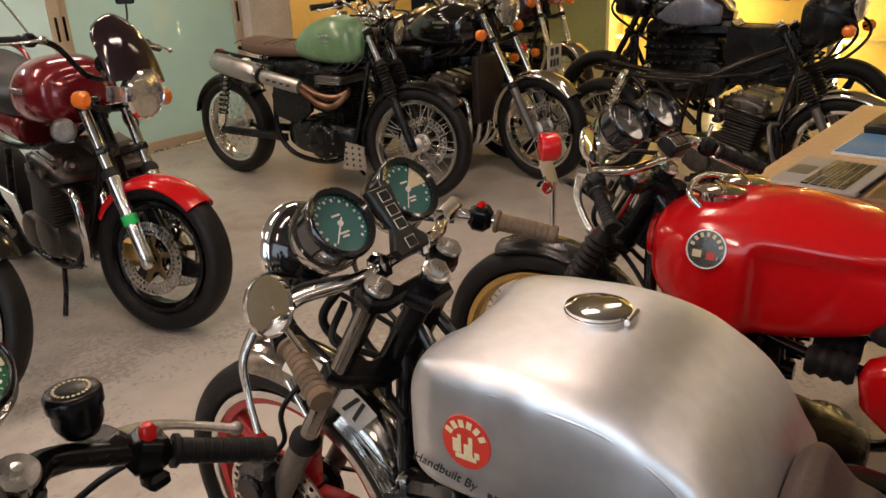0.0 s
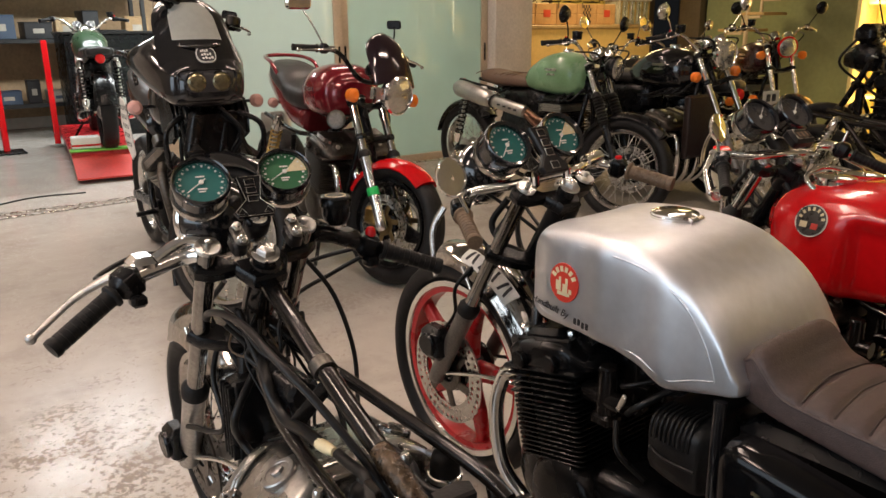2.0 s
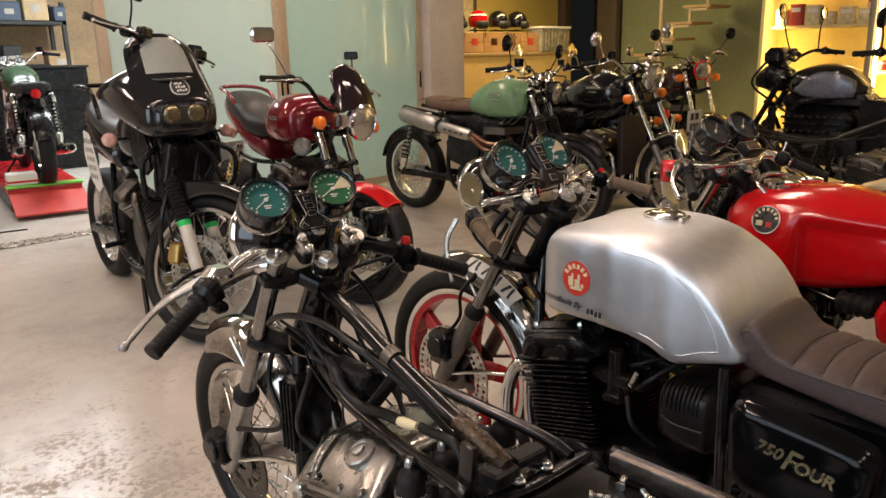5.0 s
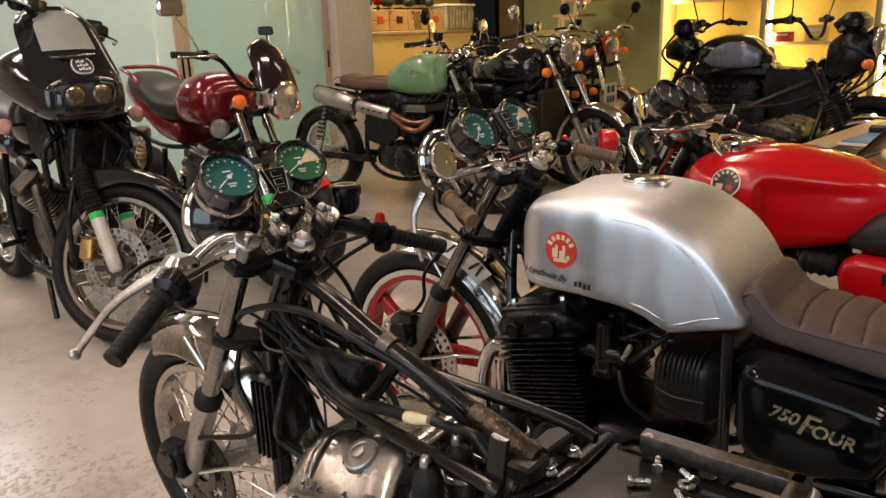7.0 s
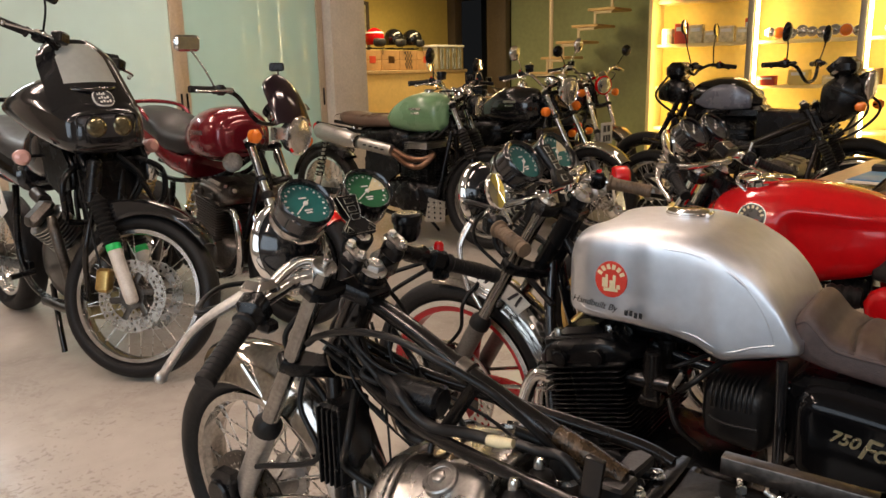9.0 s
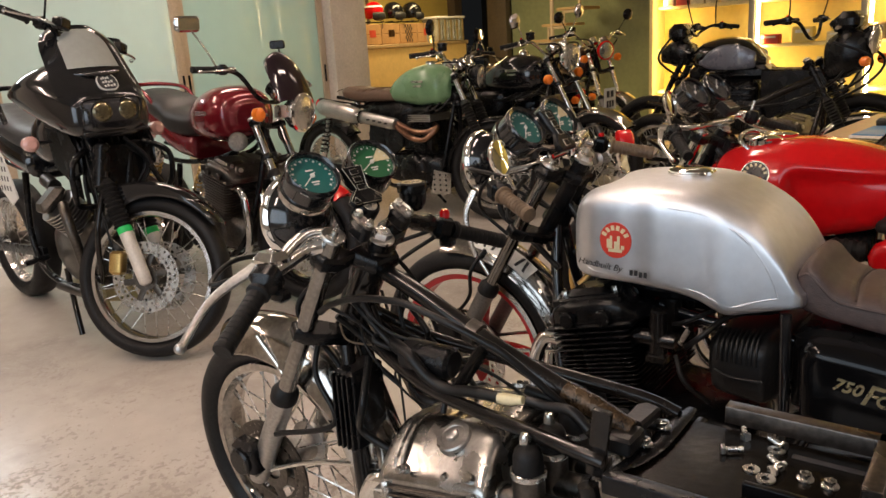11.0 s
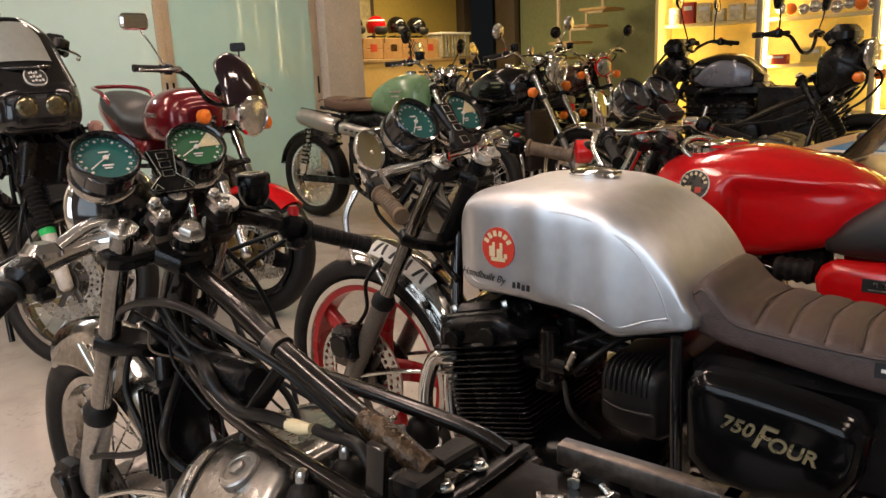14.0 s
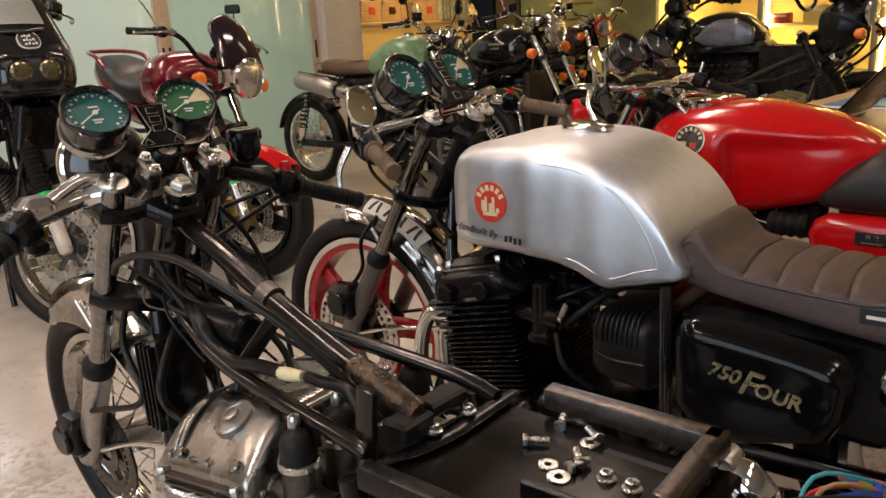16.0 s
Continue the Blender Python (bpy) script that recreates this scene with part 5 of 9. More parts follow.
        p, q = s0 - d * 0.03 + Vector((0, 0.032, 0.004)), Vector(pts[3]) + d * 0.02 + Vector((0, 0.095, 0.0))
        lever(h, tuple(p), tuple((p + q) / 2 + Vector((0, 0.028, 0.004))), tuple(q), CAST, I4, 1.75)
        g = rbox(G(), tuple(s0 - d * 0.04 + Vector((0, 0.012, 0.004))), (0.05, 0.06, 0.034), 0.012)
        tube(g, [tuple(s0 - d * 0.02), (s * 0.14, -0.268, 0.880), (s * 0.10, -0.288, 0.884)], [0.017, 0.015, 0.022], 10, 6)
        part("lever_perch", g, CHROME if s < 0 else SATIN, h)
    rm = Matrix.Translation((0.182, -0.266, 0.902))
    rs = part("brake_reservoir", lathe(G(), [(0.010, -0.014), (0.020, -0.010), (0.0265, 0.002), (0.0285, 0.010), (0.0285, 0.026), (0.032, 0.0275), (0.0325, 0.042), (0.030, 0.0465), (0.026, 0.048), (0.002, 0.048)], 30, rm), SATIN, b, "black brake fluid reservoir with lettered cap")
    gg = G()
    for k in range(22):
        a = 2 * math.pi * k / 22
        rbox(gg, (0.182 + 0.0195 * math.cos(a), -0.266 + 0.0195 * math.sin(a), 0.9504), (0.0035, 0.0035, 0.0008), 0.0004)
    part("cap_ring_marks", gg, CREAM, rs)
    # frame
    F = GRIMY
    part("head_tube", cyl(G(), (0, -0.215, 0.66), (0, -0.325, 0.862), 0.031, 18, None, 0.004), F, b)
    frame_tubes(b, [
        (0.0172, (0, -0.30, 0.825), (-0.006, -0.42, 0.783), (-0.013, -0.545, 0.731), (-0.02, -0.70, 0.674), (-0.0245, -0.80, 0.645)),
        (0.0125, (-0.02, -0.27, 0.70), (-0.045, -0.38, 0.652), (-0.073, -0.515, 0.626), (-0.108, -0.80, 0.615), (-0.110, -0.832, 0.612)),
        (0.0125, (0.02, -0.27, 0.72), (0.055, -0.38, 0.672), (0.085, -0.515, 0.645), (0.112, -0.79, 0.616), (0.114, -0.87, 0.598)),
        (0.016, (-0.02, -0.23, 0.66), (-0.045, -0.26, 0.50), (-0.09, -0.33, 0.26), (-0.14, -0.48, 0.17), (-0.14, -0.85, 0.19)),
        (0.016, (0.02, -0.23, 0.66), (0.045, -0.26, 0.50), (0.09, -0.33, 0.26), (0.14, -0.48, 0.17), (0.14, -0.85, 0.19)),
        (0.016, (-0.13, -0.82, 0.58), (-0.14, -0.86, 0.40), (-0.14, -0.85, 0.19)),
        (0.016, (0.13, -0.82, 0.59), (0.14, -0.86, 0.40), (0.14, -0.85, 0.19)),
    ], F)
    gg = lathe(G(), [(0.0175, -0.014), (0.0215, -0.012), (0.0215, 0.012), (0.0175, 0.014)], 20, along((-0.013, -0.545, 0.731), (-0.02, -0.70, 0.674)))
    part("tube_collar", gg, CASTDARK, b, "clamped collar on the frame spine")
    part("gusset", plank(G(), (-0.016, -0.572, 0.716), (-0.072, -0.535, 0.632), 0.007, 0.026, 0.002), F, b)
    part("gusset", plank(G(), (-0.025, -0.30, 0.70), (-0.02, -0.48, 0.66), 0.006, 0.06, 0.002), F, b)
    part("frame_bracket", plank(G(), (-0.100, -0.832, 0.692), (-0.100, -0.818, 0.58), 0.012, 0.030, 0.003), F, b)
    for s in (-1, 1):
        part("swingarm", plank(G(), (s * 0.11, -0.84, 0.31), (s * 0.11, -1.46, 0.325), 0.03, 0.05, 0.006), F, b)
        shock(b, (s * 0.155, -1.18, 0.58), (s * 0.155, -1.40, 0.345), CHROME)
    part("weld_joint", tube(G(), [(-0.021, -0.728, 0.666), (-0.0225, -0.75, 0.659), (-0.0235, -0.765, 0.655), (-0.0240, -0.785, 0.649), (-0.0255, -0.845, 0.628)], [0.0176, 0.0192, 0.0182, 0.0192, 0.0160], 16, 6), mat("rusty_weld", (0.060, 0.036, 0.017), 0.26, 0.35, 0.9, 40, 0.8, 90, dark=(0.003, 0.003, 0.003)), b, "rusty brown weld on the frame")
    part("frame_bracket", rbox(G(), (-0.040, -0.840, 0.617), (0.058, 0.042, 0.030), 0.005, I4), DUSTY, b, "black rubber stop block")
    part("frame_bracket", prism(G(), [(-0.035, -0.017), (0.030, -0.022), (0.040, 0.004), (0.022, 0.018), (-0.030, 0.016)], 0.020, 0.004, Matrix.Translation((0.030, -0.836, 0.612))), DUSTY, b, "black rubber stop block")
    part("strap", tube(G(), [(0.148, -0.880, 0.5965), (0.105, -0.877, 0.5965), (0.06, -0.876, 0.5965), (0.0, -0.874, 0.5965), (-0.055, -0.864, 0.5965), (-0.105, -0.848, 0.598)], [0.009, 0.015, 0.016, 0.016, 0.015, 0.007], 8, 5, I4, 0.28), SATIN, b, "curved flat black strap")
    # electronics tray and its welded rail
    tr = part("seat_tray", rbox(G(), (0.0, -1.03, 0.585), (0.25, 0.36, 0.008), 0.004), mat("brown_black_tray", (0.005, 0.004, 0.003), 0.22, 0, 0.6, 8, 0.1, 60, spec=0.14), b, "dark steel tray on the rear frame")
    gg = G()
    plank(gg, (0.137, -0.942, 0.612), (0.137, -1.18, 0.612), 0.026, 0.03, 0.002)
    plank(gg, (0.150, -1.174, 0.612), (-0.02, -1.174, 0.612), 0.026, 0.03, 0.002)
    part("seat_rail", gg, mat("bare_steel_rail", (0.13, 0.11, 0.095), 0.3, 0.9, 0.3, 9, 0.1, 60), tr, "raw square steel rail")
    gg = G()
    plank(gg, (-0.135, -0.85, 0.600), (-0.135, -1.20, 0.600), 0.024, 0.03, 0.002)
    plank(gg, (-0.05, -1.02, 0.597), (-0.05, -1.20, 0.597), 0.012, 0.022, 0.002)
    part("tray_angle", gg, SATIN, tr)
    part("slot", rbox(G(), (0.085, -1.12, 0.5895), (0.012, 0.13, 0.002), 0.0008), INK, tr, "long dark slot")
    # under the tray: battery box and mudguard added to block floor light; cross tube
    part("battery_box", rbox(G(), (0.0, -0.98, 0.47), (0.20, 0.17, 0.19), 0.012), SATIN, b, "black box added under the tray to block floor light")
    part("inner_mudguard", arc_guard(G(), 0.352, 62, -40, 0.15, 0.003, 20, 0.012, Matrix.Translation((0, -1.44, 0.325)), 0.04), SATIN, b, "black inner rear mudguard added to block floor light")
    part("cross_tube", cyl(G(), (-0.14, -0.90, 0.575), (0.14, -0.90, 0.575), 0.014, 12), F, b)
    # wires, hoses and cables
    for pts, r in (
        ([(-0.095, -0.245, 0.745), (-0.108, -0.290, 0.772), (-0.110, -0.365, 0.796), (-0.110, -0.464, 0.804), (-0.108, -0.547, 0.786), (-0.10, -0.607, 0.765), (-0.085, -0.66, 0.735), (-0.05, -0.73, 0.66), (-0.03, -0.78, 0.60)], 0.0065),
        ([(-0.05, -0.20, 0.70), (-0.075, -0.19, 0.60), (-0.080, -0.235, 0.50), (-0.10, -0.07, 0.44)], 0.006),
        ([(0.26, -0.26, 0.83), (0.20, -0.16, 0.79), (0.09, -0.16, 0.77), (0.03, -0.22, 0.72)], 0.005),
        ([(0.27, -0.27, 0.82), (0.21, -0.19, 0.76), (0.10, -0.20, 0.72), (0.05, -0.28, 0.64)], 0.005),
        ([(0.12, -0.22, 0.83), (0.17, -0.26, 0.74), (0.19, -0.30, 0.62), (0.16, -0.36, 0.52)], 0.005),
        ([(-0.20, -0.20, 0.85), (-0.26, -0.15, 0.835), (-0.16, -0.10, 0.85), (-0.05, -0.16, 0.84)], 0.005),
        ([(-0.04, -0.36, 0.70), (-0.070, -0.438, 0.687), (-0.072, -0.477, 0.656), (-0.072, -0.520, 0.641), (-0.071, -0.579, 0.648), (-0.07, -0.635, 0.650)], 0.0105),
        ([(0.02, -0.28, 0.66), (0.03, -0.36, 0.58), (0.0, -0.42, 0.56), (0.05, -0.55, 0.57)], 0.009),
        ([(-0.03, -0.30, 0.64), (-0.09, -0.33, 0.57), (-0.07, -0.30, 0.50), (-0.05, -0.36, 0.46)], 0.008),
        ([(0.03, -0.62, 0.62), (0.05, -0.70, 0.60), (0.02, -0.78, 0.61), (0.06, -0.86, 0.60)], 0.010),
        ([(-0.07, -0.685, 0.658), (-0.07, -0.72, 0.657), (-0.072, -0.765, 0.660), (-0.08, -0.80, 0.64)], 0.0085),
        ([(0.04, -0.22, 0.78), (0.06, -0.15, 0.70), (0.03, -0.22, 0.62), (0.05, -0.30, 0.55)], 0.006),
        ([(-0.03, -0.18, 0.79), (-0.05, -0.13, 0.71), (-0.02, -0.2, 0.60), (-0.03, -0.26, 0.5)], 0.006),
    ):
        part("cable", tube(G(), pts, r, 7, 7), HOSE, b)
    part("taped_wire", tube(G(), [(-0.071, -0.630, 0.650), (-0.071, -0.652, 0.652), (-0.070, -0.676, 0.656)], [0.0100, 0.0100, 0.0070], 10, 5), CREAM, b, "white taped wire end")
    part("ignition_coil", cyl(G(), (-0.035, -0.40, 0.672), (-0.030, -0.51, 0.668), 0.031, 22, None, 0.007), SATIN, b, "black ignition coil")
    oc = part("regulator", rbox(G(), (-0.025, -0.262, 0.53), (0.09, 0.055, 0.17), 0.006), SATIN, b, "black finned regulator")
    for k in range(4):
        part("cooling_fin", rbox(G(), (-0.075, -0.282 + 0.0135 * k, 0.53), (0.014, 0.005, 0.16), 0.002), SATIN, oc)
    crng_ = random.Random(21)
    for k in range(20):
        x, y, z = crng_.uniform(-0.07, 0.07), crng_.uniform(-0.24, -0.34), crng_.uniform(0.70, 0.78)
        pts = [(x, y, z)]
        for j in range(4):
            x, y, z = x * 0.7 + crng_.uniform(-0.035, 0.035), y - crng_.uniform(0.0, 0.09), z - crng_.uniform(0.015, 0.065)
            pts.append((x, y, z))
        part("cable", tube(G(), pts, crng_.choice((0.0025, 0.0035, 0.0045, 0.006)) if k % 9 else 0.002, 6, 5), HOSE if k % 9 else BROWNRUB, b)
    e = engine_four(b, -0.630, 0.245, 0.38, CASTDARK, CASTDARK, CASTPOL, CHROME, I4, 8, 10, False, CASTPOL, True)
    EM = Matrix.Translation((0, 0.630, -0.245))
    for x in (-0.120, -0.042, 0.036, 0.114):
        y = -0.712
        g = cyl(G(), (x, y, 0.485), (x, y, 0.560), 0.0265, 22, None, 0.003)
        cyl(g, (x, y + 0.075, 0.500), (x, y - 0.060, 0.505), 0.0215, 20, 0.025, 0.003)
        rbox(g, (x, y, 0.462), (0.050, 0.058, 0.040), 0.010)
        cb = part("carburettor", g, CASTDARK, e, "grimy alloy carburettor", EM)
        part("clamp_ring", lathe(G(), [(0.0265, 0.556), (0.0295, 0.557), (0.0295, 0.566), (0.0265, 0.567)], 24, Matrix.Translation((x, y, 0)), True), STEEL, cb)
        part("rubber_cap", lathe(G(), [(0.0255, 0.565), (0.0245, 0.590), (0.020, 0.603), (0.012, 0.609), (0.002, 0.610)], 22, Matrix.Translation((x, y, 0))), RUBBER, cb, "black rubber cap")
        part("cable_nut", lathe(G(), [(0.010, 0.606), (0.010, 0.620), (0.007, 0.626), (0.001, 0.627)], 8, Matrix.Translation((x + 0.004, y + 0.006, 0))), STEEL, cb)
        part("bell_mouth", lathe(G(), [(0.0235, 0), (0.0255, 0.006), (0.031, 0.014), (0.0325, 0.017), (0.030, 0.018), (0.023, 0.008)], 26, along((x, y - 0.055, 0.505), (x, y - 0.2, 0.507)), True), POLISHED, cb, "polished intake mouth")
        part("hose_clip", lathe(G(), [(0.024, 0), (0.0262, 0.001), (0.0262, 0.010), (0.024, 0.011)], 22, along((x, y + 0.045, 0.500), (x, y + 0.2, 0.495)), True), STEEL, cb)
        part("clip_screw", cyl(G(), (x - 0.030, y + 0.05, 0.488), (x - 0.030, y + 0.05, 0.514), 0.0045, 8, None, 0.001), STEEL, cb)
    return b


project_bike()


# ---- the silver-tanked cafe racer ----
def silver_bike():
    b = root("motorcycle", pose(0.965, 1.07, 0), "cafe racer with bare aluminium tank, brown seat and red cast wheels", "motorcycle", "cafe racers being built")
    R, top, rake = 0.322, 0.905, 30
    S = Matrix.Translation((-0.040, -0.035, 0))
    at, up = fork(b, R, top, rake, S, 0.098, OLDGREY, DARKCHROME, False, 0.27, 0.0185, SATIN)
    w = wheel(b, "front_wheel", 0, R, 0.105, 0.256, (5, 0.6, 0.05), POLISHED, ROADTYRE, S, 0.150, SATIN, 0, REDWHEEL, None, 0.02, "", None, False, 40)
    part("painted_rim", lathe(G(), [(0.242, -0.031), (0.226, -0.028), (0.226, 0.028), (0.242, 0.031)], 48, RX, True), REDWHEEL, w, "red painted inner rim")
    wheel(b, "rear_wheel", -1.46, 0.325, 0.13, 0.235, (5, 0.6, 0.05), POLISHED, ROADTYRE, I4, None, SATIN, 0, REDWHEEL)
    fd = part("front_mudguard", arc_guard(G(), R + 0.052, 11, -92, 0.130, 0.003, 34, 0.012, Matrix.Translation((0, 0, R)), 0.052), WORNCHROME, b, "chrome front mudguard", S)
    # a bent plate that lies on the crown of the mudguard
    def crown(x, lift):
        return R + 0.052 - 0.052 * (1 - math.sqrt(1 - 0.97 * (x / 0.065) ** 2)) + lift

    g = G()
    xs = [-0.0595 + 0.0038 * j for j in range(11)]
    rings = []
    for k in range(13):
        a = radians(-7 - 33 * k / 12)
        ring = [(x - 0.001, crown(x, 0.0012) * math.sin(a), R + crown(x, 0.0012) * math.cos(a)) for x in xs]
        ring += [(x - 0.0015, crown(x, 0.0035) * math.sin(a), R + crown(x, 0.0035) * math.cos(a)) for x in reversed(xs)]
        rings.append(ring)
    loft(g, rings)
    pl = part("curved_plate", g, PLATE, fd, "curved white plate with dark bars")
    for k, a in enumerate((-10, -14.5, -18.5, -28, -32, -36.5)):
        gg = G()
        a = radians(a)
        slant = radians(0.35 if k % 2 else -0.25)
        loft(gg, [[(x - 0.002, crown(x, h_) * math.sin(a + d_ + slant * j), R + crown(x, h_) * math.cos(a + d_ + slant * j)) for h_, d_ in ((0.0030, -0.012), (0.0030, 0.012), (0.0046, 0.012), (0.0046, -0.012))] for j, x in enumerate((-0.054, -0.049, -0.042, -0.034, -0.026))])
        part("plate_bar", gg, INK, pl)
    for s in (-1, 1):
        gg = tube(G(), [(s * 0.066, -0.06, R + 0.33), (s * 0.08, -0.13, R + 0.25), (s * 0.09, -0.12, R + 0.2)], 0.007, 7)
        tube(gg, [(s * 0.066, -0.34, R + 0.08), (s * 0.08, -0.16, R + 0.05), (s * 0.092, -0.02, R + 0.01)], 0.006, 7)
        part("mudguard_stay", gg, CHROME, fd)
    c = at(0.43) + Vector((-0.115, 0.045, 0))
    g = rbox(G(), tuple(c), (0.06, 0.085, 0.095), 0.016)
    cyl(g, (c.x - 0.04, c.y, c.z), (c.x + 0.02, c.y, c.z), 0.034, 16, None, 0.005)
    part("brake_caliper", g, SATIN, b, "", S)
    # instruments
    gauge(b, (-0.092, -0.258, 1.008), TEAL, BLACK, 0.052, 52, -6, WHITE, WHITE, -140, S, None, BLACK, 1.1)
    gauge(b, (0.092, -0.254, 1.014), TEAL, BLACK, 0.052, 52, -6, WHITE, WHITE, -145, S, CREAM, BLACK, 1.1)
    m = S @ Matrix.Translation((0.0, -0.285, 0.985)) @ Matrix.Rotation(radians(54), 4, "X")
    pan = part("warning_panel", prism(G(), [(-0.030, 0.06), (-0.018, -0.01), (-0.045, -0.045), (-0.038, -0.062), (0.038, -0.062), (0.045, -0.045), (0.018, -0.01), (0.030, 0.06)], 0.018, 0.004, m), DUSTY, b, "black warning lamp panel with brass outlines")
    for y in (0.042, 0.016, -0.010, -0.044):
        pts = [(sx * 0.012, y + sy * 0.009, 0.0188) for sx, sy in ((-1, -1), (1, -1), (1, 1), (-1, 1), (-1, -1))]
        part("lamp_outline", tube(G(), pts, 0.0009, 5, 1, m), SILVERPL, pan)
    lamp(b, (0, -0.06, 0.90), 0.082, BLACK, LENS, (0, 1, -0.12), 0.8, S)
    SB = Matrix.Translation((-0.028, -0.325, 0.925)) @ Matrix.Rotation(radians(-5.5), 4, "Y") @ Matrix.Rotation(radians(-5.5), 4, "Z") @ Matrix.Translation((0, 0.305, -0.925))
    h = bars(b, SB, (0, -0.305, 0.925), [(0, 0, 0), (0.10, 0.0, 0.0), (0.19, 0.055, -0.012), (0.245, 0.02, -0.03), (0.30, -0.115, -0.062)], BROWNRUB, 0.0115, CHROME, False, POLISHED, 0.115, SATIN, True, False, 0.0175, (-0.02, 0.10, -0.03))
    for s in (-1, 1):
        part("bar_clamp", rbox(G(), (s * 0.05, -0.305, 0.925), (0.03, 0.04, 0.045), 0.01), CHROME, h)
    part("front_brake_body", cyl(G(), (0.15, -0.27, 0.925), (0.22, -0.25, 0.925), 0.017, 14, None, 0.004), POLISHED, h)
    mirror(b, (-0.27, -0.33, 0.885), (-0.305, -0.315, 0.966), 0.042, CHROME, True, S, (0.08, -0.96, 0.25))
    part("front_lever", tube(G(), [(-0.245, -0.215, 0.885), (-0.275, -0.205, 0.835), (-0.290, -0.22, 0.780), (-0.306, -0.25, 0.732)], [0.012, 0.010, 0.008, 0.008], 8, 6, I4, 0.7), POLISHED, h, "long pale brake lever")
    # the aluminium tank
    hull = [(-0.452, 0, 0.135, 0.700, 0.792, 4, 6), (-0.460, 0, 0.160, 0.672, 0.832, 5, 9), (-0.480, 0, 0.178, 0.664, 0.862, 6, 12), (-0.52, 0, 0.188, 0.661, 0.876, 7, 14), (-0.60, 0, 0.194, 0.659, 0.884, 7, 14), (-0.70, 0, 0.197, 0.653, 0.885, 7, 14), (-0.76, 0, 0.198, 0.640, 0.878, 7, 14), (-0.80, 0, 0.198, 0.623, 0.866, 7, 14), (-0.83, 0, 0.198, 0.615, 0.852, 7, 14), (-0.87, 0, 0.198, 0.625, 0.828, 7, 14),
            (-0.905, 0, 0.198, 0.635, 0.796, 7, 14), (-0.935, 0, 0.197, 0.644, 0.757, 6, 14), (-0.957, 0, 0.196, 0.650, 0.716, 5, 12), (-0.974, 0, 0.192, 0.655, 0.690, 4, 8)]
    TM = Matrix.Translation((-0.040, -0.5, 0)) @ Matrix.Rotation(radians(2.0), 4, "Z") @ Matrix.Translation((0, 0.5, 0))
    g = body(G(), hull, 96, 6, I4, 0.14)
    # soft upright ripples of the hand-beaten sides, then the hollow that clears the steering head
    g.v = [(x * (1 + 0.007 * math.sin(y * 46 + 1.2) + 0.004 * math.sin(y * 83)), y, z) for x, y, z in g.v]
    g.v = [(x, y - 0.075 * math.exp(-(x / 0.055) ** 2) * max(0.0, min(1.0, (y + 0.54) / 0.08)), z) for x, y, z in g.v]
    tk = part("fuel_tank", g, BRUSHED, b, "hand-beaten bare aluminium fuel tank", TM, 60)
    for s in (-1, 1):
        for line in ([(-0.492, 0.700), (-0.498, 0.775), (-0.512, 0.828), (-0.545, 0.842), (-0.62, 0.849), (-0.70, 0.849), (-0.77, 0.840), (-0.83, 0.815), (-0.872, 0.782), (-0.902, 0.742), (-0.922, 0.700), (-0.930, 0.674)], [(-0.930, 0.674), (-0.89, 0.662), (-0.840, 0.642), (-0.802, 0.652), (-0.75, 0.669), (-0.62, 0.680), (-0.52, 0.684), (-0.492, 0.700)]):
            part("pressed_line", tube(G(), [(s * (hull_x(hull, y, z) * (1 + 0.007 * math.sin(y * 46 + 1.2) + 0.004 * math.sin(y * 83)) - 0.0024), y, z) for y, z in line], 0.0032, 10, 6), BRUSHED, tk)
    cap = part("filler_cap", lathe(G(), [(0.040, -0.012), (0.040, 0.006), (0.044, 0.008), (0.044, 0.016), (0.036, 0.020), (0.030, 0.022), (0.002, 0.022)], 30, Matrix.Translation((0.038, -0.672, 0.882)) @ Matrix.Diagonal((1.12, 1.12, 0.9, 1))), CHROME, tk, "chrome flip filler cap")
    part("cap_rim", lathe(G(), [(0.047, 0.0), (0.051, 0.003), (0.051, 0.009), (0.047, 0.011)], 32, Matrix.Translation((0.038, -0.672, 0.882)), True), CHROME, cap)
    part("cap_hinge", cyl(G(), (0.016, -0.724, 0.890), (0.060, -0.724, 0.890), 0.005, 10), CHROME, cap)
    bd = Matrix.Translation((-hull_x(hull, -0.575, 0.765) - 0.0022, -0.575, 0.765)) @ Matrix.Rotation(radians(-91), 4, "Z") @ Matrix.Rotation(radians(90), 4, "X")
    st = part("tank_badge", lathe(G(), [(0.040, -0.006), (0.040, 0.0005), (0.0398, 0.0010), (0.001, 0.0012)], 40, bd @ Matrix.Diagonal((0.96, 1.06, 1, 1))), STICKER, tk, "round red and cream tank badge")
    gg = G()
    for k, a in enumerate((-62, -37, -12, 12, 37, 62)):
        rbox(gg, (0, 0.030, 0.0016), (0.0085, 0.012, 0.0006), 0.0003, bd @ Matrix.Rotation(radians(-a), 4, "Z"))
    for x, y, w_, h_ in ((-0.014, -0.008, 0.014, 0.022), (0.004, -0.012, 0.014, 0.020), (0.0, -0.024, 0.034, 0.008), (0.008, 0.004, 0.007, 0.014), (-0.010, 0.006, 0.006, 0.010), (0.018, -0.016, 0.008, 0.010)):
        rbox(gg, (x, y, 0.0016), (w_, h_, 0.0006), 0.0003, bd)
    part("badge_print", gg, CREAM, st, "cream print on the badge")
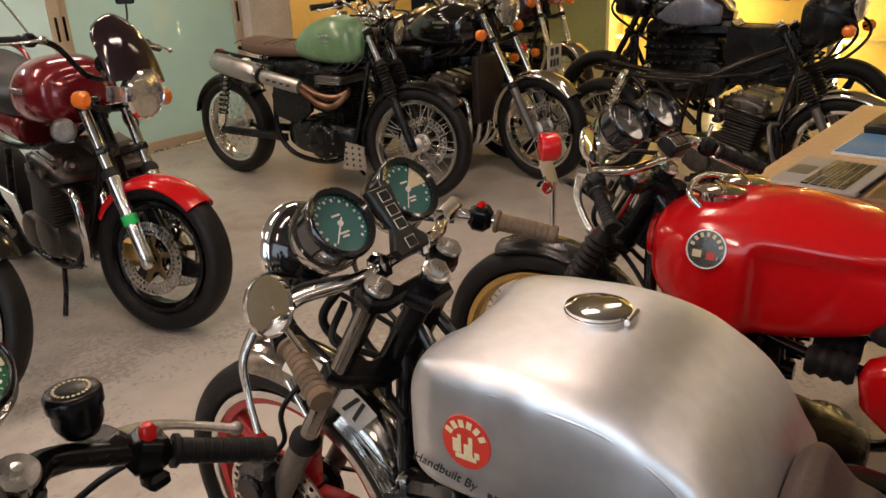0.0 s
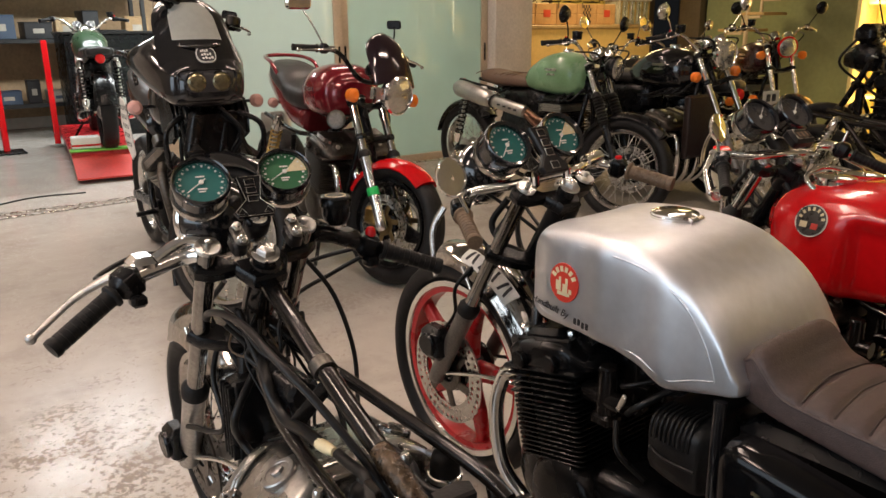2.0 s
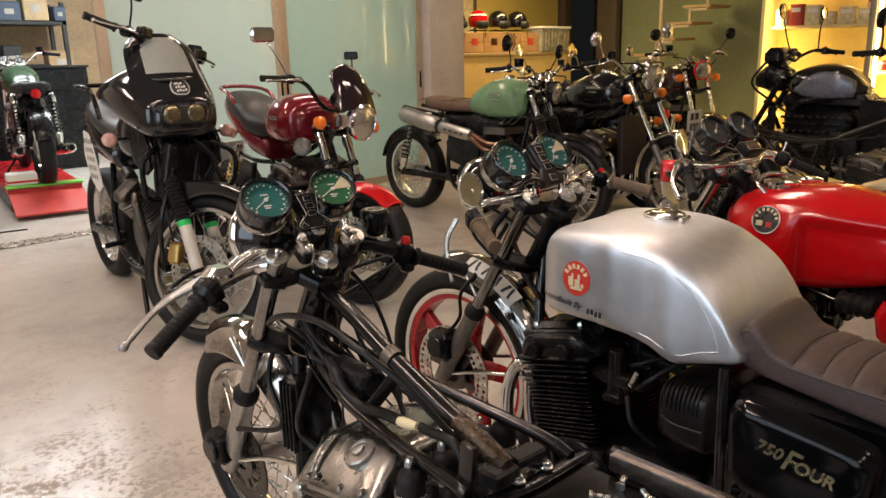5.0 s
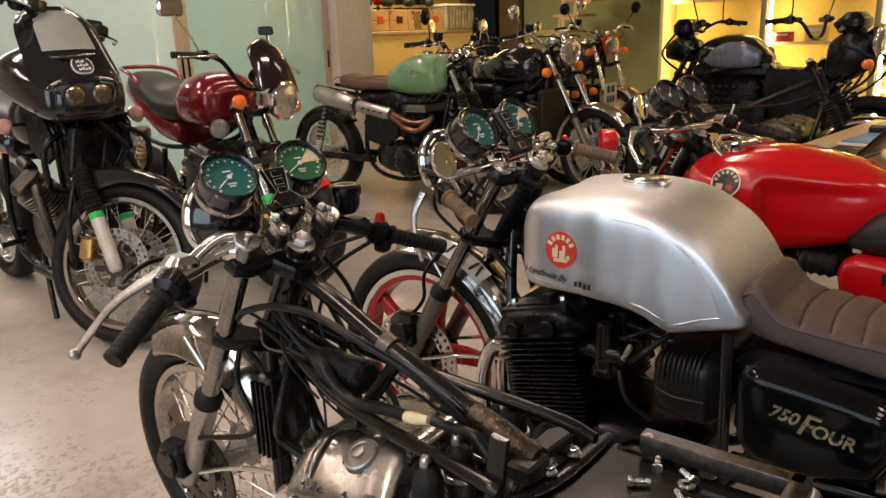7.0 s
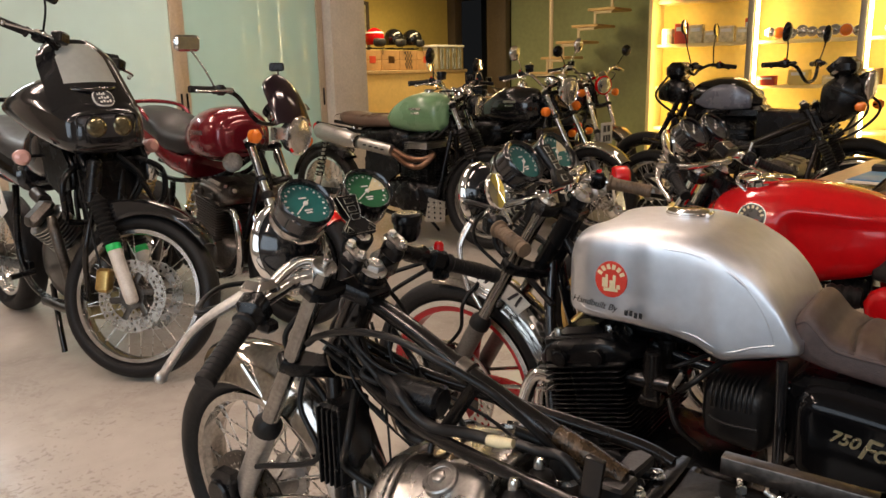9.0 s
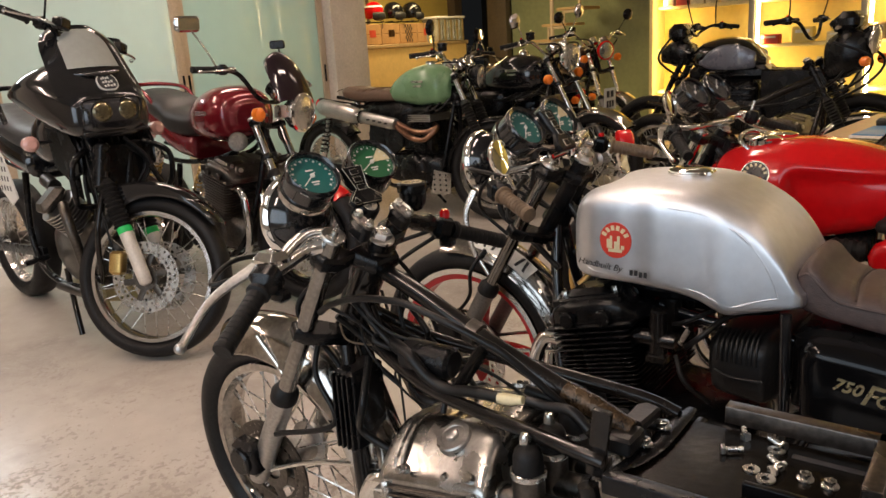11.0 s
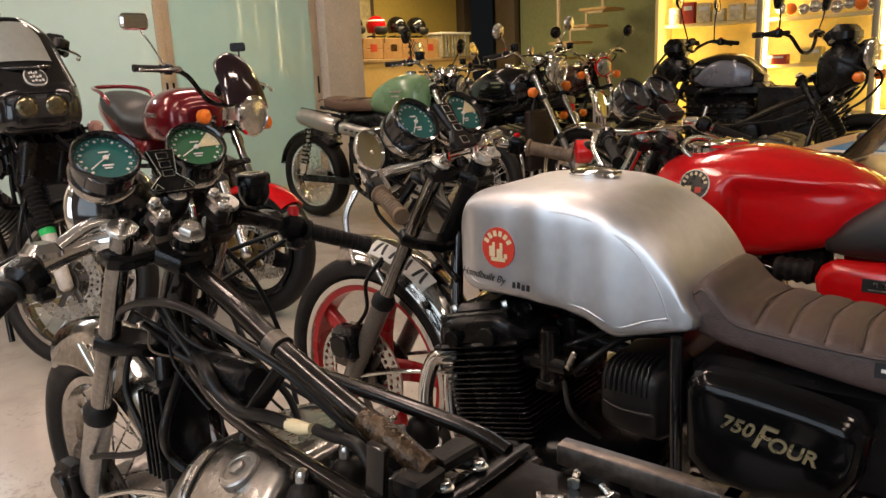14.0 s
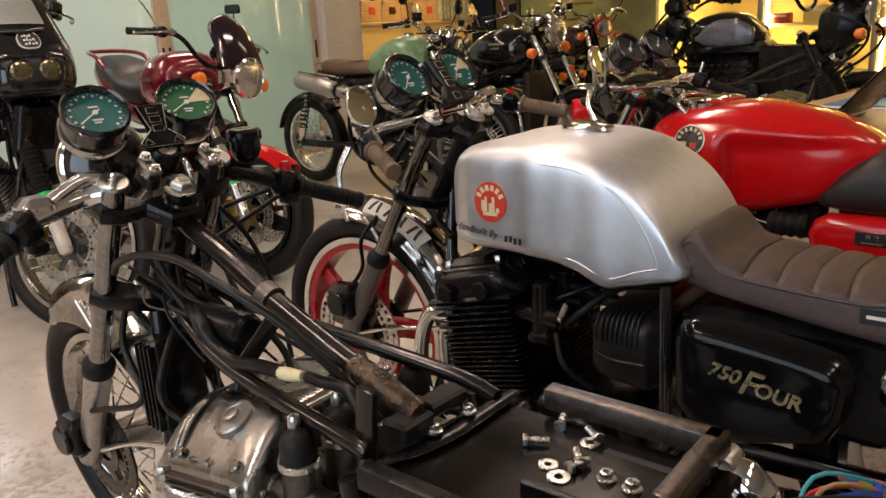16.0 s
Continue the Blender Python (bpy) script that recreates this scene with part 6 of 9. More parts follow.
    sg = Matrix.Translation((-hull_x(hull, -0.57, 0.70) - 0.0040, -0.57, 0.702)) @ Matrix.Rotation(radians(-96), 4, "Z") @ Matrix.Rotation(radians(90), 4, "X") @ Matrix.Translation((-0.036, 0, 0)) @ Matrix.Rotation(radians(-4), 4, "Z")
    word("handwriting", "Handbuilt By", 0.022, INK, tk, sg, "black handwritten words on bare metal", 0.0006, 0.3, -0.0001)
    for k in range(4):
        part("handwriting_bar", rbox(G(), (0.084 + 0.012 * k, -0.001 + 0.002 * (k % 2), 0.0), (0.008, 0.013, 0.0024), 0.0008, sg @ Matrix.Rotation(radians(-3), 4, "Y")), INK, tk)
    # seat
    hull = [(-0.955, 0, 0.100, 0.660, 0.700, 3.5, 6), (-0.962, 0, 0.118, 0.645, 0.727, 4.2, 7), (-0.980, 0, 0.128, 0.637, 0.744, 5.5, 7), (-1.000, 0, 0.131, 0.632, 0.739, 6, 7), (-1.022, 0, 0.132, 0.628, 0.714, 5.5, 7), (-1.045, 0, 0.132, 0.625, 0.696, 5, 7), (-1.10, 0, 0.132, 0.617, 0.687, 4.6, 7), (-1.20, 0, 0.132, 0.602, 0.680, 4.6, 7), (-1.28, 0, 0.132, 0.592, 0.679, 4.6, 7), (-1.325, 0, 0.131, 0.586, 0.696, 4.6, 7), (-1.365, 0, 0.129, 0.582, 0.738, 4.4, 7), (-1.42, 0, 0.122, 0.582, 0.785, 4, 6), (-1.50, 0, 0.105, 0.60, 0.80, 3, 5)]
    g = body(G(), hull, 56, 22)
    mids = [(q[0], (q[3] + q[4]) / 2) for q in hull][::-1]
    sewn = []
    for x, y, z in g.v:
        up_ = max(0.0, min(1.0, (z - float(np.interp(y, [q[0] for q in mids], [q[1] for q in mids]))) / 0.03))
        yy = y + 0.10 * abs(x)
        dip = max([math.exp(-((yy + 1.062 + 0.054 * k) / 0.0070) ** 2) for k in range(5)] + [0.0])
        sewn.append((x, y, z - 0.0065 * dip * up_))
    g.v = sewn
    se = part("seat", g, BROWNLEA, b, "dark brown ribbed leather seat", Matrix.Translation((-0.060, 0, 0)), 75)

    def top_z(y, x):
        ys = [q[0] for q in hull][::-1]
        w_, lo_, hi_, pu_ = (float(np.interp(y, ys, [q[k] for q in hull][::-1])) for k in (2, 3, 4, 5))
        return (lo_ + hi_) / 2 + (hi_ - lo_) / 2 * (1 - min(1, abs(x) / w_) ** pu_) ** (1 / pu_)

    for k in range(5):
        y = -1.062 - 0.054 * k
        part("seat_seam", tube(G(), [(x, y - 0.10 * abs(x), top_z(y - 0.10 * abs(x), x) - 0.0058) for x in (-0.121, -0.112, -0.09, -0.05, 0, 0.05, 0.09, 0.112, 0.121)], 0.0016, 6, 3), mat("seam_leather", (0.048, 0.033, 0.030), 0.5, 0, 0.16, 10) if k == 0 else se.children[0].data.materials[0], se)
    for s in (-1, 1):
        part("piping", tube(G(), [(s * 0.120, -0.966, 0.715), (s * 0.1265, -0.985, 0.724), (s * 0.1300, -1.006, 0.706), (s * 0.1312, -1.040, 0.676), (s * 0.1318, -1.10, 0.667), (s * 0.1318, -1.20, 0.660), (s * 0.1318, -1.28, 0.660), (s * 0.1305, -1.33, 0.680), (s * 0.126, -1.38, 0.728), (s * 0.117, -1.43, 0.765)], 0.0034, 6, 5), BROWNLEA, se, "raised seat piping")
    part("seat_tag", rbox(G(), (-0.1318, -1.285, 0.640), (0.002, 0.055, 0.026), 0.0008), INK, se, "small black fabric tag")
    part("tag_print", rbox(G(), (-0.1333, -1.285, 0.640), (0.0012, 0.036, 0.006), 0.0004), WHITE, se)
    # frame, engine, covers
    cradle(b, (-0.325, 0.86), 0.62, 1.46, BLACK, 0.14, 0.19)
    e = engine_four(b, -0.605, 0.268, 0.40, SATIN, SATIN, SATIN, CHROME, Matrix.Translation((-0.035, 0, 0)), 13, 14)
    part("frame_spine", rbox(G(), (-0.035, -0.70, 0.625), (0.16, 0.46, 0.06), 0.02), SATIN, b, "black frame backbone under the tank")
    part("inner_panel", rbox(G(), (-0.045, -1.14, 0.50), (0.26, 0.36, 0.20), 0.02), SATIN, b, "black inner panel under the seat")
    for pts, r in (([(-0.20, -0.74, 0.52), (-0.22, -0.78, 0.56), (-0.16, -0.83, 0.60), (-0.10, -0.90, 0.60)], 0.007), ([(-0.21, -0.72, 0.50), (-0.235, -0.75, 0.45), (-0.21, -0.80, 0.40)], 0.006), ([(-0.17, -0.70, 0.56), (-0.21, -0.74, 0.585), (-0.16, -0.80, 0.61)], 0.005)):
        part("hose", tube(G(), pts, r, 8, 6), HOSE, b)
    part("choke_lever", plank(G(), (-0.225, -0.735, 0.535), (-0.230, -0.755, 0.575), 0.006, 0.012, 0.002), STEEL, b)
    part("seat_post", tube(G(), [(-0.225, -0.955, 0.645), (-0.235, -0.962, 0.50), (-0.225, -0.962, 0.33)], 0.012, 9), BLACK, b, "gloss black frame tube")
    part("breather_hose", tube(G(), [(-0.06, -0.40, 0.58), (-0.02, -0.44, 0.62), (0.06, -0.5, 0.61)], 0.010, 8), GOLD, b, "amber fuel hose")
    g = G()
    body(g, [(-0.80, -0.03, 0.16, 0.44, 0.545, 6, 6), (-0.812, -0.03, 0.188, 0.425, 0.562, 5, 6), (-0.905, -0.03, 0.196, 0.415, 0.575, 5, 6), (-0.925, -0.03, 0.185, 0.42, 0.566, 6, 6)], 36, 3)
    ab = part("air_box", g, DUSTY, b, "ribbed black plastic air box")
    for k in range(9):
        part("rib", tube(G(), [(-0.2255, -0.816 - 0.0105 * k, 0.515), (-0.2225, -0.816 - 0.0105 * k, 0.545), (-0.205, -0.816 - 0.0105 * k, 0.562 + 0.0012 * k), (-0.16, -0.816 - 0.0105 * k, 0.566 + 0.0012 * k)], 0.0032, 6, 4), DUSTY, ab)
    part("seam", tube(G(), [(-0.219, -0.812, 0.488), (-0.2265, -0.85, 0.480), (-0.2245, -0.915, 0.482)], 0.0034, 6), DUSTY, ab, "raised air box seam")
    for s in (-1, 1):
        poly = [(-0.996, 0.590), (-1.008, 0.612), (-1.03, 0.617), (-1.10, 0.611), (-1.19, 0.600), (-1.25, 0.588), (-1.273, 0.568), (-1.268, 0.50), (-1.245, 0.452), (-1.11, 0.412), (-1.03, 0.425), (-1.0, 0.46)]
        m = Matrix(((0, 0, s, s * 0.202 - 0.035), (1, 0, 0, 0), (0, 1, 0, 0), (0, 0, 0, 1)))
        pp = poly if s < 0 else poly
        g = G()
        rings = []
        for k, (ins, hgt) in enumerate(((0.0, 0.0), (0.0, 0.035), (0.006, 0.052), (0.018, 0.062), (0.04, 0.066))):
            cy, cz = -1.13, 0.515
            sc = 1 - ins / 0.13
            rings.append([(cy + (y - cy) * (1 - ins / 0.2), cz + (z - cz) * sc, hgt) for y, z in pp])
        loft(g, rings, True, m)
        sc_ = part("side_cover", g, COVERBLACK, b, "gloss black side cover with brass badge")
        badge_m = mat("aged_brass_badge", (0.72, 0.62, 0.38), 0.3, 1.0, 0.15, 40) if s < 0 else badge_m
        bm_ = Matrix.Translation((s * 0.2685 - 0.035, -1.127, 0.534)) @ Matrix.Rotation(radians(90 * s), 4, "Z") @ Matrix.Rotation(radians(90), 4, "X") @ Matrix.Rotation(radians(8 * s), 4, "Z")
        word("engine_size_mark", "750", 0.034, badge_m, sc_, bm_ @ Matrix.Translation((-0.040, 0.004, 0)), "aged brass figures", 0.002, 0.25, 0.0008)
        word("cylinder_initial", "F", 0.062, badge_m, sc_, bm_ @ Matrix.Translation((0.000, 0.0, 0.0005)), "tall aged brass initial", 0.002, 0.25, 0.0006)
        word("cylinder_word", "OUR", 0.034, badge_m, sc_, bm_ @ Matrix.Translation((0.047, -0.004, 0)), "aged brass raised letters", 0.002, 0.15, 0.0008)
        shock(b, (s * 0.225 - 0.035, -1.325, 0.572), (s * 0.20 - 0.03, -1.45, 0.335), SATIN)
        silencer(b, (s * 0.19, -0.95, 0.22), (s * 0.21, -1.55, 0.30), 0.045, SATIN)
    part("tail_hoop", tube(G(), [(-0.11, -1.3, 0.565), (-0.12, -1.55, 0.565), (0, -1.62, 0.575), (0.12, -1.55, 0.565), (0.11, -1.3, 0.565)], 0.014, 9), BLACK, b)
    for pts, r in (
        ([(-0.10, -0.27, 0.90), (-0.12, -0.16, 0.86), (-0.10, -0.12, 0.78), (-0.08, -0.2, 0.7)], 0.005),
        ([(-0.23, -0.27, 0.90), (-0.17, -0.14, 0.90), (-0.06, -0.16, 0.85), (0.0, -0.3, 0.76)], 0.005),
        ([(0.22, -0.27, 0.90), (0.16, -0.12, 0.9), (0.05, -0.15, 0.84), (0.0, -0.32, 0.75)], 0.005),
        ([(-0.10, -0.13, 0.66), (-0.135, -0.10, 0.60), (-0.12, -0.08, 0.52), (-0.11, -0.02, 0.45)], 0.0055),
        ([(0.02, -0.20, 0.85), (0.05, -0.14, 0.78), (0.0, -0.22, 0.7), (0.04, -0.34, 0.64)], 0.008),
        ([(-0.04, -0.20, 0.85), (-0.06, -0.16, 0.77), (-0.04, -0.24, 0.69), (-0.06, -0.34, 0.62)], 0.009),
        ([(-0.02, -0.18, 0.80), (-0.08, -0.2, 0.75), (-0.03, -0.27, 0.71), (-0.09, -0.33, 0.68)], 0.007),
    ):
        part("cable", tube(G(), pts, r, 7, 7), HOSE, b)
    return b


silver_bike()


# ---- the red-tanked cafe racer ----
def red_bike():
    b = root("motorcycle", pose(1.765, 0.885, 0), "cafe racer with bright red tank and side covers, black seat", "motorcycle", "cafe racers being built")
    R, top, rake = 0.318, 0.885, 27
    S = I4
    at, up = fork(b, R, top, rake, S, 0.098, SATIN, CHROME, True, 0.28, 0.018, SATIN)
    wheel(b, "front_wheel", 0, R, 0.105, 0.245, "spoke", GOLD, ROADTYRE, S, 0.14, CAST, 36)
    wheel(b, "rear_wheel", -1.46, 0.325, 0.13, 0.235, "spoke", GOLD, ROADTYRE, I4, None, CAST, 36)
    part("front_mudguard", arc_guard(G(), R + 0.03, 24, -80, 0.12, 0.003, 22, 0.012, Matrix.Translation((0, 0, R)), 0.03), SATIN, b, "black front mudguard", S)
    gauge(b, (-0.110, -0.261, 1.025), DARKDIAL, BLACK, 0.050, 50, -13, DARKLEA, WHITE, 40, S, None, BLACK, 1.05)
    gauge(b, (0.020, -0.289, 1.031), DARKDIAL, BLACK, 0.050, 50, -13, DARKLEA, WHITE, 40, S, None, BLACK, 1.05)
    wm = Matrix.Translation((-0.055, -0.350, 0.968)) @ Matrix.Rotation(radians(-13), 4, "Z") @ Matrix.Rotation(radians(38), 4, "X")
    wp = part("warning_panel", rbox(G(), (0, 0, 0), (0.076, 0.052, 0.034), 0.008), DUSTY, b, "black warning lamp box", wm)
    part("lamp_outline", tube(G(), [(-0.027, -0.016, 0.0175), (0.027, -0.016, 0.0175), (0.027, 0.016, 0.0175), (-0.027, 0.016, 0.0175), (-0.027, -0.016, 0.0175)], 0.0012, 5, 1), SILVERPL, wp)
    for k in range(3):
        part("lamp_window", rbox(G(), (-0.015 + 0.015 * k, 0, 0.0172), (0.010, 0.020, 0.002), 0.001), BROWNRUB, wp)
    SB = Matrix.Translation((-0.03, -0.30, 0.915)) @ Matrix.Rotation(radians(-15), 4, "Z")
    h = bars(b, SB, (0, 0, 0), [(0, 0, 0), (0.10, 0.0, 0.0), (0.175, 0.045, 0.004), (0.222, 0.007, 0.0), (0.307, -0.109, -0.058)], RUBBER, 0.0115, CHROME, True, POLISHED, 0.115, SATIN, False)
    mirror(b, (-0.255, -0.235, 0.930), (-0.279, -0.242, 1.005), 0.040, CHROME, True, S, (0.05, -0.93, 0.28))
    g = body(G(), [(-0.325, 0, 0.10, 0.68, 0.80, 2.6, 3), (-0.355, 0, 0.150, 0.625, 0.832, 2.6, 3.5), (-0.43, 0, 0.178, 0.585, 0.857, 2.6, 5), (-0.52, 0, 0.187, 0.570, 0.870, 2.5, 6), (-0.62, 0, 0.188, 0.570, 0.874, 2.4, 6), (-0.72, 0, 0.184, 0.590, 0.860, 2.4, 6), (-0.81, 0, 0.172, 0.615, 0.838, 2.4, 5), (-0.87, 0, 0.155, 0.66, 0.812, 2.4, 4), (-0.92, 0, 0.135, 0.69, 0.780, 2.4, 4), (-0.95, 0, 0.115, 0.70, 0.752, 2.4, 4)], 56, 6)
    # hollows for the knees
    g.v = [(x * (1 - 0.17 * max(0.0, min(1.0, (0.80 - z) / 0.035)) * max(0.0, min(1.0, (-0.555 - y) / 0.03))), y, z) for x, y, z in g.v]
    tk = part("fuel_tank", g, RED, b, "bright red fuel tank with hollowed knee panels", I4, 60)
    for x, y in ((-0.05, -0.46), (0.05, -0.49)):
        c = part("filler_cap", lathe(G(), [(0.036, -0.012), (0.036, 0.01), (0.046, 0.012), (0.048, 0.02), (0.03, 0.026), (0.002, 0.027)], 30, Matrix.Translation((x, y, 0.856)) @ Matrix.Diagonal((1, 1.2, 1, 1))), CHROME, tk, "chrome filler cap")
        part("cap_ridge", plank(G(), (x - 0.035, y - 0.02, 0.883), (x + 0.035, y + 0.02, 0.883), 0.008, 0.006, 0.002), CHROME, c)
    part("fuel_pipe", tube(G(), [(-0.10, -0.44, 0.835), (-0.085, -0.40, 0.872), (0.0, -0.41, 0.89), (0.09, -0.46, 0.868)], 0.007, 8), CHROME, tk)
    bd = Matrix.Translation((-0.1775, -0.475, 0.775)) @ Matrix.Rotation(radians(-93), 4, "Z") @ Matrix.Rotation(radians(72), 4, "X")
    st = part("tank_badge", lathe(G(), [(0.042, -0.012), (0.042, 0.002), (0.001, 0.003)], 36, bd), mat("badge_enamel", (0.035, 0.028, 0.022), 0.3, 0, 0.2, 60, coat=0.5), tk, "round dark enamel tank badge with pale letters")
    part("badge_rim", lathe(G(), [(0.0405, 0.001), (0.0435, 0.0015), (0.0435, 0.0038), (0.0405, 0.0038)], 40, bd, True), SILVERPL, st)
    gg = G()
    for k in range(7):
        rbox(gg, (0, 0.032, 0.0035), (0.007, 0.010, 0.0008), 0.0003, bd @ Matrix.Rotation(radians(-75 + 25 * k), 4, "Z"))
    part("badge_letters", gg, CREAM, st, "pale letters as bars round the rim")
    gg = rbox(G(), (0.012, -0.014, 0.0035), (0.018, 0.016, 0.0008), 0.0003, bd)
    part("badge_print", gg, STICKER, st, "red print on the badge")
    gg = G()
    rbox(gg, (-0.018, -0.012, 0.0038), (0.020, 0.016, 0.0008), 0.0003, bd)
    part("badge_print", gg, CREAM, st, "yellow print on the badge")
    g = G()
    body(g, [(-0.825, 0, 0.15, 0.605, 0.665, 3, 4), (-0.87, 0, 0.172, 0.600, 0.72, 2.8, 4), (-0.95, 0, 0.175, 0.595, 0.765, 2.8, 4), (-1.03, 0, 0.175, 0.59, 0.738, 2.8, 4), (-1.10, 0, 0.175, 0.585, 0.712, 2.8, 4), (-1.30, 0, 0.170, 0.58, 0.700, 2.6, 4), (-1.45, 0, 0.155, 0.59, 0.712, 2.6, 4), (-1.54, 0, 0.13, 0.62, 0.76, 2.6, 4)], 36, 4)
    se = part("seat", g, DARKLEA, b, "black ribbed vinyl seat")
    for k in range(9):
        y = -1.13 - 0.045 * k
        part("seat_seam", tube(G(), [(x, y, 0.640 + 0.064 * (1 - (abs(x) / 0.172) ** 2.6) ** (1 / 2.6)) for x in (-0.155, -0.12, 0, 0.12, 0.155)], 0.003, 6, 4), DARKLEA, se)
    cradle(b, (-0.31, 0.86), 0.60, 1.46, BLACK, 0.14, 0.19)
    engine_four(b, -0.56, 0.215, 0.46, SATIN, SATIN, CASTDARK, CHROME, I4, 10, 14)
    for k in range(3):
        part("intake_bellows", lathe(G(), [(0.034 if i % 2 else 0.028, 0.012 * i) for i in range(9)], 16, along((-0.17 + 0.10 * k, -0.70, 0.565), (-0.17 + 0.10 * k, -0.83, 0.560))), RUBBER, b, "ribbed rubber intake bellows")
    for s in (-1, 1):
        poly = [(-0.800, 0.555), (-0.815, 0.585), (-0.845, 0.602), (-0.98, 0.604), (-1.18, 0.585), (-1.26, 0.565), (-1.27, 0.51), (-1.19, 0.43), (-1.02, 0.41), (-0.88, 0.43), (-0.812, 0.49)]
        g = G()
        m = Matrix(((0, 0, s, s * 0.15), (1, 0, 0, 0), (0, 1, 0, 0), (0, 0, 0, 1)))
        loft(g, [[(-1.03 + (y + 1.03) * (1 - i / 0.25), 0.51 + (z - 0.51) * (1 - i / 0.12), h_) for y, z in poly] for i, h_ in ((0, 0), (0, 0.03), (0.008, 0.048), (0.025, 0.056))], True, m)
        sc_ = part("side_cover", g, RED, b, "bright red side cover")
        part("model_badge", rbox(G(), (s * 0.2065, -0.975, 0.555), (0.004, 0.12, 0.034), 0.0015), INK, sc_, "dark badge with silver bars")
        gg = G()
        for k in range(4):
            rbox(gg, (s * 0.2095, -0.945 - 0.018 * k, 0.560), (0.002, 0.010, 0.012), 0.0006)
        rbox(gg, (s * 0.2095, -0.975, 0.545), (0.002, 0.09, 0.004), 0.0006)
        part("badge_bars", gg, SILVERPL, sc_)
        shock(b, (s * 0.17, -1.25, 0.60), (s * 0.16, -1.43, 0.345), CHROME)
        silencer(b, (s * 0.17, -0.95, 0.22), (s * 0.19, -1.5, 0.30), 0.045, CHROME)
    for pts in ([(-0.2, -0.26, 0.88), (-0.15, -0.12, 0.88), (-0.05, -0.14, 0.82), (0.0, -0.25, 0.72)], [(0.2, -0.26, 0.88), (0.14, -0.12, 0.88), (0.05, -0.14, 0.82), (0.0, -0.28, 0.72)], [(0.04, -0.2, 0.86), (0.06, -0.16, 0.78), (0.02, -0.22, 0.68), (0.04, -0.3, 0.6)], [(-0.04, -0.2, 0.86), (-0.06, -0.16, 0.76), (-0.03, -0.24, 0.66), (-0.05, -0.3, 0.6)]):
        part("cable", tube(G(), pts, 0.0065, 7, 7), HOSE, b)
    part("clutch_lever_end", plank(G(), (0.220, 0.010, -0.026), (0.236, -0.004, 0.054), 0.016, 0.007, 0.002), POLISHED, h)
    return b


red_bike()


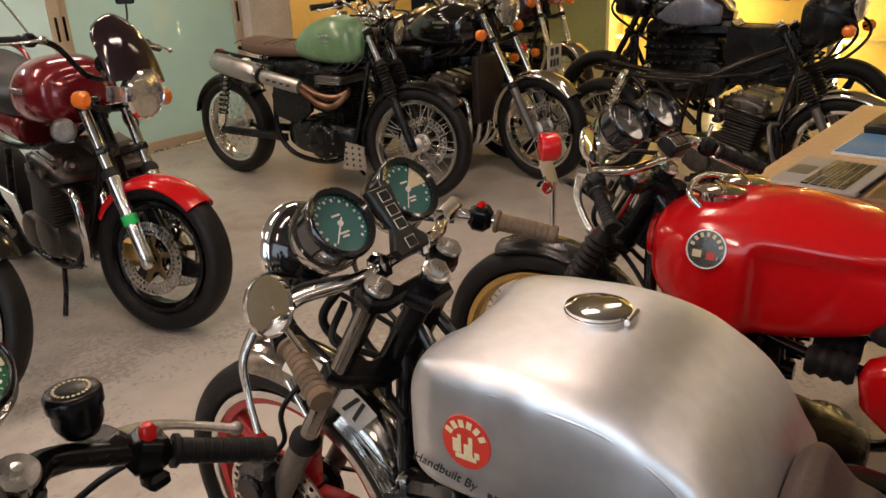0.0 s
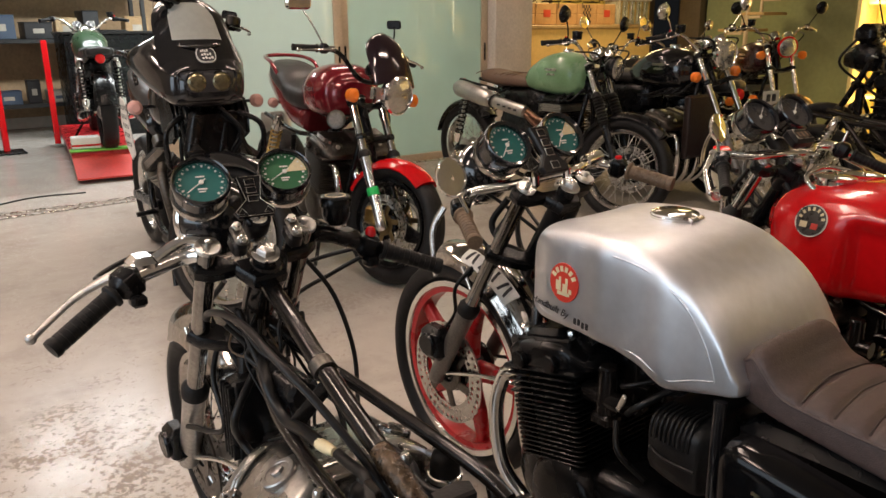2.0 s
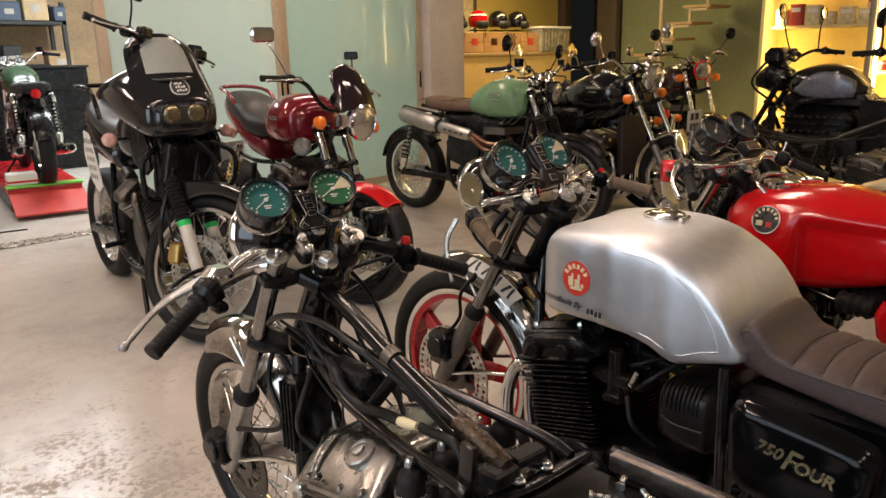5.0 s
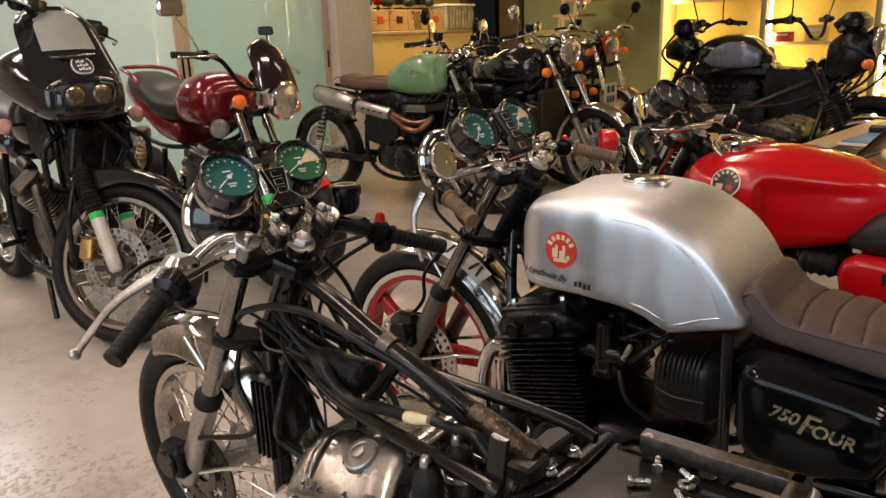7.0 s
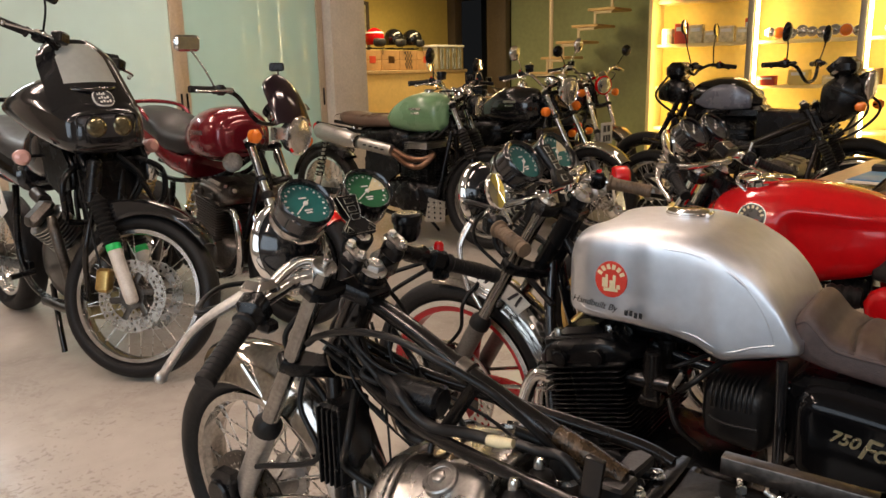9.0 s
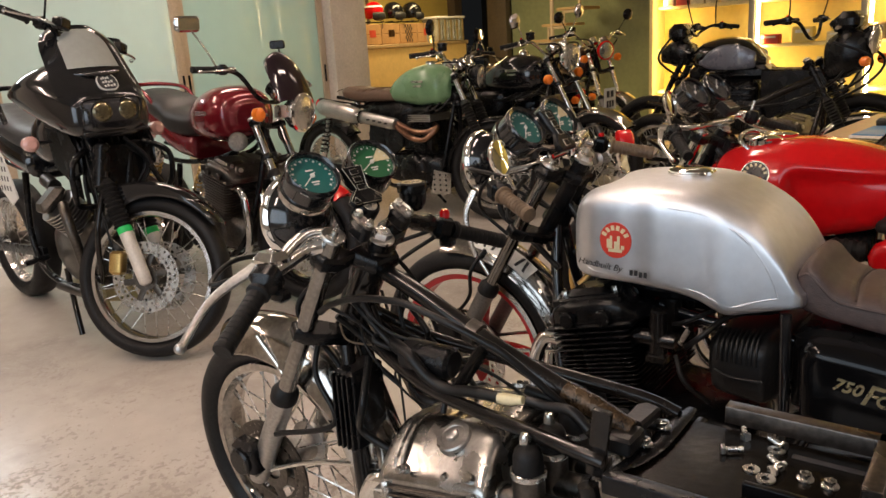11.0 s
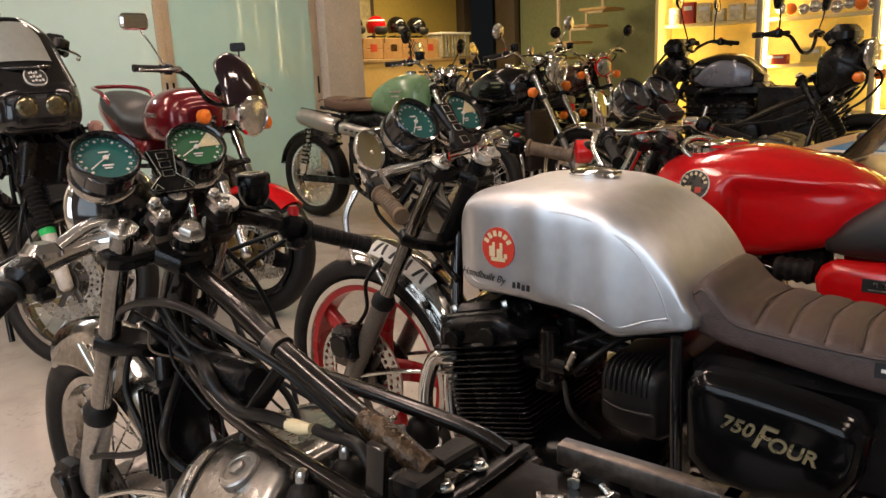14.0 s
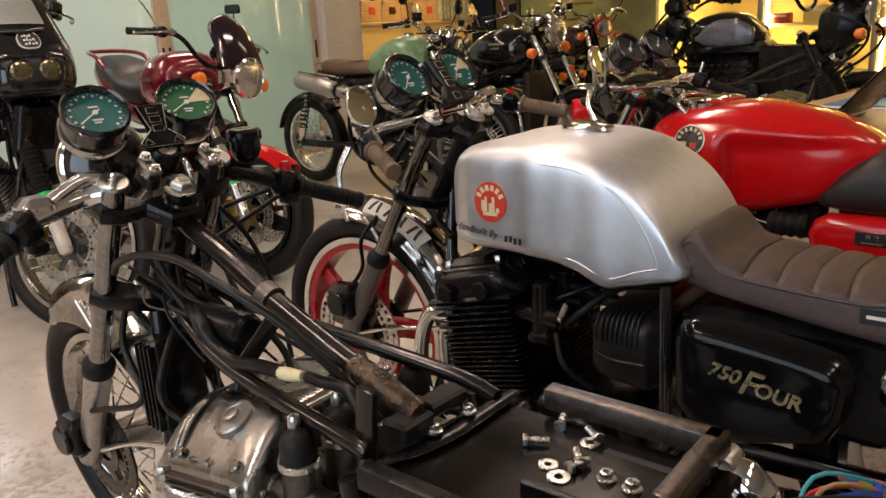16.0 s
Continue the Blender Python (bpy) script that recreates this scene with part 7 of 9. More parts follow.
# ---- motorcycles parked against the doors ----
def red_naked():
    b = root("motorcycle", pose(1.70, 2.575, 0, 0, 0, 175), "metallic maroon naked motorcycle with black nose fairing", "motorcycle", "motorcycles parked by the doors")
    R, top, rake = 0.312, 0.90, 25
    S = steer_matrix(R, top, rake, 19)
    at, up = fork(b, R, top, rake, S, 0.105, POLISHED, CHROME, False, 0.36, 0.021, SATIN)
    wheel(b, "front_wheel", 0, R, 0.12, 0.225, (3, 0.5, 0.075), SATIN, ROADTYRE, S, 0.15, SATIN, 0, SATIN, None, 0.03, "", None, True, 40)
    wheel(b, "rear_wheel", -1.50, 0.315, 0.17, 0.225, (3, 0.5, 0.075), SATIN, ROADTYRE, I4, 0.13, SATIN, 0, SATIN)
    g = arc_guard(G(), R + 0.02, 42, -62, 0.14, 0.004, 24, 0.012, Matrix.Translation((0, 0.0, R)), 0.045)
    part("front_mudguard", g, RED, b, "glossy red front mudguard", S)
    for s in (-1, 1):
        f = at(0.47) + Vector((s * 0.105, 0, 0))
        part("green_tape", lathe(G(), [(0.0295, -0.02), (0.0305, -0.018), (0.0305, 0.018), (0.0295, 0.02)], 16, along(tuple(f + up * 0.0), tuple(f + up))), GREENTAPE, b, "strip of green tape on the fork", S) if s > 0 else None
        c = at(0.33) + Vector((s * 0.10, -0.06, 0.02))
        part("brake_caliper", rbox(G(), tuple(c), (0.05, 0.08, 0.09), 0.014), GOLD, b, "gold brake caliper", S)
        winker(b, (s * 0.135, -0.150, 0.930), s, ORANGE, SATIN, 0.034, S, 0.08)
    lamp(b, (0, -0.045, 0.948), 0.093, BLACK, LENS, (0, 1, -0.1), 0.9, S)
    part("lamp_bracket", rbox(G(), (0.10, -0.09, 0.95), (0.006, 0.10, 0.06), 0.003), STEEL, b, "", S)
    part("lamp_bracket", rbox(G(), (-0.10, -0.09, 0.95), (0.006, 0.10, 0.06), 0.003), STEEL, b, "", S)
    g = G()
    rings = []
    for k in range(15):
        t = k / 14
        y, z, w = -0.025 - 0.165 * t ** 1.15, 1.010 + 0.238 * math.sin(t * 1.45) / math.sin(1.45), 0.140 * math.sqrt(1 - 0.93 * t ** 3.4)
        ring = [(w * math.sin(a), y - 0.055 * (w / 0.140) * (1 - math.cos(a)), z - (0.02 + 0.05 * t) * (w / 0.140) * (1 - math.cos(a))) for a in [radians(-90 + 15 * j) for j in range(13)]]
        ring += [(p[0] * 0.97, p[1] - 0.005, p[2]) for p in reversed(ring)]
        rings.append(ring)
    loft(g, rings)
    part("nose_fairing", g, mat("plum_black_paint", (0.016, 0.007, 0.012), 0.13, 0, 0.2, 9, coat=0.6), b, "smoked black nose fairing", S, 50)
    h = bars(b, S, (0, -0.24, 1.0), [(0, 0, 0), (0.10, 0.0, 0.02), (0.20, -0.03, 0.12), (0.30, -0.06, 0.135), (0.425, -0.11, 0.125)], RUBBER, 0.0115, SATIN, True, POLISHED, 0.12, SATIN, False)
    mirror(b, (0.15, -0.37, 1.15), (0.277, -0.417, 1.395), 0.056, CHROME, False, I4, (0.1, -1, 0.1))
    mirror(b, (-0.27, -0.45, 1.14), (-0.345, -0.55, 1.28), 0.034, SATIN, False, I4, (-0.8, -0.6, 0))
    gauge(b, (-0.06, -0.17, 1.07), DARKDIAL, SATIN, 0.045, 50, 0, WHITE, WHITE, 40, S)
    gauge(b, (0.06, -0.17, 1.07), DARKDIAL, SATIN, 0.045, 50, 0, WHITE, WHITE, 40, S)
    g = G()
    body(g, [(-0.385, 0, 0.12, 0.85, 1.01, 2.6, 3), (-0.41, 0, 0.160, 0.82, 1.055, 2.5, 3), (-0.49, 0, 0.187, 0.80, 1.085, 2.4, 3), (-0.60, 0, 0.185, 0.80, 1.08, 2.4, 3), (-0.71, 0, 0.158, 0.82, 1.04, 2.3, 3), (-0.79, 0, 0.12, 0.84, 0.98, 2.3, 3)], 40, 4)
    tk = part("fuel_tank", g, MAROON, b, "metallic maroon fuel tank", I4, 60)
    gg = G()
    for k in range(6):
        rbox(gg, (0.189, -0.50 - 0.022 * k, 0.96), (0.004, 0.014, 0.022), 0.001)
    part("tank_letters", gg, POLISHED, tk, "silver bars on the tank side")
    g = G()
    body(g, [(-0.70, 0, 0.12, 0.83, 0.955, 2.6, 4), (-0.80, 0, 0.155, 0.82, 0.96, 2.6, 4), (-0.96, 0, 0.165, 0.84, 0.985, 2.6, 4), (-1.05, 0, 0.155, 0.88, 1.03, 2.6, 4), (-1.24, 0, 0.13, 0.94, 1.075, 2.6, 4), (-1.34, 0, 0.10, 0.97, 1.08, 2.6, 4)], 32, 4)
    part("seat", g, DARKLEA, b, "black stepped vinyl seat")
    g = G()
    body(g, [(-0.76, 0, 0.145, 0.69, 0.84, 3, 3), (-0.93, 0, 0.155, 0.72, 0.88, 3, 3), (-1.12, 0, 0.145, 0.80, 0.97, 3, 3), (-1.34, 0, 0.11, 0.90, 1.03, 3, 3), (-1.44, 0, 0.07, 0.95, 1.04, 3, 3)], 32, 4)
    tl = part("tail_cowl", g, MAROON, b, "maroon tail cowl")
    part("grab_rail", tube(G(), [(-0.13, -1.10, 0.98), (-0.135, -1.22, 1.07), (-0.09, -1.42, 1.10), (0.09, -1.42, 1.10), (0.135, -1.22, 1.07), (0.13, -1.10, 0.98)], 0.012, 9), MAROON, tl, "maroon grab rail")
    part("tail_lamp", rbox(G(), (0, -1.455, 1.0), (0.12, 0.03, 0.06), 0.012), REDLENS, tl)
    for s in (-1, 1):
        winker(b, (s * 0.09, -1.14, 0.84), s, PINKLENS, SATIN, 0.03, I4, 0.08)
        shock(b, (s * 0.165, -1.06, 0.76), (s * 0.165, -1.34, 0.38), GOLD, I4, 0.032)
        part("foot_rest_hanger", prism(G(), [(-0.78, 0.30), (-0.86, 0.48), (-1.02, 0.50), (-0.98, 0.44), (-0.92, 0.40), (-0.84, 0.28)], 0.012, 0.003, Matrix(((0, 0, s, s * 0.17), (1, 0, 0, 0), (0, 1, 0, 0), (0, 0, 0, 1)))), POLISHED, b, "bright alloy foot rest hanger")
        silencer(b, (s * 0.16, -1.05, 0.25), (s * 0.21, -1.62, 0.42), 0.055, CHROME)
        part("engine_horn", lathe(G(), [(0.02, -0.03), (0.045, -0.02), (0.05, 0.0), (0.038, 0.006), (0.02, 0.002), (0.002, 0.004)], 20, Matrix.Translation((s * 0.145, -0.305, 0.818)) @ Matrix.Rotation(radians(-70), 4, "X") @ Matrix.Rotation(radians(s * 35), 4, "Y")), CASTDARK, b, "round dark metal horn")
    cradle(b, (-0.28, 0.88), 0.76, 1.50, SATIN, 0.15, 0.20)
    engine_four(b, -0.56, 0.37, 0.46, CASTDARK, CASTDARK, CASTDARK, CHROME, I4, 10, 14)
    part("side_stand", tube(G(), [(0.13, -0.62, 0.20), (0.19, -0.52, 0.10), (0.24, -0.46, 0.012)], 0.011, 8), SATIN, b)
    part("centre_stand", tube(G(), [(-0.14, -0.78, 0.2), (-0.16, -0.62, 0.06), (-0.17, -0.55, 0.012)], 0.012, 8), SATIN, b)
    plated(b, (0, -1.56, 0.66), 0.2, 0.16, I4)
    return b


red_naked()


def black_enduro():
    b = root("motorcycle", pose(0.91, 2.62, 0, 0, 0, 176), "tall black faired enduro motorcycle on a centre stand", "motorcycle", "motorcycles parked by the doors")
    R, top, rake = 0.345, 1.02, 27
    SB = steer_matrix(R, top, rake, 34)
    S = Matrix.Translation((0.050, -0.035, 0)) @ SB
    at, up = fork(b, R, top, rake, S, 0.10, WHITEFORK, SATIN, True, 0.235, 0.021, SATIN)
    wheel(b, "front_wheel", 0, R, 0.095, 0.275, "spoke", POLISHED, BLOCKTYRE, S, 0.15, CASTDARK, 36, STEEL, None, 0.018, "", STEEL, True, 30)
    wheel(b, "rear_wheel", -1.52, 0.33, 0.14, 0.235, "spoke", POLISHED, BLOCKTYRE, I4, 0.12, CASTDARK, 36)
    rings = []
    for k in range(25):
        u_ = k / 24
        a, drop, wd = radians(50 - 74 * u_), 0.012 + 0.085 * u_ ** 1.6, 0.050 + 0.034 * math.sin(min(1.0, u_ * 2.2) * math.pi / 2)
        q = R + 0.034 + 0.030 * u_
        sec = [(-wd, -drop), (-wd, -0.012), (-wd * 0.86, 0.0), (0, 0.006), (wd * 0.86, 0.0), (wd, -0.012), (wd, -drop)]
        sec += [(x * 0.96, z - 0.004) for x, z in reversed(sec)]
        rings.append([(x, (q + z) * math.sin(a), R + (q + z) * math.cos(a)) for x, z in sec])
    g = loft(G(), rings)
    part("front_mudguard", g, BLACK, b, "black front mudguard with deep sides", S)
    for s in (-1, 1):
        part("green_tape", lathe(G(), [(0.0295, -0.022), (0.0305, -0.02), (0.0305, 0.02), (0.0295, 0.022)], 16, along(tuple(at(0.545) + Vector((s * 0.10, 0, 0))), tuple(at(0.9) + Vector((s * 0.10, 0, 0))))), GREENTAPE, b, "strip of green tape on the fork", S)
        c = at(0.42) + Vector((s * 0.10, -0.085, -0.02))
        part("brake_caliper", rbox(G(), tuple(c), (0.05, 0.06, 0.10), 0.012), GOLD, b, "gold brake caliper", S)
        part("brake_hose", tube(G(), [tuple(c), tuple(c + Vector((s * 0.02, -0.05, 0.15))), tuple(at(0.9) + Vector((s * 0.12, -0.02, 0)))], 0.005, 7), HOSE, b, "", S)
    # fairing
    BK = Matrix.Translation((0.03, 0, 0))
    g = G()
    body(g, [(-0.168, 0, 0.128, 0.955, 1.085, 4, 4), (-0.182, 0, 0.156, 0.940, 1.118, 3.2, 4), (-0.215, 0, 0.178, 0.932, 1.152, 2.6, 3.5), (-0.27, 0, 0.200, 0.936, 1.198, 2.3, 3), (-0.34, 0, 0.224, 0.955, 1.240, 2.1, 2.8), (-0.42, 0, 0.246, 0.985, 1.262, 2.0, 2.6), (-0.50, 0, 0.258, 1.02, 1.245, 2.0, 2.3), (-0.57, 0, 0.250, 1.055, 1.20, 2.0, 2)], 60, 6)
    fr = part("fairing", g, BLACK, b, "gloss black half fairing", BK, 50)

    def screen(z0, z1, inset, push, mat_, name, label):
        rings = []
        for k in range(10):
            t = k / 9
            zz = z0 + (z1 - z0) * t
            u_ = (zz - 1.14) / 0.255
            w = (0.184 - 0.028 * u_) * (math.sqrt(1 - 0.62 * ((u_ - 0.66) / 0.36) ** 2) if u_ > 0.66 else 1) - inset
            y = -0.195 - 0.175 * u_ + push
            ring = [(w * math.sin(a) / math.sin(radians(60)), y - 0.13 * (1 - math.cos(a)), zz - 0.02 * (1 - math.cos(a))) for a in [radians(-60 + 12 * j) for j in range(11)]]
            rings.append(ring + [(p[0] * 0.97, p[1] - 0.005, p[2]) for p in reversed(ring)])
        return part(name, loft(G(), rings), mat_, fr, label, I4, 50)

    screen(1.125, 1.400, 0.0, 0.0, BLACK, "windscreen", "black edged windscreen")
    screen(1.225, 1.382, 0.016, 0.005, PALESCREEN, "clear_window", "clear window of the screen, painted pale for the bright door behind")
    part("screen_ridge", tube(G(), [(-0.115, -0.315, 1.205), (-0.10, -0.275, 1.20), (-0.06, -0.235, 1.196), (0, -0.218, 1.194), (0.06, -0.235, 1.196), (0.10, -0.275, 1.20), (0.115, -0.315, 1.205)], 0.010, 8), BLACK, fr)
    part("lamp_recess", body(G(), [(-0.166, 0, 0.118, 0.990, 1.092, 8, 8), (-0.19, 0, 0.128, 0.980, 1.10, 8, 8)], 36, 2), INK, fr, "dark headlamp recess")
    for s in (-1, 1):
        lamp(fr, (s * 0.0535, -0.161, 1.043), 0.049, SATIN, DIMLENS, (0, 1, -0.05), 0.4, I4, SATIN)
        winker(fr, (s * 0.19, -0.36, 0.935), s, PINKLENS, SATIN, 0.032, I4, 0.09)
        hb = part("handlebar_half", tube(G(), [(s * 0.03, -0.40, 1.12), (s * 0.12, -0.44, 1.25), (s * 0.22, -0.46, 1.345), (s * 0.40, -0.56, 1.37)], 0.011, 9), SATIN, b, "black handlebar half", SB)
        mirror(b, (s * 0.25, -0.46, 1.37), (s * 0.30, -0.44, 1.52) if s > 0 else (s * 0.26, -0.50, 1.40), 0.056 if s > 0 else 0.03, SATIN, False, SB, (0, -1, 0.05) if s > 0 else (-0.9, -0.5, 0.05))
        grip(hb, (s * 0.29, -0.50, 1.354), (s * 0.41, -0.566, 1.371), 0.017, RUBBER)
        part("switch_box", rbox(G(), (s * 0.25, -0.475, 1.35), (0.05, 0.05, 0.05), 0.012), SATIN, hb)
        part("brake_reservoir", rbox(G(), (s * 0.20, -0.42, 1.36), (0.06, 0.05, 0.05), 0.008), SATIN, hb)
        lever(hb, (s * 0.23, -0.43, 1.35), (s * 0.33, -0.43, 1.345), (s * 0.42, -0.50, 1.35), POLISHED)
        poly = [(-0.30, 0.95), (-0.26, 0.90), (-0.27, 0.80), (-0.36, 0.76), (-0.48, 0.82), (-0.52, 0.98)]
        part("radiator_shroud", prism(G(), poly, 0.02, 0.006, Matrix(((0, 0, s, s * 0.155), (1, 0, 0, 0), (0, 1, 0, 0), (0, 0, 0, 1)))), SATIN, b, "black radiator shroud")
        part("crash_guard", tube(G(), [(s * 0.12, -0.26, 0.90), (s * 0.215, -0.22, 0.84), (s * 0.22, -0.23, 0.72), (s * 0.19, -0.28, 0.66), (s * 0.10, -0.30, 0.64)], 0.013, 9, 6), SATIN, b, "black tubular crash guard")
        for hz in (0.0, 0.03, 0.06):
            part("hose", tube(G(), [(s * 0.05, -0.28, 0.92 - hz), (s * 0.13, -0.24 - hz, 0.80), (s * 0.08 + hz, -0.30, 0.66), (s * 0.10, -0.36, 0.54 + hz)], 0.009, 7, 6), HOSE, b)
        part("fork_shroud", rbox(G(), tuple(at(0.80) + Vector((s * 0.10, 0.012, 0))), (0.066, 0.05, 0.20), 0.016), SATIN, b, "", S)
    part("recess_frame", tube(G(), [(sx * 0.118, -0.168 - 0.004 * abs(sz), 1.043 + sz * 0.054) for sx, sz in ((-1, -0.9), (0, -1.0), (1, -0.9), (1.06, 0), (1, 0.9), (0, 1.0), (-1, 0.9), (-1.06, 0), (-1, -0.9))], 0.0045, 8, 4), BLACK, fr, "glossy rim of the headlamp recess")
    part("lamp_brow", plank(G(), (-0.14, -0.168, 0.962), (0.14, -0.168, 0.962), 0.02, 0.012, 0.003), BLACK, fr)
    m = Matrix.Translation((-0.012, -0.204, 1.158)) @ Matrix.Rotation(radians(180), 4, "Z") @ Matrix.Rotation(radians(56), 4, "X")
    st = part("sticker", prism(G(), rrect(0.085, 0.075, 0.03, 5), 0.012, 0.0006, m @ Matrix.Translation((0, 0, -0.008))), WHITE, fr, "white outlined sticker with handwriting bars")
    part("sticker_ground", prism(G(), rrect(0.079, 0.069, 0.028, 5), 0.0012, 0.0003, m @ Matrix.Translation((0, 0, 0.0035))), INK, st)
    gg = G()
    for x, y, w_ in ((-0.006, 0.018, 0.036), (0.0, 0.0, 0.048), (0.004, -0.018, 0.052)):
        for k in range(4):
            rbox(gg, (x - w_ / 2 + w_ * (k + 0.5) / 4, y + (0.002 if k % 2 else -0.001), 0.0052), (w_ / 4 * 0.72, 0.009 + 0.003 * (k % 2), 0.001), 0.0004, m)
    part("sticker_bars", gg, WHITE, st)
    g = G()
    body(g, [(-0.45, 0, 0.13, 0.86, 1.04, 2.4, 3), (-0.55, 0, 0.19, 0.80, 1.08, 2.4, 3), (-0.68, 0, 0.18, 0.80, 1.05, 2.4, 3), (-0.82, 0, 0.12, 0.82, 0.94, 2.4, 3)], 32, 4)
    part("fuel_tank", g, BLACK, b, "black fuel tank")
    g = G()
    body(g, [(-0.70, 0, 0.12, 0.86, 0.97, 2.6, 4), (-0.90, 0, 0.155, 0.86, 0.98, 2.6, 4), (-1.15, 0, 0.155, 0.92, 1.03, 2.6, 4), (-1.36, 0, 0.12, 0.97, 1.07, 2.6, 4)], 28, 4)
    part("seat", g, mat("grey_black_vinyl", (0.05, 0.05, 0.05), 0.45, 0, 0.2, 8, 0.2, 200), b, "dark grey vinyl seat")
    part("grab_rail", tube(G(), [(-0.14, -1.05, 0.98), (-0.145, -1.15, 1.13), (-0.13, -1.50, 1.14), (0.13, -1.50, 1.14), (0.145, -1.15, 1.13), (0.14, -1.05, 0.98)], 0.013, 9, 3), SATIN, b, "black luggage rail")
    g = G()
    body(g, [(-0.85, 0, 0.16, 0.72, 0.88, 3, 3), (-1.10, 0, 0.16, 0.78, 0.94, 3, 3), (-1.40, 0, 0.12, 0.90, 1.00, 3, 3), (-1.60, 0, 0.07, 0.95, 1.01, 3, 3)], 24, 4)
    part("tail_cowl", g, BLACK, b, "black tail cowl")
    sh = G()
    poly = [(-0.80, 0.66), (-0.86, 0.80), (-0.94, 0.92), (-1.02, 0.93), (-1.05, 0.80), (-0.98, 0.68), (-0.88, 0.62)]
    prism(sh, poly, 0.006, 0.002, Matrix(((0, 0, 1, 0.235), (1, 0, 0, 0), (0, 1, 0, 0), (0, 0, 0, 1))))
    hs = part("heat_shield", sh, WHITE, b, "pale perforated heat shield")
    for i in range(4):
        for j in range(5):
            part("shield_slot", rbox(G(), (0.2416, -0.865 - 0.034 * i - 0.012 * j, 0.70 + 0.045 * j), (0.001, 0.014, 0.024), 0.0004), INK, hs)
    cradle(b, (-0.33, 0.98), 0.84, 1.52, SATIN, 0.14, 0.24)
    e = part("crankcase", body(G(), [(-0.26, 0, 0.10, 0.28, 0.50, 3, 3), (-0.34, 0, 0.15, 0.24, 0.58, 4, 4), (-0.62, 0, 0.15, 0.24, 0.58, 4, 4), (-0.82, 0, 0.11, 0.28, 0.52, 3, 3)], 28, 3), CASTDARK, b)
    for s in (-1, 1):
        am = along((s * 0.07, -0.48, 0.50), (s * 0.27, -0.48, 0.73))
        prof = [(0.05, 0.0)]
        for k in range(11):
            prof += [(0.052, 0.03 + 0.016 * k), (0.086, 0.032 + 0.016 * k), (0.086, 0.038 + 0.016 * k), (0.052, 0.040 + 0.016 * k)]
        cy = part("cylinder", lathe(G(), prof, 26, am), CAST, e, "finned alloy cylinder")
        part("rocker_cover", rbox(G(), (0, 0, 0.235), (0.10, 0.14, 0.06), 0.026, am), CASTDARK, cy, "dusty grey rocker cover")
        part("header_pipe", tube(G(), [(s * 0.21, -0.40, 0.66), (s * 0.23, -0.33, 0.60), (s * 0.20, -0.33, 0.40), (s * 0.16, -0.42, 0.24), (s * 0.15, -0.75, 0.22)], 0.022, 10, 7), CASTDARK, e)
        part("carburettor", cyl(G(), (s * 0.17, -0.55, 0.72), (s * 0.15, -0.68, 0.74), 0.032, 14, None, 0.005), CASTDARK, e)
    part("radiator", rbox(G(), (0, -0.30, 0.80), (0.26, 0.05, 0.20), 0.008), SATIN, b, "black oil radiator")
    part("skid_plate", body(G(), [(-0.25, 0, 0.10, 0.20, 0.34, 4, 4), (-0.5, 0, 0.13, 0.17, 0.24, 4, 4), (-0.8, 0, 0.13, 0.17, 0.23, 4, 4)], 24, 3), mat("yellowed_plastic", (0.34, 0.28, 0.13), 0.55, 0, 0.2, 8), b, "yellowed plastic skid plate")
    for s in (-1, 1):
        part("stand_leg", tube(G(), [(s * 0.12, -0.72, 0.30), (s * 0.16, -0.60, 0.12), (s * 0.17, -0.56, 0.012)], 0.013, 8), GRIMY, b)
        part("foot_peg", cyl(G(), (s * 0.16, -0.80, 0.36), (s * 0.27, -0.80, 0.35), 0.014, 10), SATIN, b)
        part("crash_bar", tube(G(), [(s * 0.10, -0.18, 0.80), (s * 0.19, -0.16, 0.55), (s * 0.17, -0.24, 0.34), (s * 0.13, -0.4, 0.26)], 0.012, 8), GRIMY, b)
    return b


black_enduro()


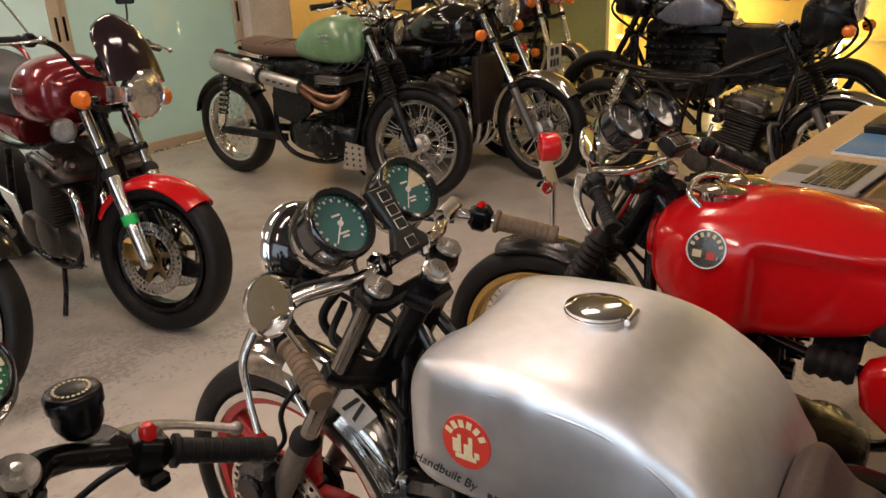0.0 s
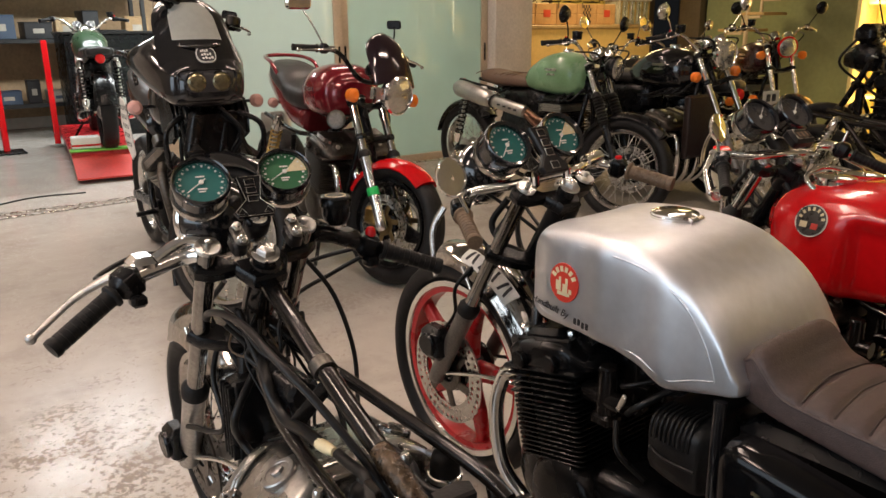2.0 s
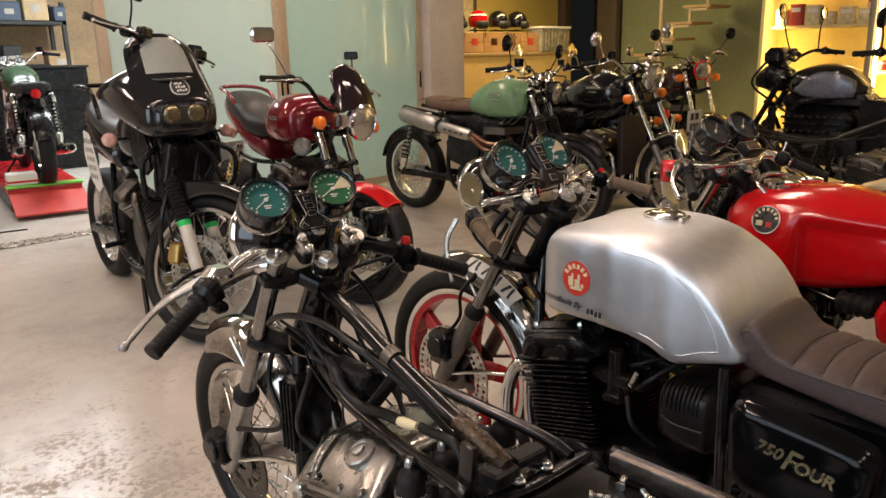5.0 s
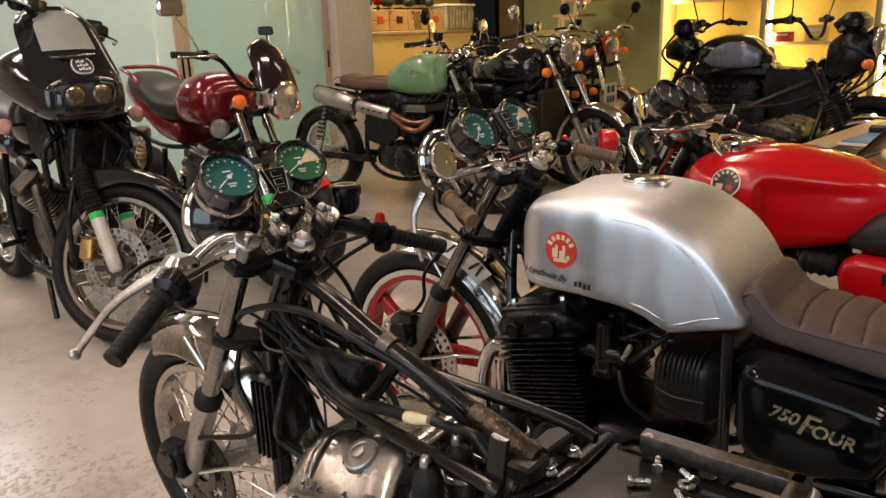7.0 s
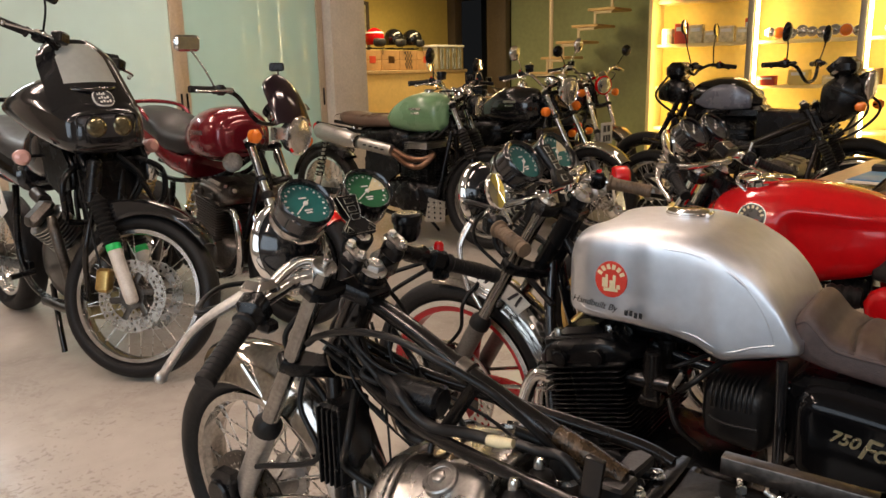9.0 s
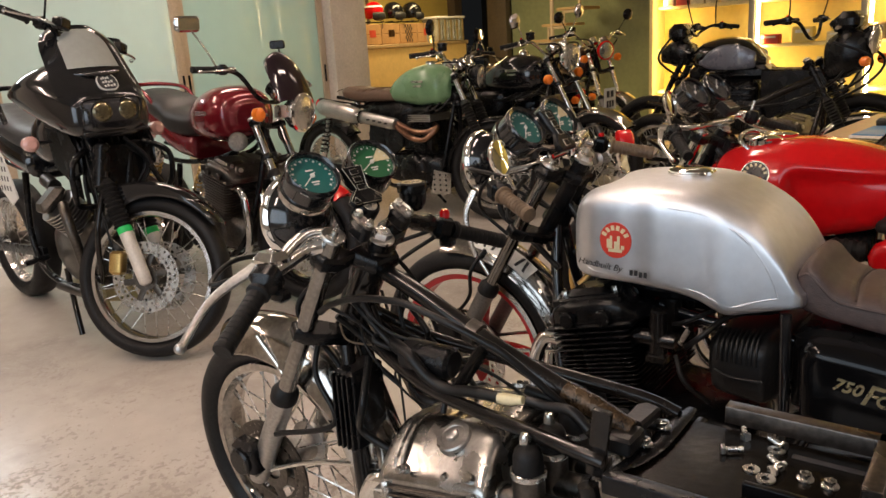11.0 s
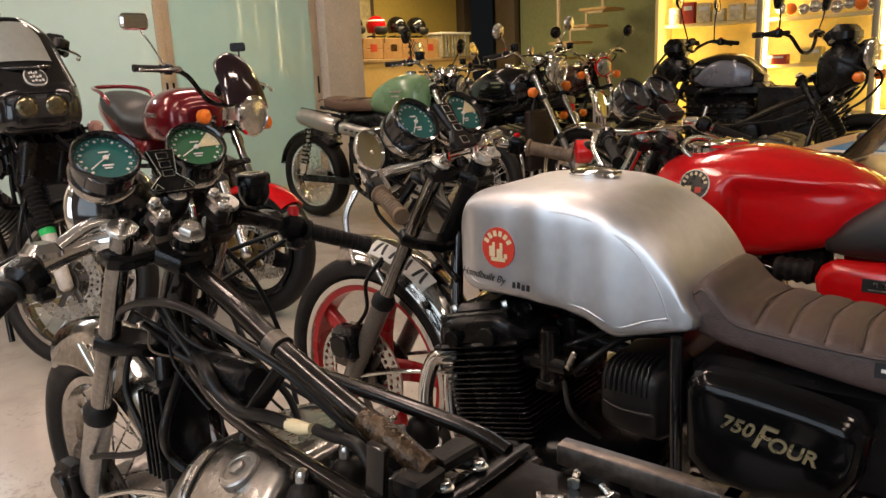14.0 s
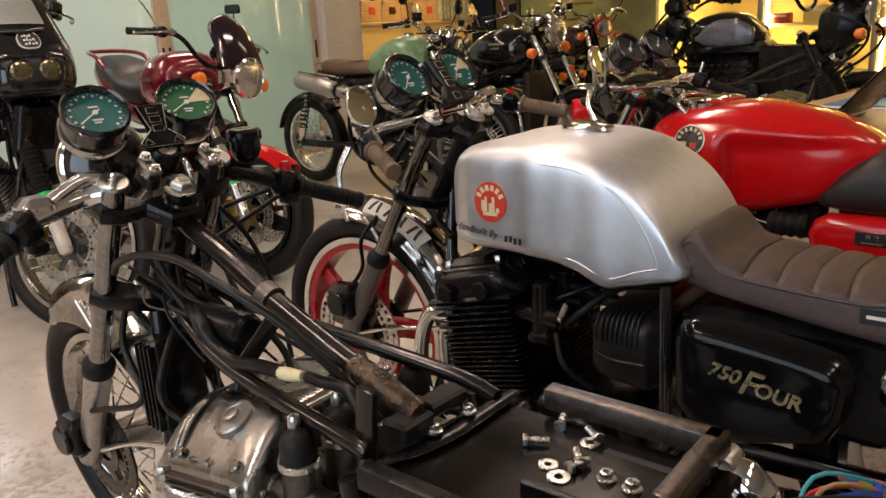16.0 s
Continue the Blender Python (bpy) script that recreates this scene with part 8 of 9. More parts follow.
def roadster(M, label, tank_mat, seat_mat, R=0.33, rim=None, tyre=None, top=0.93, rake=27, gaiter=False, slider=None, tubem=None, steer=0, lampr=0.085, wink=ORANGE, engine="twin", high_pipe=False, mirrors=True, bar_high=0.12, wb=1.47, mud=None, group="motorcycles parked by the doors", big=1.0, pipe=None, seat_long=True, barm=None, plate=False, lamp_shell=None, mirror_r=0.05, tank_up=0.0, tank_on=0.0, wink_low=0.07, radiator=False, logo=None):
    """A classic upright motorcycle: used for the parked row, with its own paint, fork, pipes and fittings."""
    b = root("motorcycle", M, label, "motorcycle", group)
    S = steer_matrix(R, top, rake, steer)
    at, up = fork(b, R, top, rake, S, 0.10, slider or OLDGREY, tubem or CHROME, gaiter, 0.30, 0.019, SATIN)
    wheel(b, "front_wheel", 0, R, 0.10, R - 0.078, "spoke", rim or CHROME, tyre or ROADTYRE, S, 0.15, CAST, 36)
    wheel(b, "rear_wheel", -wb, 0.32, 0.13, 0.235, "spoke", rim or CHROME, tyre or ROADTYRE, I4, None, CAST, 36)
    part("front_mudguard", arc_guard(G(), R + 0.03, 48, -95, 0.12, 0.003, 24, 0.012, Matrix.Translation((0, 0, R)), 0.03), mud or CHROME, b, "", S)
    part("rear_mudguard", arc_guard(G(), 0.355, 45, -75, 0.15, 0.003, 22, 0.012, Matrix.Translation((0, -wb, 0.32)), 0.03), mud or CHROME, b)
    hy = at(top).y - 0.05
    if lampr:
        lamp(b, (0, at(top).y + 0.14, top - 0.005), lampr, lamp_shell or CHROME, LENS, (0, 1, -0.1), 0.9, S, lamp_shell)
    for s in (-1, 1):
        if wink:
            winker(b, (s * 0.11, at(top).y + 0.06, top - wink_low), s, wink, CHROME, 0.034, S, 0.07)
            winker(b, (s * 0.08, -wb - 0.12, 0.74), s, wink, CHROME, 0.03, I4, 0.07)
        gauge(b, (s * 0.062, at(top).y + 0.02, top + 0.085), DARKDIAL, CHROME, 0.042, 40, 0, WHITE, WHITE, 40, S)
    h = bars(b, S, (0, at(top).y - 0.02, top + 0.03), [(0, 0, 0), (0.09, 0.0, 0.01), (0.20, -0.02, bar_high), (0.29, -0.06, bar_high + 0.005), (0.385, -0.15, bar_high - 0.01)], RUBBER, 0.011, barm or CHROME, True, POLISHED, 0.12, SATIN, True, True)
    if mirrors:
        for s in (-1, 1):
            mirror(b, (s * 0.27, at(top).y - 0.06, top + bar_high + 0.04), (s * 0.37, at(top).y - 0.04, top + bar_high + 0.19), mirror_r, CHROME if mirrors == 1 else SATIN, True, S, (0, -1, 0.1))
    z0 = top - 0.19 + tank_up
    hy += tank_on
    g = G()
    body(g, [(hy - 0.05, 0, 0.085, z0 - 0.01, z0 + 0.15, 2.4, 3), (hy - 0.10, 0, 0.130 * big, z0 - 0.045, z0 + 0.20, 2.3, 3), (hy - 0.22, 0, 0.155 * big, z0 - 0.055, z0 + 0.225, 2.3, 3), (hy - 0.36, 0, 0.150 * big, z0 - 0.045, z0 + 0.20, 2.3, 3), (hy - 0.48, 0, 0.115, z0 - 0.03, z0 + 0.14, 2.3, 3), (hy - 0.54, 0, 0.085, z0 - 0.015, z0 + 0.08, 2.3, 3)], 40, 4)
    tk = part("fuel_tank", g, tank_mat, b, "", I4, 60)
    part("filler_cap", lathe(G(), [(0.035, -0.01), (0.035, 0.008), (0.038, 0.01), (0.03, 0.018), (0.002, 0.019)], 24, Matrix.Translation((0, hy - 0.22, z0 + 0.225))), CHROME, tk)
    for s in (-1, 1):
        gg = rbox(G(), (s * 0.1555 * big, hy - 0.23, z0 + 0.115), (0.004, 0.10, 0.016), 0.0015)
        rbox(gg, (s * 0.1555 * big, hy - 0.23, z0 + 0.085), (0.004, 0.07, 0.012), 0.0015)
        part("tank_letters", gg, SILVERPL, tk, "silver bars on the tank side")
    g = G()
    L = 0.62 if seat_long else 0.44
    body(g, [(hy - 0.50, 0, 0.10, z0 - 0.02, z0 + 0.05, 3, 4), (hy - 0.60, 0, 0.13, z0 - 0.02, z0 + 0.065, 2.8, 4), (hy - 0.80, 0, 0.135, z0 - 0.02, z0 + 0.075, 2.8, 4), (hy - 0.5 - L, 0, 0.125, z0, z0 + 0.09, 2.8, 4), (hy - 0.54 - L, 0, 0.10, z0 + 0.02, z0 + 0.085, 2.8, 4)], 28, 4)
    se = part("seat", g, seat_mat, b)
    for k in range(7):
        y = hy - 0.62 - 0.065 * k
        part("seat_seam", tube(G(), [(x, y, z0 + 0.028 + 0.045 * (1 - (abs(x) / 0.14) ** 2.8) ** (1 / 2.8)) for x in (-0.128, -0.1, 0, 0.1, 0.128)], 0.003, 6, 3), seat_mat, se)
    tl = part("tail_lamp", lathe(G(), [(0.03, -0.05), (0.042, -0.03), (0.042, 0.0), (0.036, 0.012), (0.002, 0.016)], 20, along((0, -wb - 0.10, 0.78), (0, -wb - 0.3, 0.78))), REDLENS, b)
    if plate:
        plated(b, (0, -wb - 0.34, 0.735), 0.21, 0.17, I4)
    cradle(b, (hy - tank_on, top - 0.03), z0 + 0.02, wb, SATIN, 0.13, 0.20)
    ym = hy - 0.30
    part("air_box", body(G(), [(hy - 0.36, 0, 0.09, z0 - 0.20, z0 - 0.03, 4, 4), (hy - 0.44, 0, 0.12, z0 - 0.24, z0 - 0.02, 4, 4), (hy - 0.70, 0, 0.12, z0 - 0.22, z0 - 0.02, 4, 4), (hy - 0.80, 0, 0.08, z0 - 0.16, z0 - 0.02, 4, 4)], 28, 3), SATIN, b)
    part("frame_spine", plank(G(), (0, hy - 0.02, z0 + 0.02), (0, hy - 0.50, z0 - 0.03), 0.09, 0.10, 0.02), SATIN, b)
    for s in (-1, 1):
        for k in range(3):
            part("cable", tube(G(), [(s * 0.06, hy - 0.02 - 0.05 * k, z0), (s * (0.11 + 0.01 * k), hy - 0.10 - 0.05 * k, z0 - 0.08), (s * 0.09, hy - 0.20 - 0.07 * k, z0 - 0.05 - 0.03 * k), (s * 0.12, hy - 0.34 - 0.04 * k, z0 - 0.10)], 0.007, 6, 5), HOSE, b)
    if radiator:
        part("radiator", rbox(G(), (0, hy + 0.02, 0.56), (0.32, 0.05, 0.42), 0.012), mat("dark_radiator", (0.020, 0.011, 0.009), 0.4, 0, 0.3, 30, 0.3, 300), b, "tall dark radiator")
    if engine == "twin":
        e = part("crankcase", body(G(), [(ym + 0.2, 0, 0.12, 0.24, 0.42, 4, 4), (ym + 0.08, 0, 0.17, 0.22, 0.46, 4, 4), (ym - 0.18, 0, 0.17, 0.23, 0.45, 4, 4), (ym - 0.32, 0, 0.12, 0.26, 0.42, 4, 4)], 28, 3), SATIN, b)
        em = Matrix.Translation((0, ym + 0.06, 0.45 + tank_up * 0.7)) @ Matrix.Diagonal((1, 1, 1.0, 1))
        fins(b, "cylinder_block", 0.30, 0.19, -0.05, 0.17, 11, SATIN, em)
        fins(b, "cylinder_head", 0.31, 0.20, 0.172, 0.225, 4, CAST, em)
        part("rocker_cover", rbox(G(), (0, 0, 0.25), (0.27, 0.17, 0.05), 0.02), SATIN, e, "", em)
        for s in (-1, 1):
            part("engine_cover", lathe(G(), [(0.06, 0.03), (0.10, 0.022), (0.112, 0.008), (0.114, -0.05)], 28, Matrix.Translation((s * 0.165, ym, 0.33)) @ Matrix.Rotation(radians(90 * s), 4, "Y")), SATIN, e)
            for k in range(9):
                a = 2 * math.pi * k / 9
                part("cover_bolt", screw_mesh(0.006, 0.012, 6, STEEL), STEEL, e, "", Matrix.Translation((s * 0.18, ym + 0.10 * math.cos(a), 0.33 + 0.10 * math.sin(a))) @ Matrix.Rotation(radians(90 * s), 4, "Y"))
            gg = cyl(G(), (s * 0.08, ym - 0.05, 0.64), (s * 0.08, ym - 0.17, 0.64), 0.024, 14)
            cyl(gg, (s * 0.08, ym - 0.11, 0.59), (s * 0.08, ym - 0.11, 0.71), 0.026, 14)
            part("carburettor", gg, CASTDARK, e)
    else:
        engine_four(b, ym, 0.30, 0.48, SATIN, SATIN, CASTDARK, pipe or CHROME, I4, 10, 14)
    if high_pipe:
        for dz, x in ((0.0, 0.20), (0.045, 0.19)):
            part("exhaust_pipe", tube(G(), [(0.09, ym + 0.15, 0.64), (0.15, ym + 0.21, 0.625), (x, ym + 0.14, 0.555 + dz), (x + 0.015, ym + 0.04, 0.565 + dz), (x + 0.03, ym - 0.08, 0.645 + dz * 0.5)], 0.02, 10, 7), BRONZE, b, "heat-stained high exhaust pipe")
        hg = part("heat_guard", lathe(G(), [(0.030, 0), (0.040, 0.006), (0.042, 0.03), (0.042, 0.27), (0.040, 0.292), (0.036, 0.298)], 24, along((0.232, ym - 0.07, 0.655), (0.252, ym - 0.37, 0.708))), CAST, b, "dull alloy heat guard with dark slots")
        for k in range(4):
            part("slot", rbox(G(), (0.277 + 0.004 * k, ym - 0.13 - 0.05 * k, 0.667 + 0.0088 * k), (0.006, 0.030, 0.012), 0.002), INK, hg)
        sl = part("silencer", lathe(G(), [(0.036, 0), (0.044, 0.008), (0.055, 0.05), (0.060, 0.12), (0.060, 0.32), (0.056, 0.365), (0.040, 0.392), (0.026, 0.396), (0.024, 0.37)], 28, along((0.252, ym - 0.37, 0.708), (0.275, ym - 0.77, 0.790))), CAST, b, "fat dull alloy silencer")
        part("clamp_band", lathe(G(), [(0.044, -0.006), (0.047, -0.005), (0.047, 0.008), (0.044, 0.009)], 24, along((0.252, ym - 0.37, 0.708), (0.275, ym - 0.77, 0.790)), True), SATIN, sl)
        part("bracket", rbox(G(), (0.13, ym - 0.62, 0.74), (0.02, 0.07, 0.10), 0.01), WHITE, b, "pale bracket")
        g = G()
        prism(g, [(ym + 0.30, 0.18), (ym + 0.30, 0.32), (ym + 0.16, 0.34), (ym + 0.12, 0.16)], 0.005, 0.002, Matrix(((0, 0, 1, 0.14), (1, 0, 0, 0), (0, 1, 0, 0), (0, 0, 0, 1))))
        bp = part("bash_plate", g, POLISHED, b, "drilled alloy bash plate")
        for i in range(3):
            for j in range(4):
                part("drilled_hole", cyl(G(), (0.1445, ym + 0.16 + 0.05 * i, 0.20 + 0.035 * j), (0.1462, ym + 0.16 + 0.05 * i, 0.20 + 0.035 * j), 0.008, 10), INK, bp)
    else:
        for s in (-1, 1):
            if engine == "twin":
                part("exhaust_pipe", tube(G(), [(s * 0.09, ym + 0.15, 0.62), (s * 0.12, ym + 0.26, 0.56), (s * 0.15, ym + 0.24, 0.34), (s * 0.16, ym + 0.05, 0.22), (s * 0.17, ym - 0.3, 0.23)], 0.02, 10, 7), pipe or CHROME, b)
            silencer(b, (s * 0.17, ym - 0.28, 0.23), (s * 0.20, ym - 0.98, 0.32), 0.045, pipe or CHROME)
    for s in (-1, 1):
        shock(b, (s * 0.15, -wb + 0.16, z0 - 0.03), (s * 0.15, -wb + 0.02, 0.35), SATIN)
        poly = [(ym - 0.10, 0.60), (ym - 0.10, 0.50), (ym - 0.22, 0.42), (ym - 0.38, 0.46), (ym - 0.40, 0.58), (ym - 0.34, 0.64)]
        part("side_cover", prism(G(), poly[::-1] if s < 0 else poly, 0.03, 0.01, Matrix(((0, 0, s, s * 0.12), (1, 0, 0, 0), (0, 1, 0, 0), (0, 0, 0, 1)))), SATIN, b)
    for pts in ([(0.2, hy + 0.02, top + bar_high), (0.14, hy + 0.16, top + 0.08), (0.05, hy + 0.08, top - 0.06), (0.03, hy - 0.05, top - 0.2)], [(-0.2, hy + 0.02, top + bar_high), (-0.14, hy + 0.16, top + 0.08), (-0.05, hy + 0.08, top - 0.06), (-0.03, hy - 0.05, top - 0.2)]):
        part("cable", tube(G(), pts, 0.0055, 7, 7), HOSE, b)
    part("side_stand", tube(G(), [(-0.13, ym - 0.2, 0.22), (-0.2, ym - 0.1, 0.1), (-0.25, ym - 0.05, 0.012)], 0.011, 8), SATIN, b)
    return b


roadster(pose(3.61, 2.68, 0, 0, 0, 180) @ Matrix.Scale(1.05, 4), "green scrambler motorcycle with brown seat and high exhaust", GREENP, TANLEA, 0.33, POLISHED, ROADTYRE, 0.955, 23.5, True, SATIN, CHROME, 12, 0.075, None, "twin", True, 2, 0.10, 1.51, SATIN, lamp_shell=SATIN, tank_up=0.055, tank_on=0.03, seat_long=False)
roadster(pose(4.345, 2.225, 0, 0, 0, 180) @ Matrix.Scale(1.04, 4), "black roadster motorcycle with chrome fork and amber indicators", BLACK, DARKLEA, 0.33, CHROME, ROADTYRE, 1.04, 27, False, OLDGREY, CHROME, -10, 0.092, ORANGE, "four", False, 1, 0.10, 1.47, CHROME, big=1.05, wink_low=0.13, radiator=True)
roadster(pose(6.05, 2.85, 0, 0, 0, 150) @ Matrix.Scale(1.08, 4), "small old motorcycle with maroon tank and chrome mudguards", mat("dark_maroon_paint", (0.035, 0.008, 0.008), 0.25, 0, 0.1, 8, coat=0.5), DARKLEA, 0.31, CHROME, ROADTYRE, 1.0, 26, False, OLDGREY, CHROME, 0, 0.08, ORANGE, "twin", False, 2, 0.11, 1.35, CHROME, "motorcycles at the back", lamp_shell=RED)
roadster(pose(4.77, 4.14, 0, 0, 0, 0), "black motorcycle seen from behind with a number plate", BLACK, DARKLEA, 0.32, CHROME, ROADTYRE, 0.98, 26, False, OLDGREY, CHROME, 0, 0.085, ORANGE, "twin", False, 1, 0.12, 1.45, SATIN, "motorcycles at the back", plate=True)
roadster(pose(5.95, 3.75, 0, 0, 0, 165), "dark old motorcycle with cream stripe parked at the back", mat("brown_cream_paint", (0.20, 0.12, 0.05), 0.3, 0, 0.1, 8, coat=0.4), DARKLEA, 0.31, CHROME, ROADTYRE, 0.95, 26, False, OLDGREY, CHROME, 0, 0.08, ORANGE, "twin", False, 1, 0.12, 1.35, CHROME, "motorcycles at the back")


def flat_four():
    b = root("motorcycle", pose(5.52, 2.315, 0, 0, 0, 0) @ Matrix.Scale(1.09, 4), "black and grey stripped motorcycle with a long engine block", "motorcycle", "motorcycles at the back")
    R, top, rake = 0.32, 0.95, 27
    at, up = fork(b, R, top, rake, I4, 0.10, SATIN, SATIN, False, 0.32, 0.02, SATIN)
    wheel(b, "front_wheel", 0, R, 0.11, 0.235, (5, 0.5, 0.05), SATIN, ROADTYRE, I4, 0.14, SATIN, 0, SATIN)
    wheel(b, "rear_wheel", -1.5, 0.32, 0.13, 0.225, (5, 0.5, 0.05), SATIN, ROADTYRE, I4, None, SATIN, 0, SATIN)
    lamp(b, (0, at(top).y + 0.12, 0.93), 0.075, BLACK, LENS, (0, 1, -0.1), 0.8)
    h = bars(b, I4, (0, at(top).y - 0.04, 1.07), [(0, 0, 0), (0.10, 0, 0.03), (0.22, -0.06, 0.07), (0.40, -0.18, 0.05)], RUBBER, 0.011, SATIN, True, SATIN)
    for s in (-1, 1):
        mirror(b, (s * 0.25, at(top).y - 0.10, 1.14), (s * 0.36, at(top).y - 0.08, 1.40), 0.05, SATIN, True)
    part("instrument_box", rbox(G(), (0, -0.24, 1.10), (0.26, 0.14, 0.13), 0.04), SATIN, b)
    part("fork_shroud", body(G(), [(-0.12, 0, 0.08, 0.88, 1.0, 3, 3), (-0.22, 0, 0.12, 0.86, 1.06, 3, 3), (-0.32, 0, 0.11, 0.86, 1.02, 3, 3)], 28, 4), SATIN, b)
    g = G()
    body(g, [(-0.36, 0, 0.12, 0.85, 0.96, 2.4, 3), (-0.43, 0, 0.165, 0.82, 1.02, 2.4, 3), (-0.58, 0, 0.18, 0.81, 1.05, 2.4, 3), (-0.72, 0, 0.165, 0.815, 1.03, 2.4, 3), (-0.80, 0, 0.13, 0.825, 0.97, 2.4, 3), (-0.85, 0, 0.09, 0.83, 0.91, 2.4, 3)], 36, 4)
    tk = part("fuel_tank", g, BLACK, b, "black fuel tank with blue-grey panels")
    for s in (-1, 1):
        part("tank_panel", body(G(), [(-0.45, s * 0.160, 0.022, 0.86, 0.90, 3, 3), (-0.50, s * 0.168, 0.024, 0.835, 0.955, 3, 3), (-0.60, s * 0.176, 0.022, 0.825, 1.0, 3, 3), (-0.72, s * 0.170, 0.024, 0.825, 0.99, 3, 3), (-0.80, s * 0.150, 0.024, 0.83, 0.95, 3, 3)], 20, 4), GREYPAINT, tk, "blue-grey tank side panel")
    e = part("engine_block", rbox(G(), (0, -0.60, 0.56), (0.36, 0.46, 0.40), 0.05), SATIN, b, "long black engine block")
    for s in (-1, 1):
        for k in range(7):
            part("engine_rib", rbox(G(), (s * 0.185, -0.60, 0.42 + 0.045 * k), (0.03, 0.48 - 0.03 * (k % 2), 0.016), 0.006), SATIN, e)
        part("engine_cover", lathe(G(), [(0.06, 0.04), (0.11, 0.03), (0.12, 0.008), (0.122, -0.05)], 26, Matrix.Translation((s * 0.18, -0.78, 0.50)) @ Matrix.Rotation(radians(90 * s), 4, "Y")), SATIN, e)
        part("intake_pipe", tube(G(), [(s * 0.14, -0.42, 0.72), (s * 0.20, -0.50, 0.80), (s * 0.14, -0.66, 0.82)], 0.022, 9), SATIN, e)
        part("radiator_side", rbox(G(), (s * 0.15, -0.28, 0.56), (0.04, 0.05, 0.40), 0.01), SATIN, b)
        part("cable", tube(G(), [(s * 0.10, -0.20, 1.08), (s * 0.16, -0.12, 0.92), (s * 0.06, -0.24, 0.78), (s * 0.12, -0.40, 0.70)], 0.009, 7, 6), HOSE, b)
    for s in (-1, 1):
        for k in range(8):
            for zz in (0.70, 0.60):
                part("cover_bolt", screw_mesh(0.008, 0.012, 6, CASTDARK), CASTDARK, e, "", Matrix.Translation((s * 0.205, -0.42 - 0.05 * k, zz)) @ Matrix.Rotation(radians(90 * s), 4, "Y"))
        part("engine_cover", rbox(G(), (s * 0.205, -0.60, 0.50), (0.02, 0.40, 0.08), 0.008), SATIN, e)
    for k in range(4):
        part("header_pipe", tube(G(), [(0.18, -0.45 - 0.09 * k, 0.42), (0.25, -0.45 - 0.09 * k, 0.34), (0.22, -0.60 - 0.06 * k, 0.24), (0.2, -1.0, 0.22)], 0.018, 9), SATIN, e)
    frame_tubes(b, [((0, -0.28, 0.93), (0.1, -0.6, 0.82), (0.12, -1.0, 0.78), (0.1, -1.4, 0.84)), ((0, -0.28, 0.93), (-0.1, -0.6, 0.82), (-0.12, -1.0, 0.78), (-0.1, -1.4, 0.84)), ((0, -0.2, 0.75), (0.14, -0.3, 0.45), (0.14, -0.5, 0.33)), ((0, -0.2, 0.75), (-0.14, -0.3, 0.45), (-0.14, -0.5, 0.33)), ((0.12, -0.95, 0.78), (0.13, -1.0, 0.45), (0.12, -1.5, 0.32)), ((-0.12, -0.95, 0.78), (-0.13, -1.0, 0.45), (-0.12, -1.5, 0.32))], SATIN)
    part("frame_panel", rbox(G(), (0, -0.62, 0.80), (0.28, 0.56, 0.10), 0.03), SATIN, b)
    part("battery_box", rbox(G(), (0, -1.08, 0.62), (0.22, 0.42, 0.32), 0.03), SATIN, b)
    part("seat_base", rbox(G(), (0, -1.15, 0.80), (0.24, 0.5, 0.03), 0.02), DARKLEA, b, "black seat base")
    for s in (-1, 1):
        part("side_cover", prism(G(), [(-0.86, 0.82), (-1.42, 0.80), (-1.15, 0.56), (-0.86, 0.45)], 0.03, 0.01, Matrix(((0, 0, s, s * 0.13), (1, 0, 0, 0), (0, 1, 0, 0), (0, 0, 0, 1)))), SATIN, b)
        shock(b, (s * 0.14, -1.28, 0.78), (s * 0.14, -1.48, 0.36), SATIN)
    return b


flat_four()


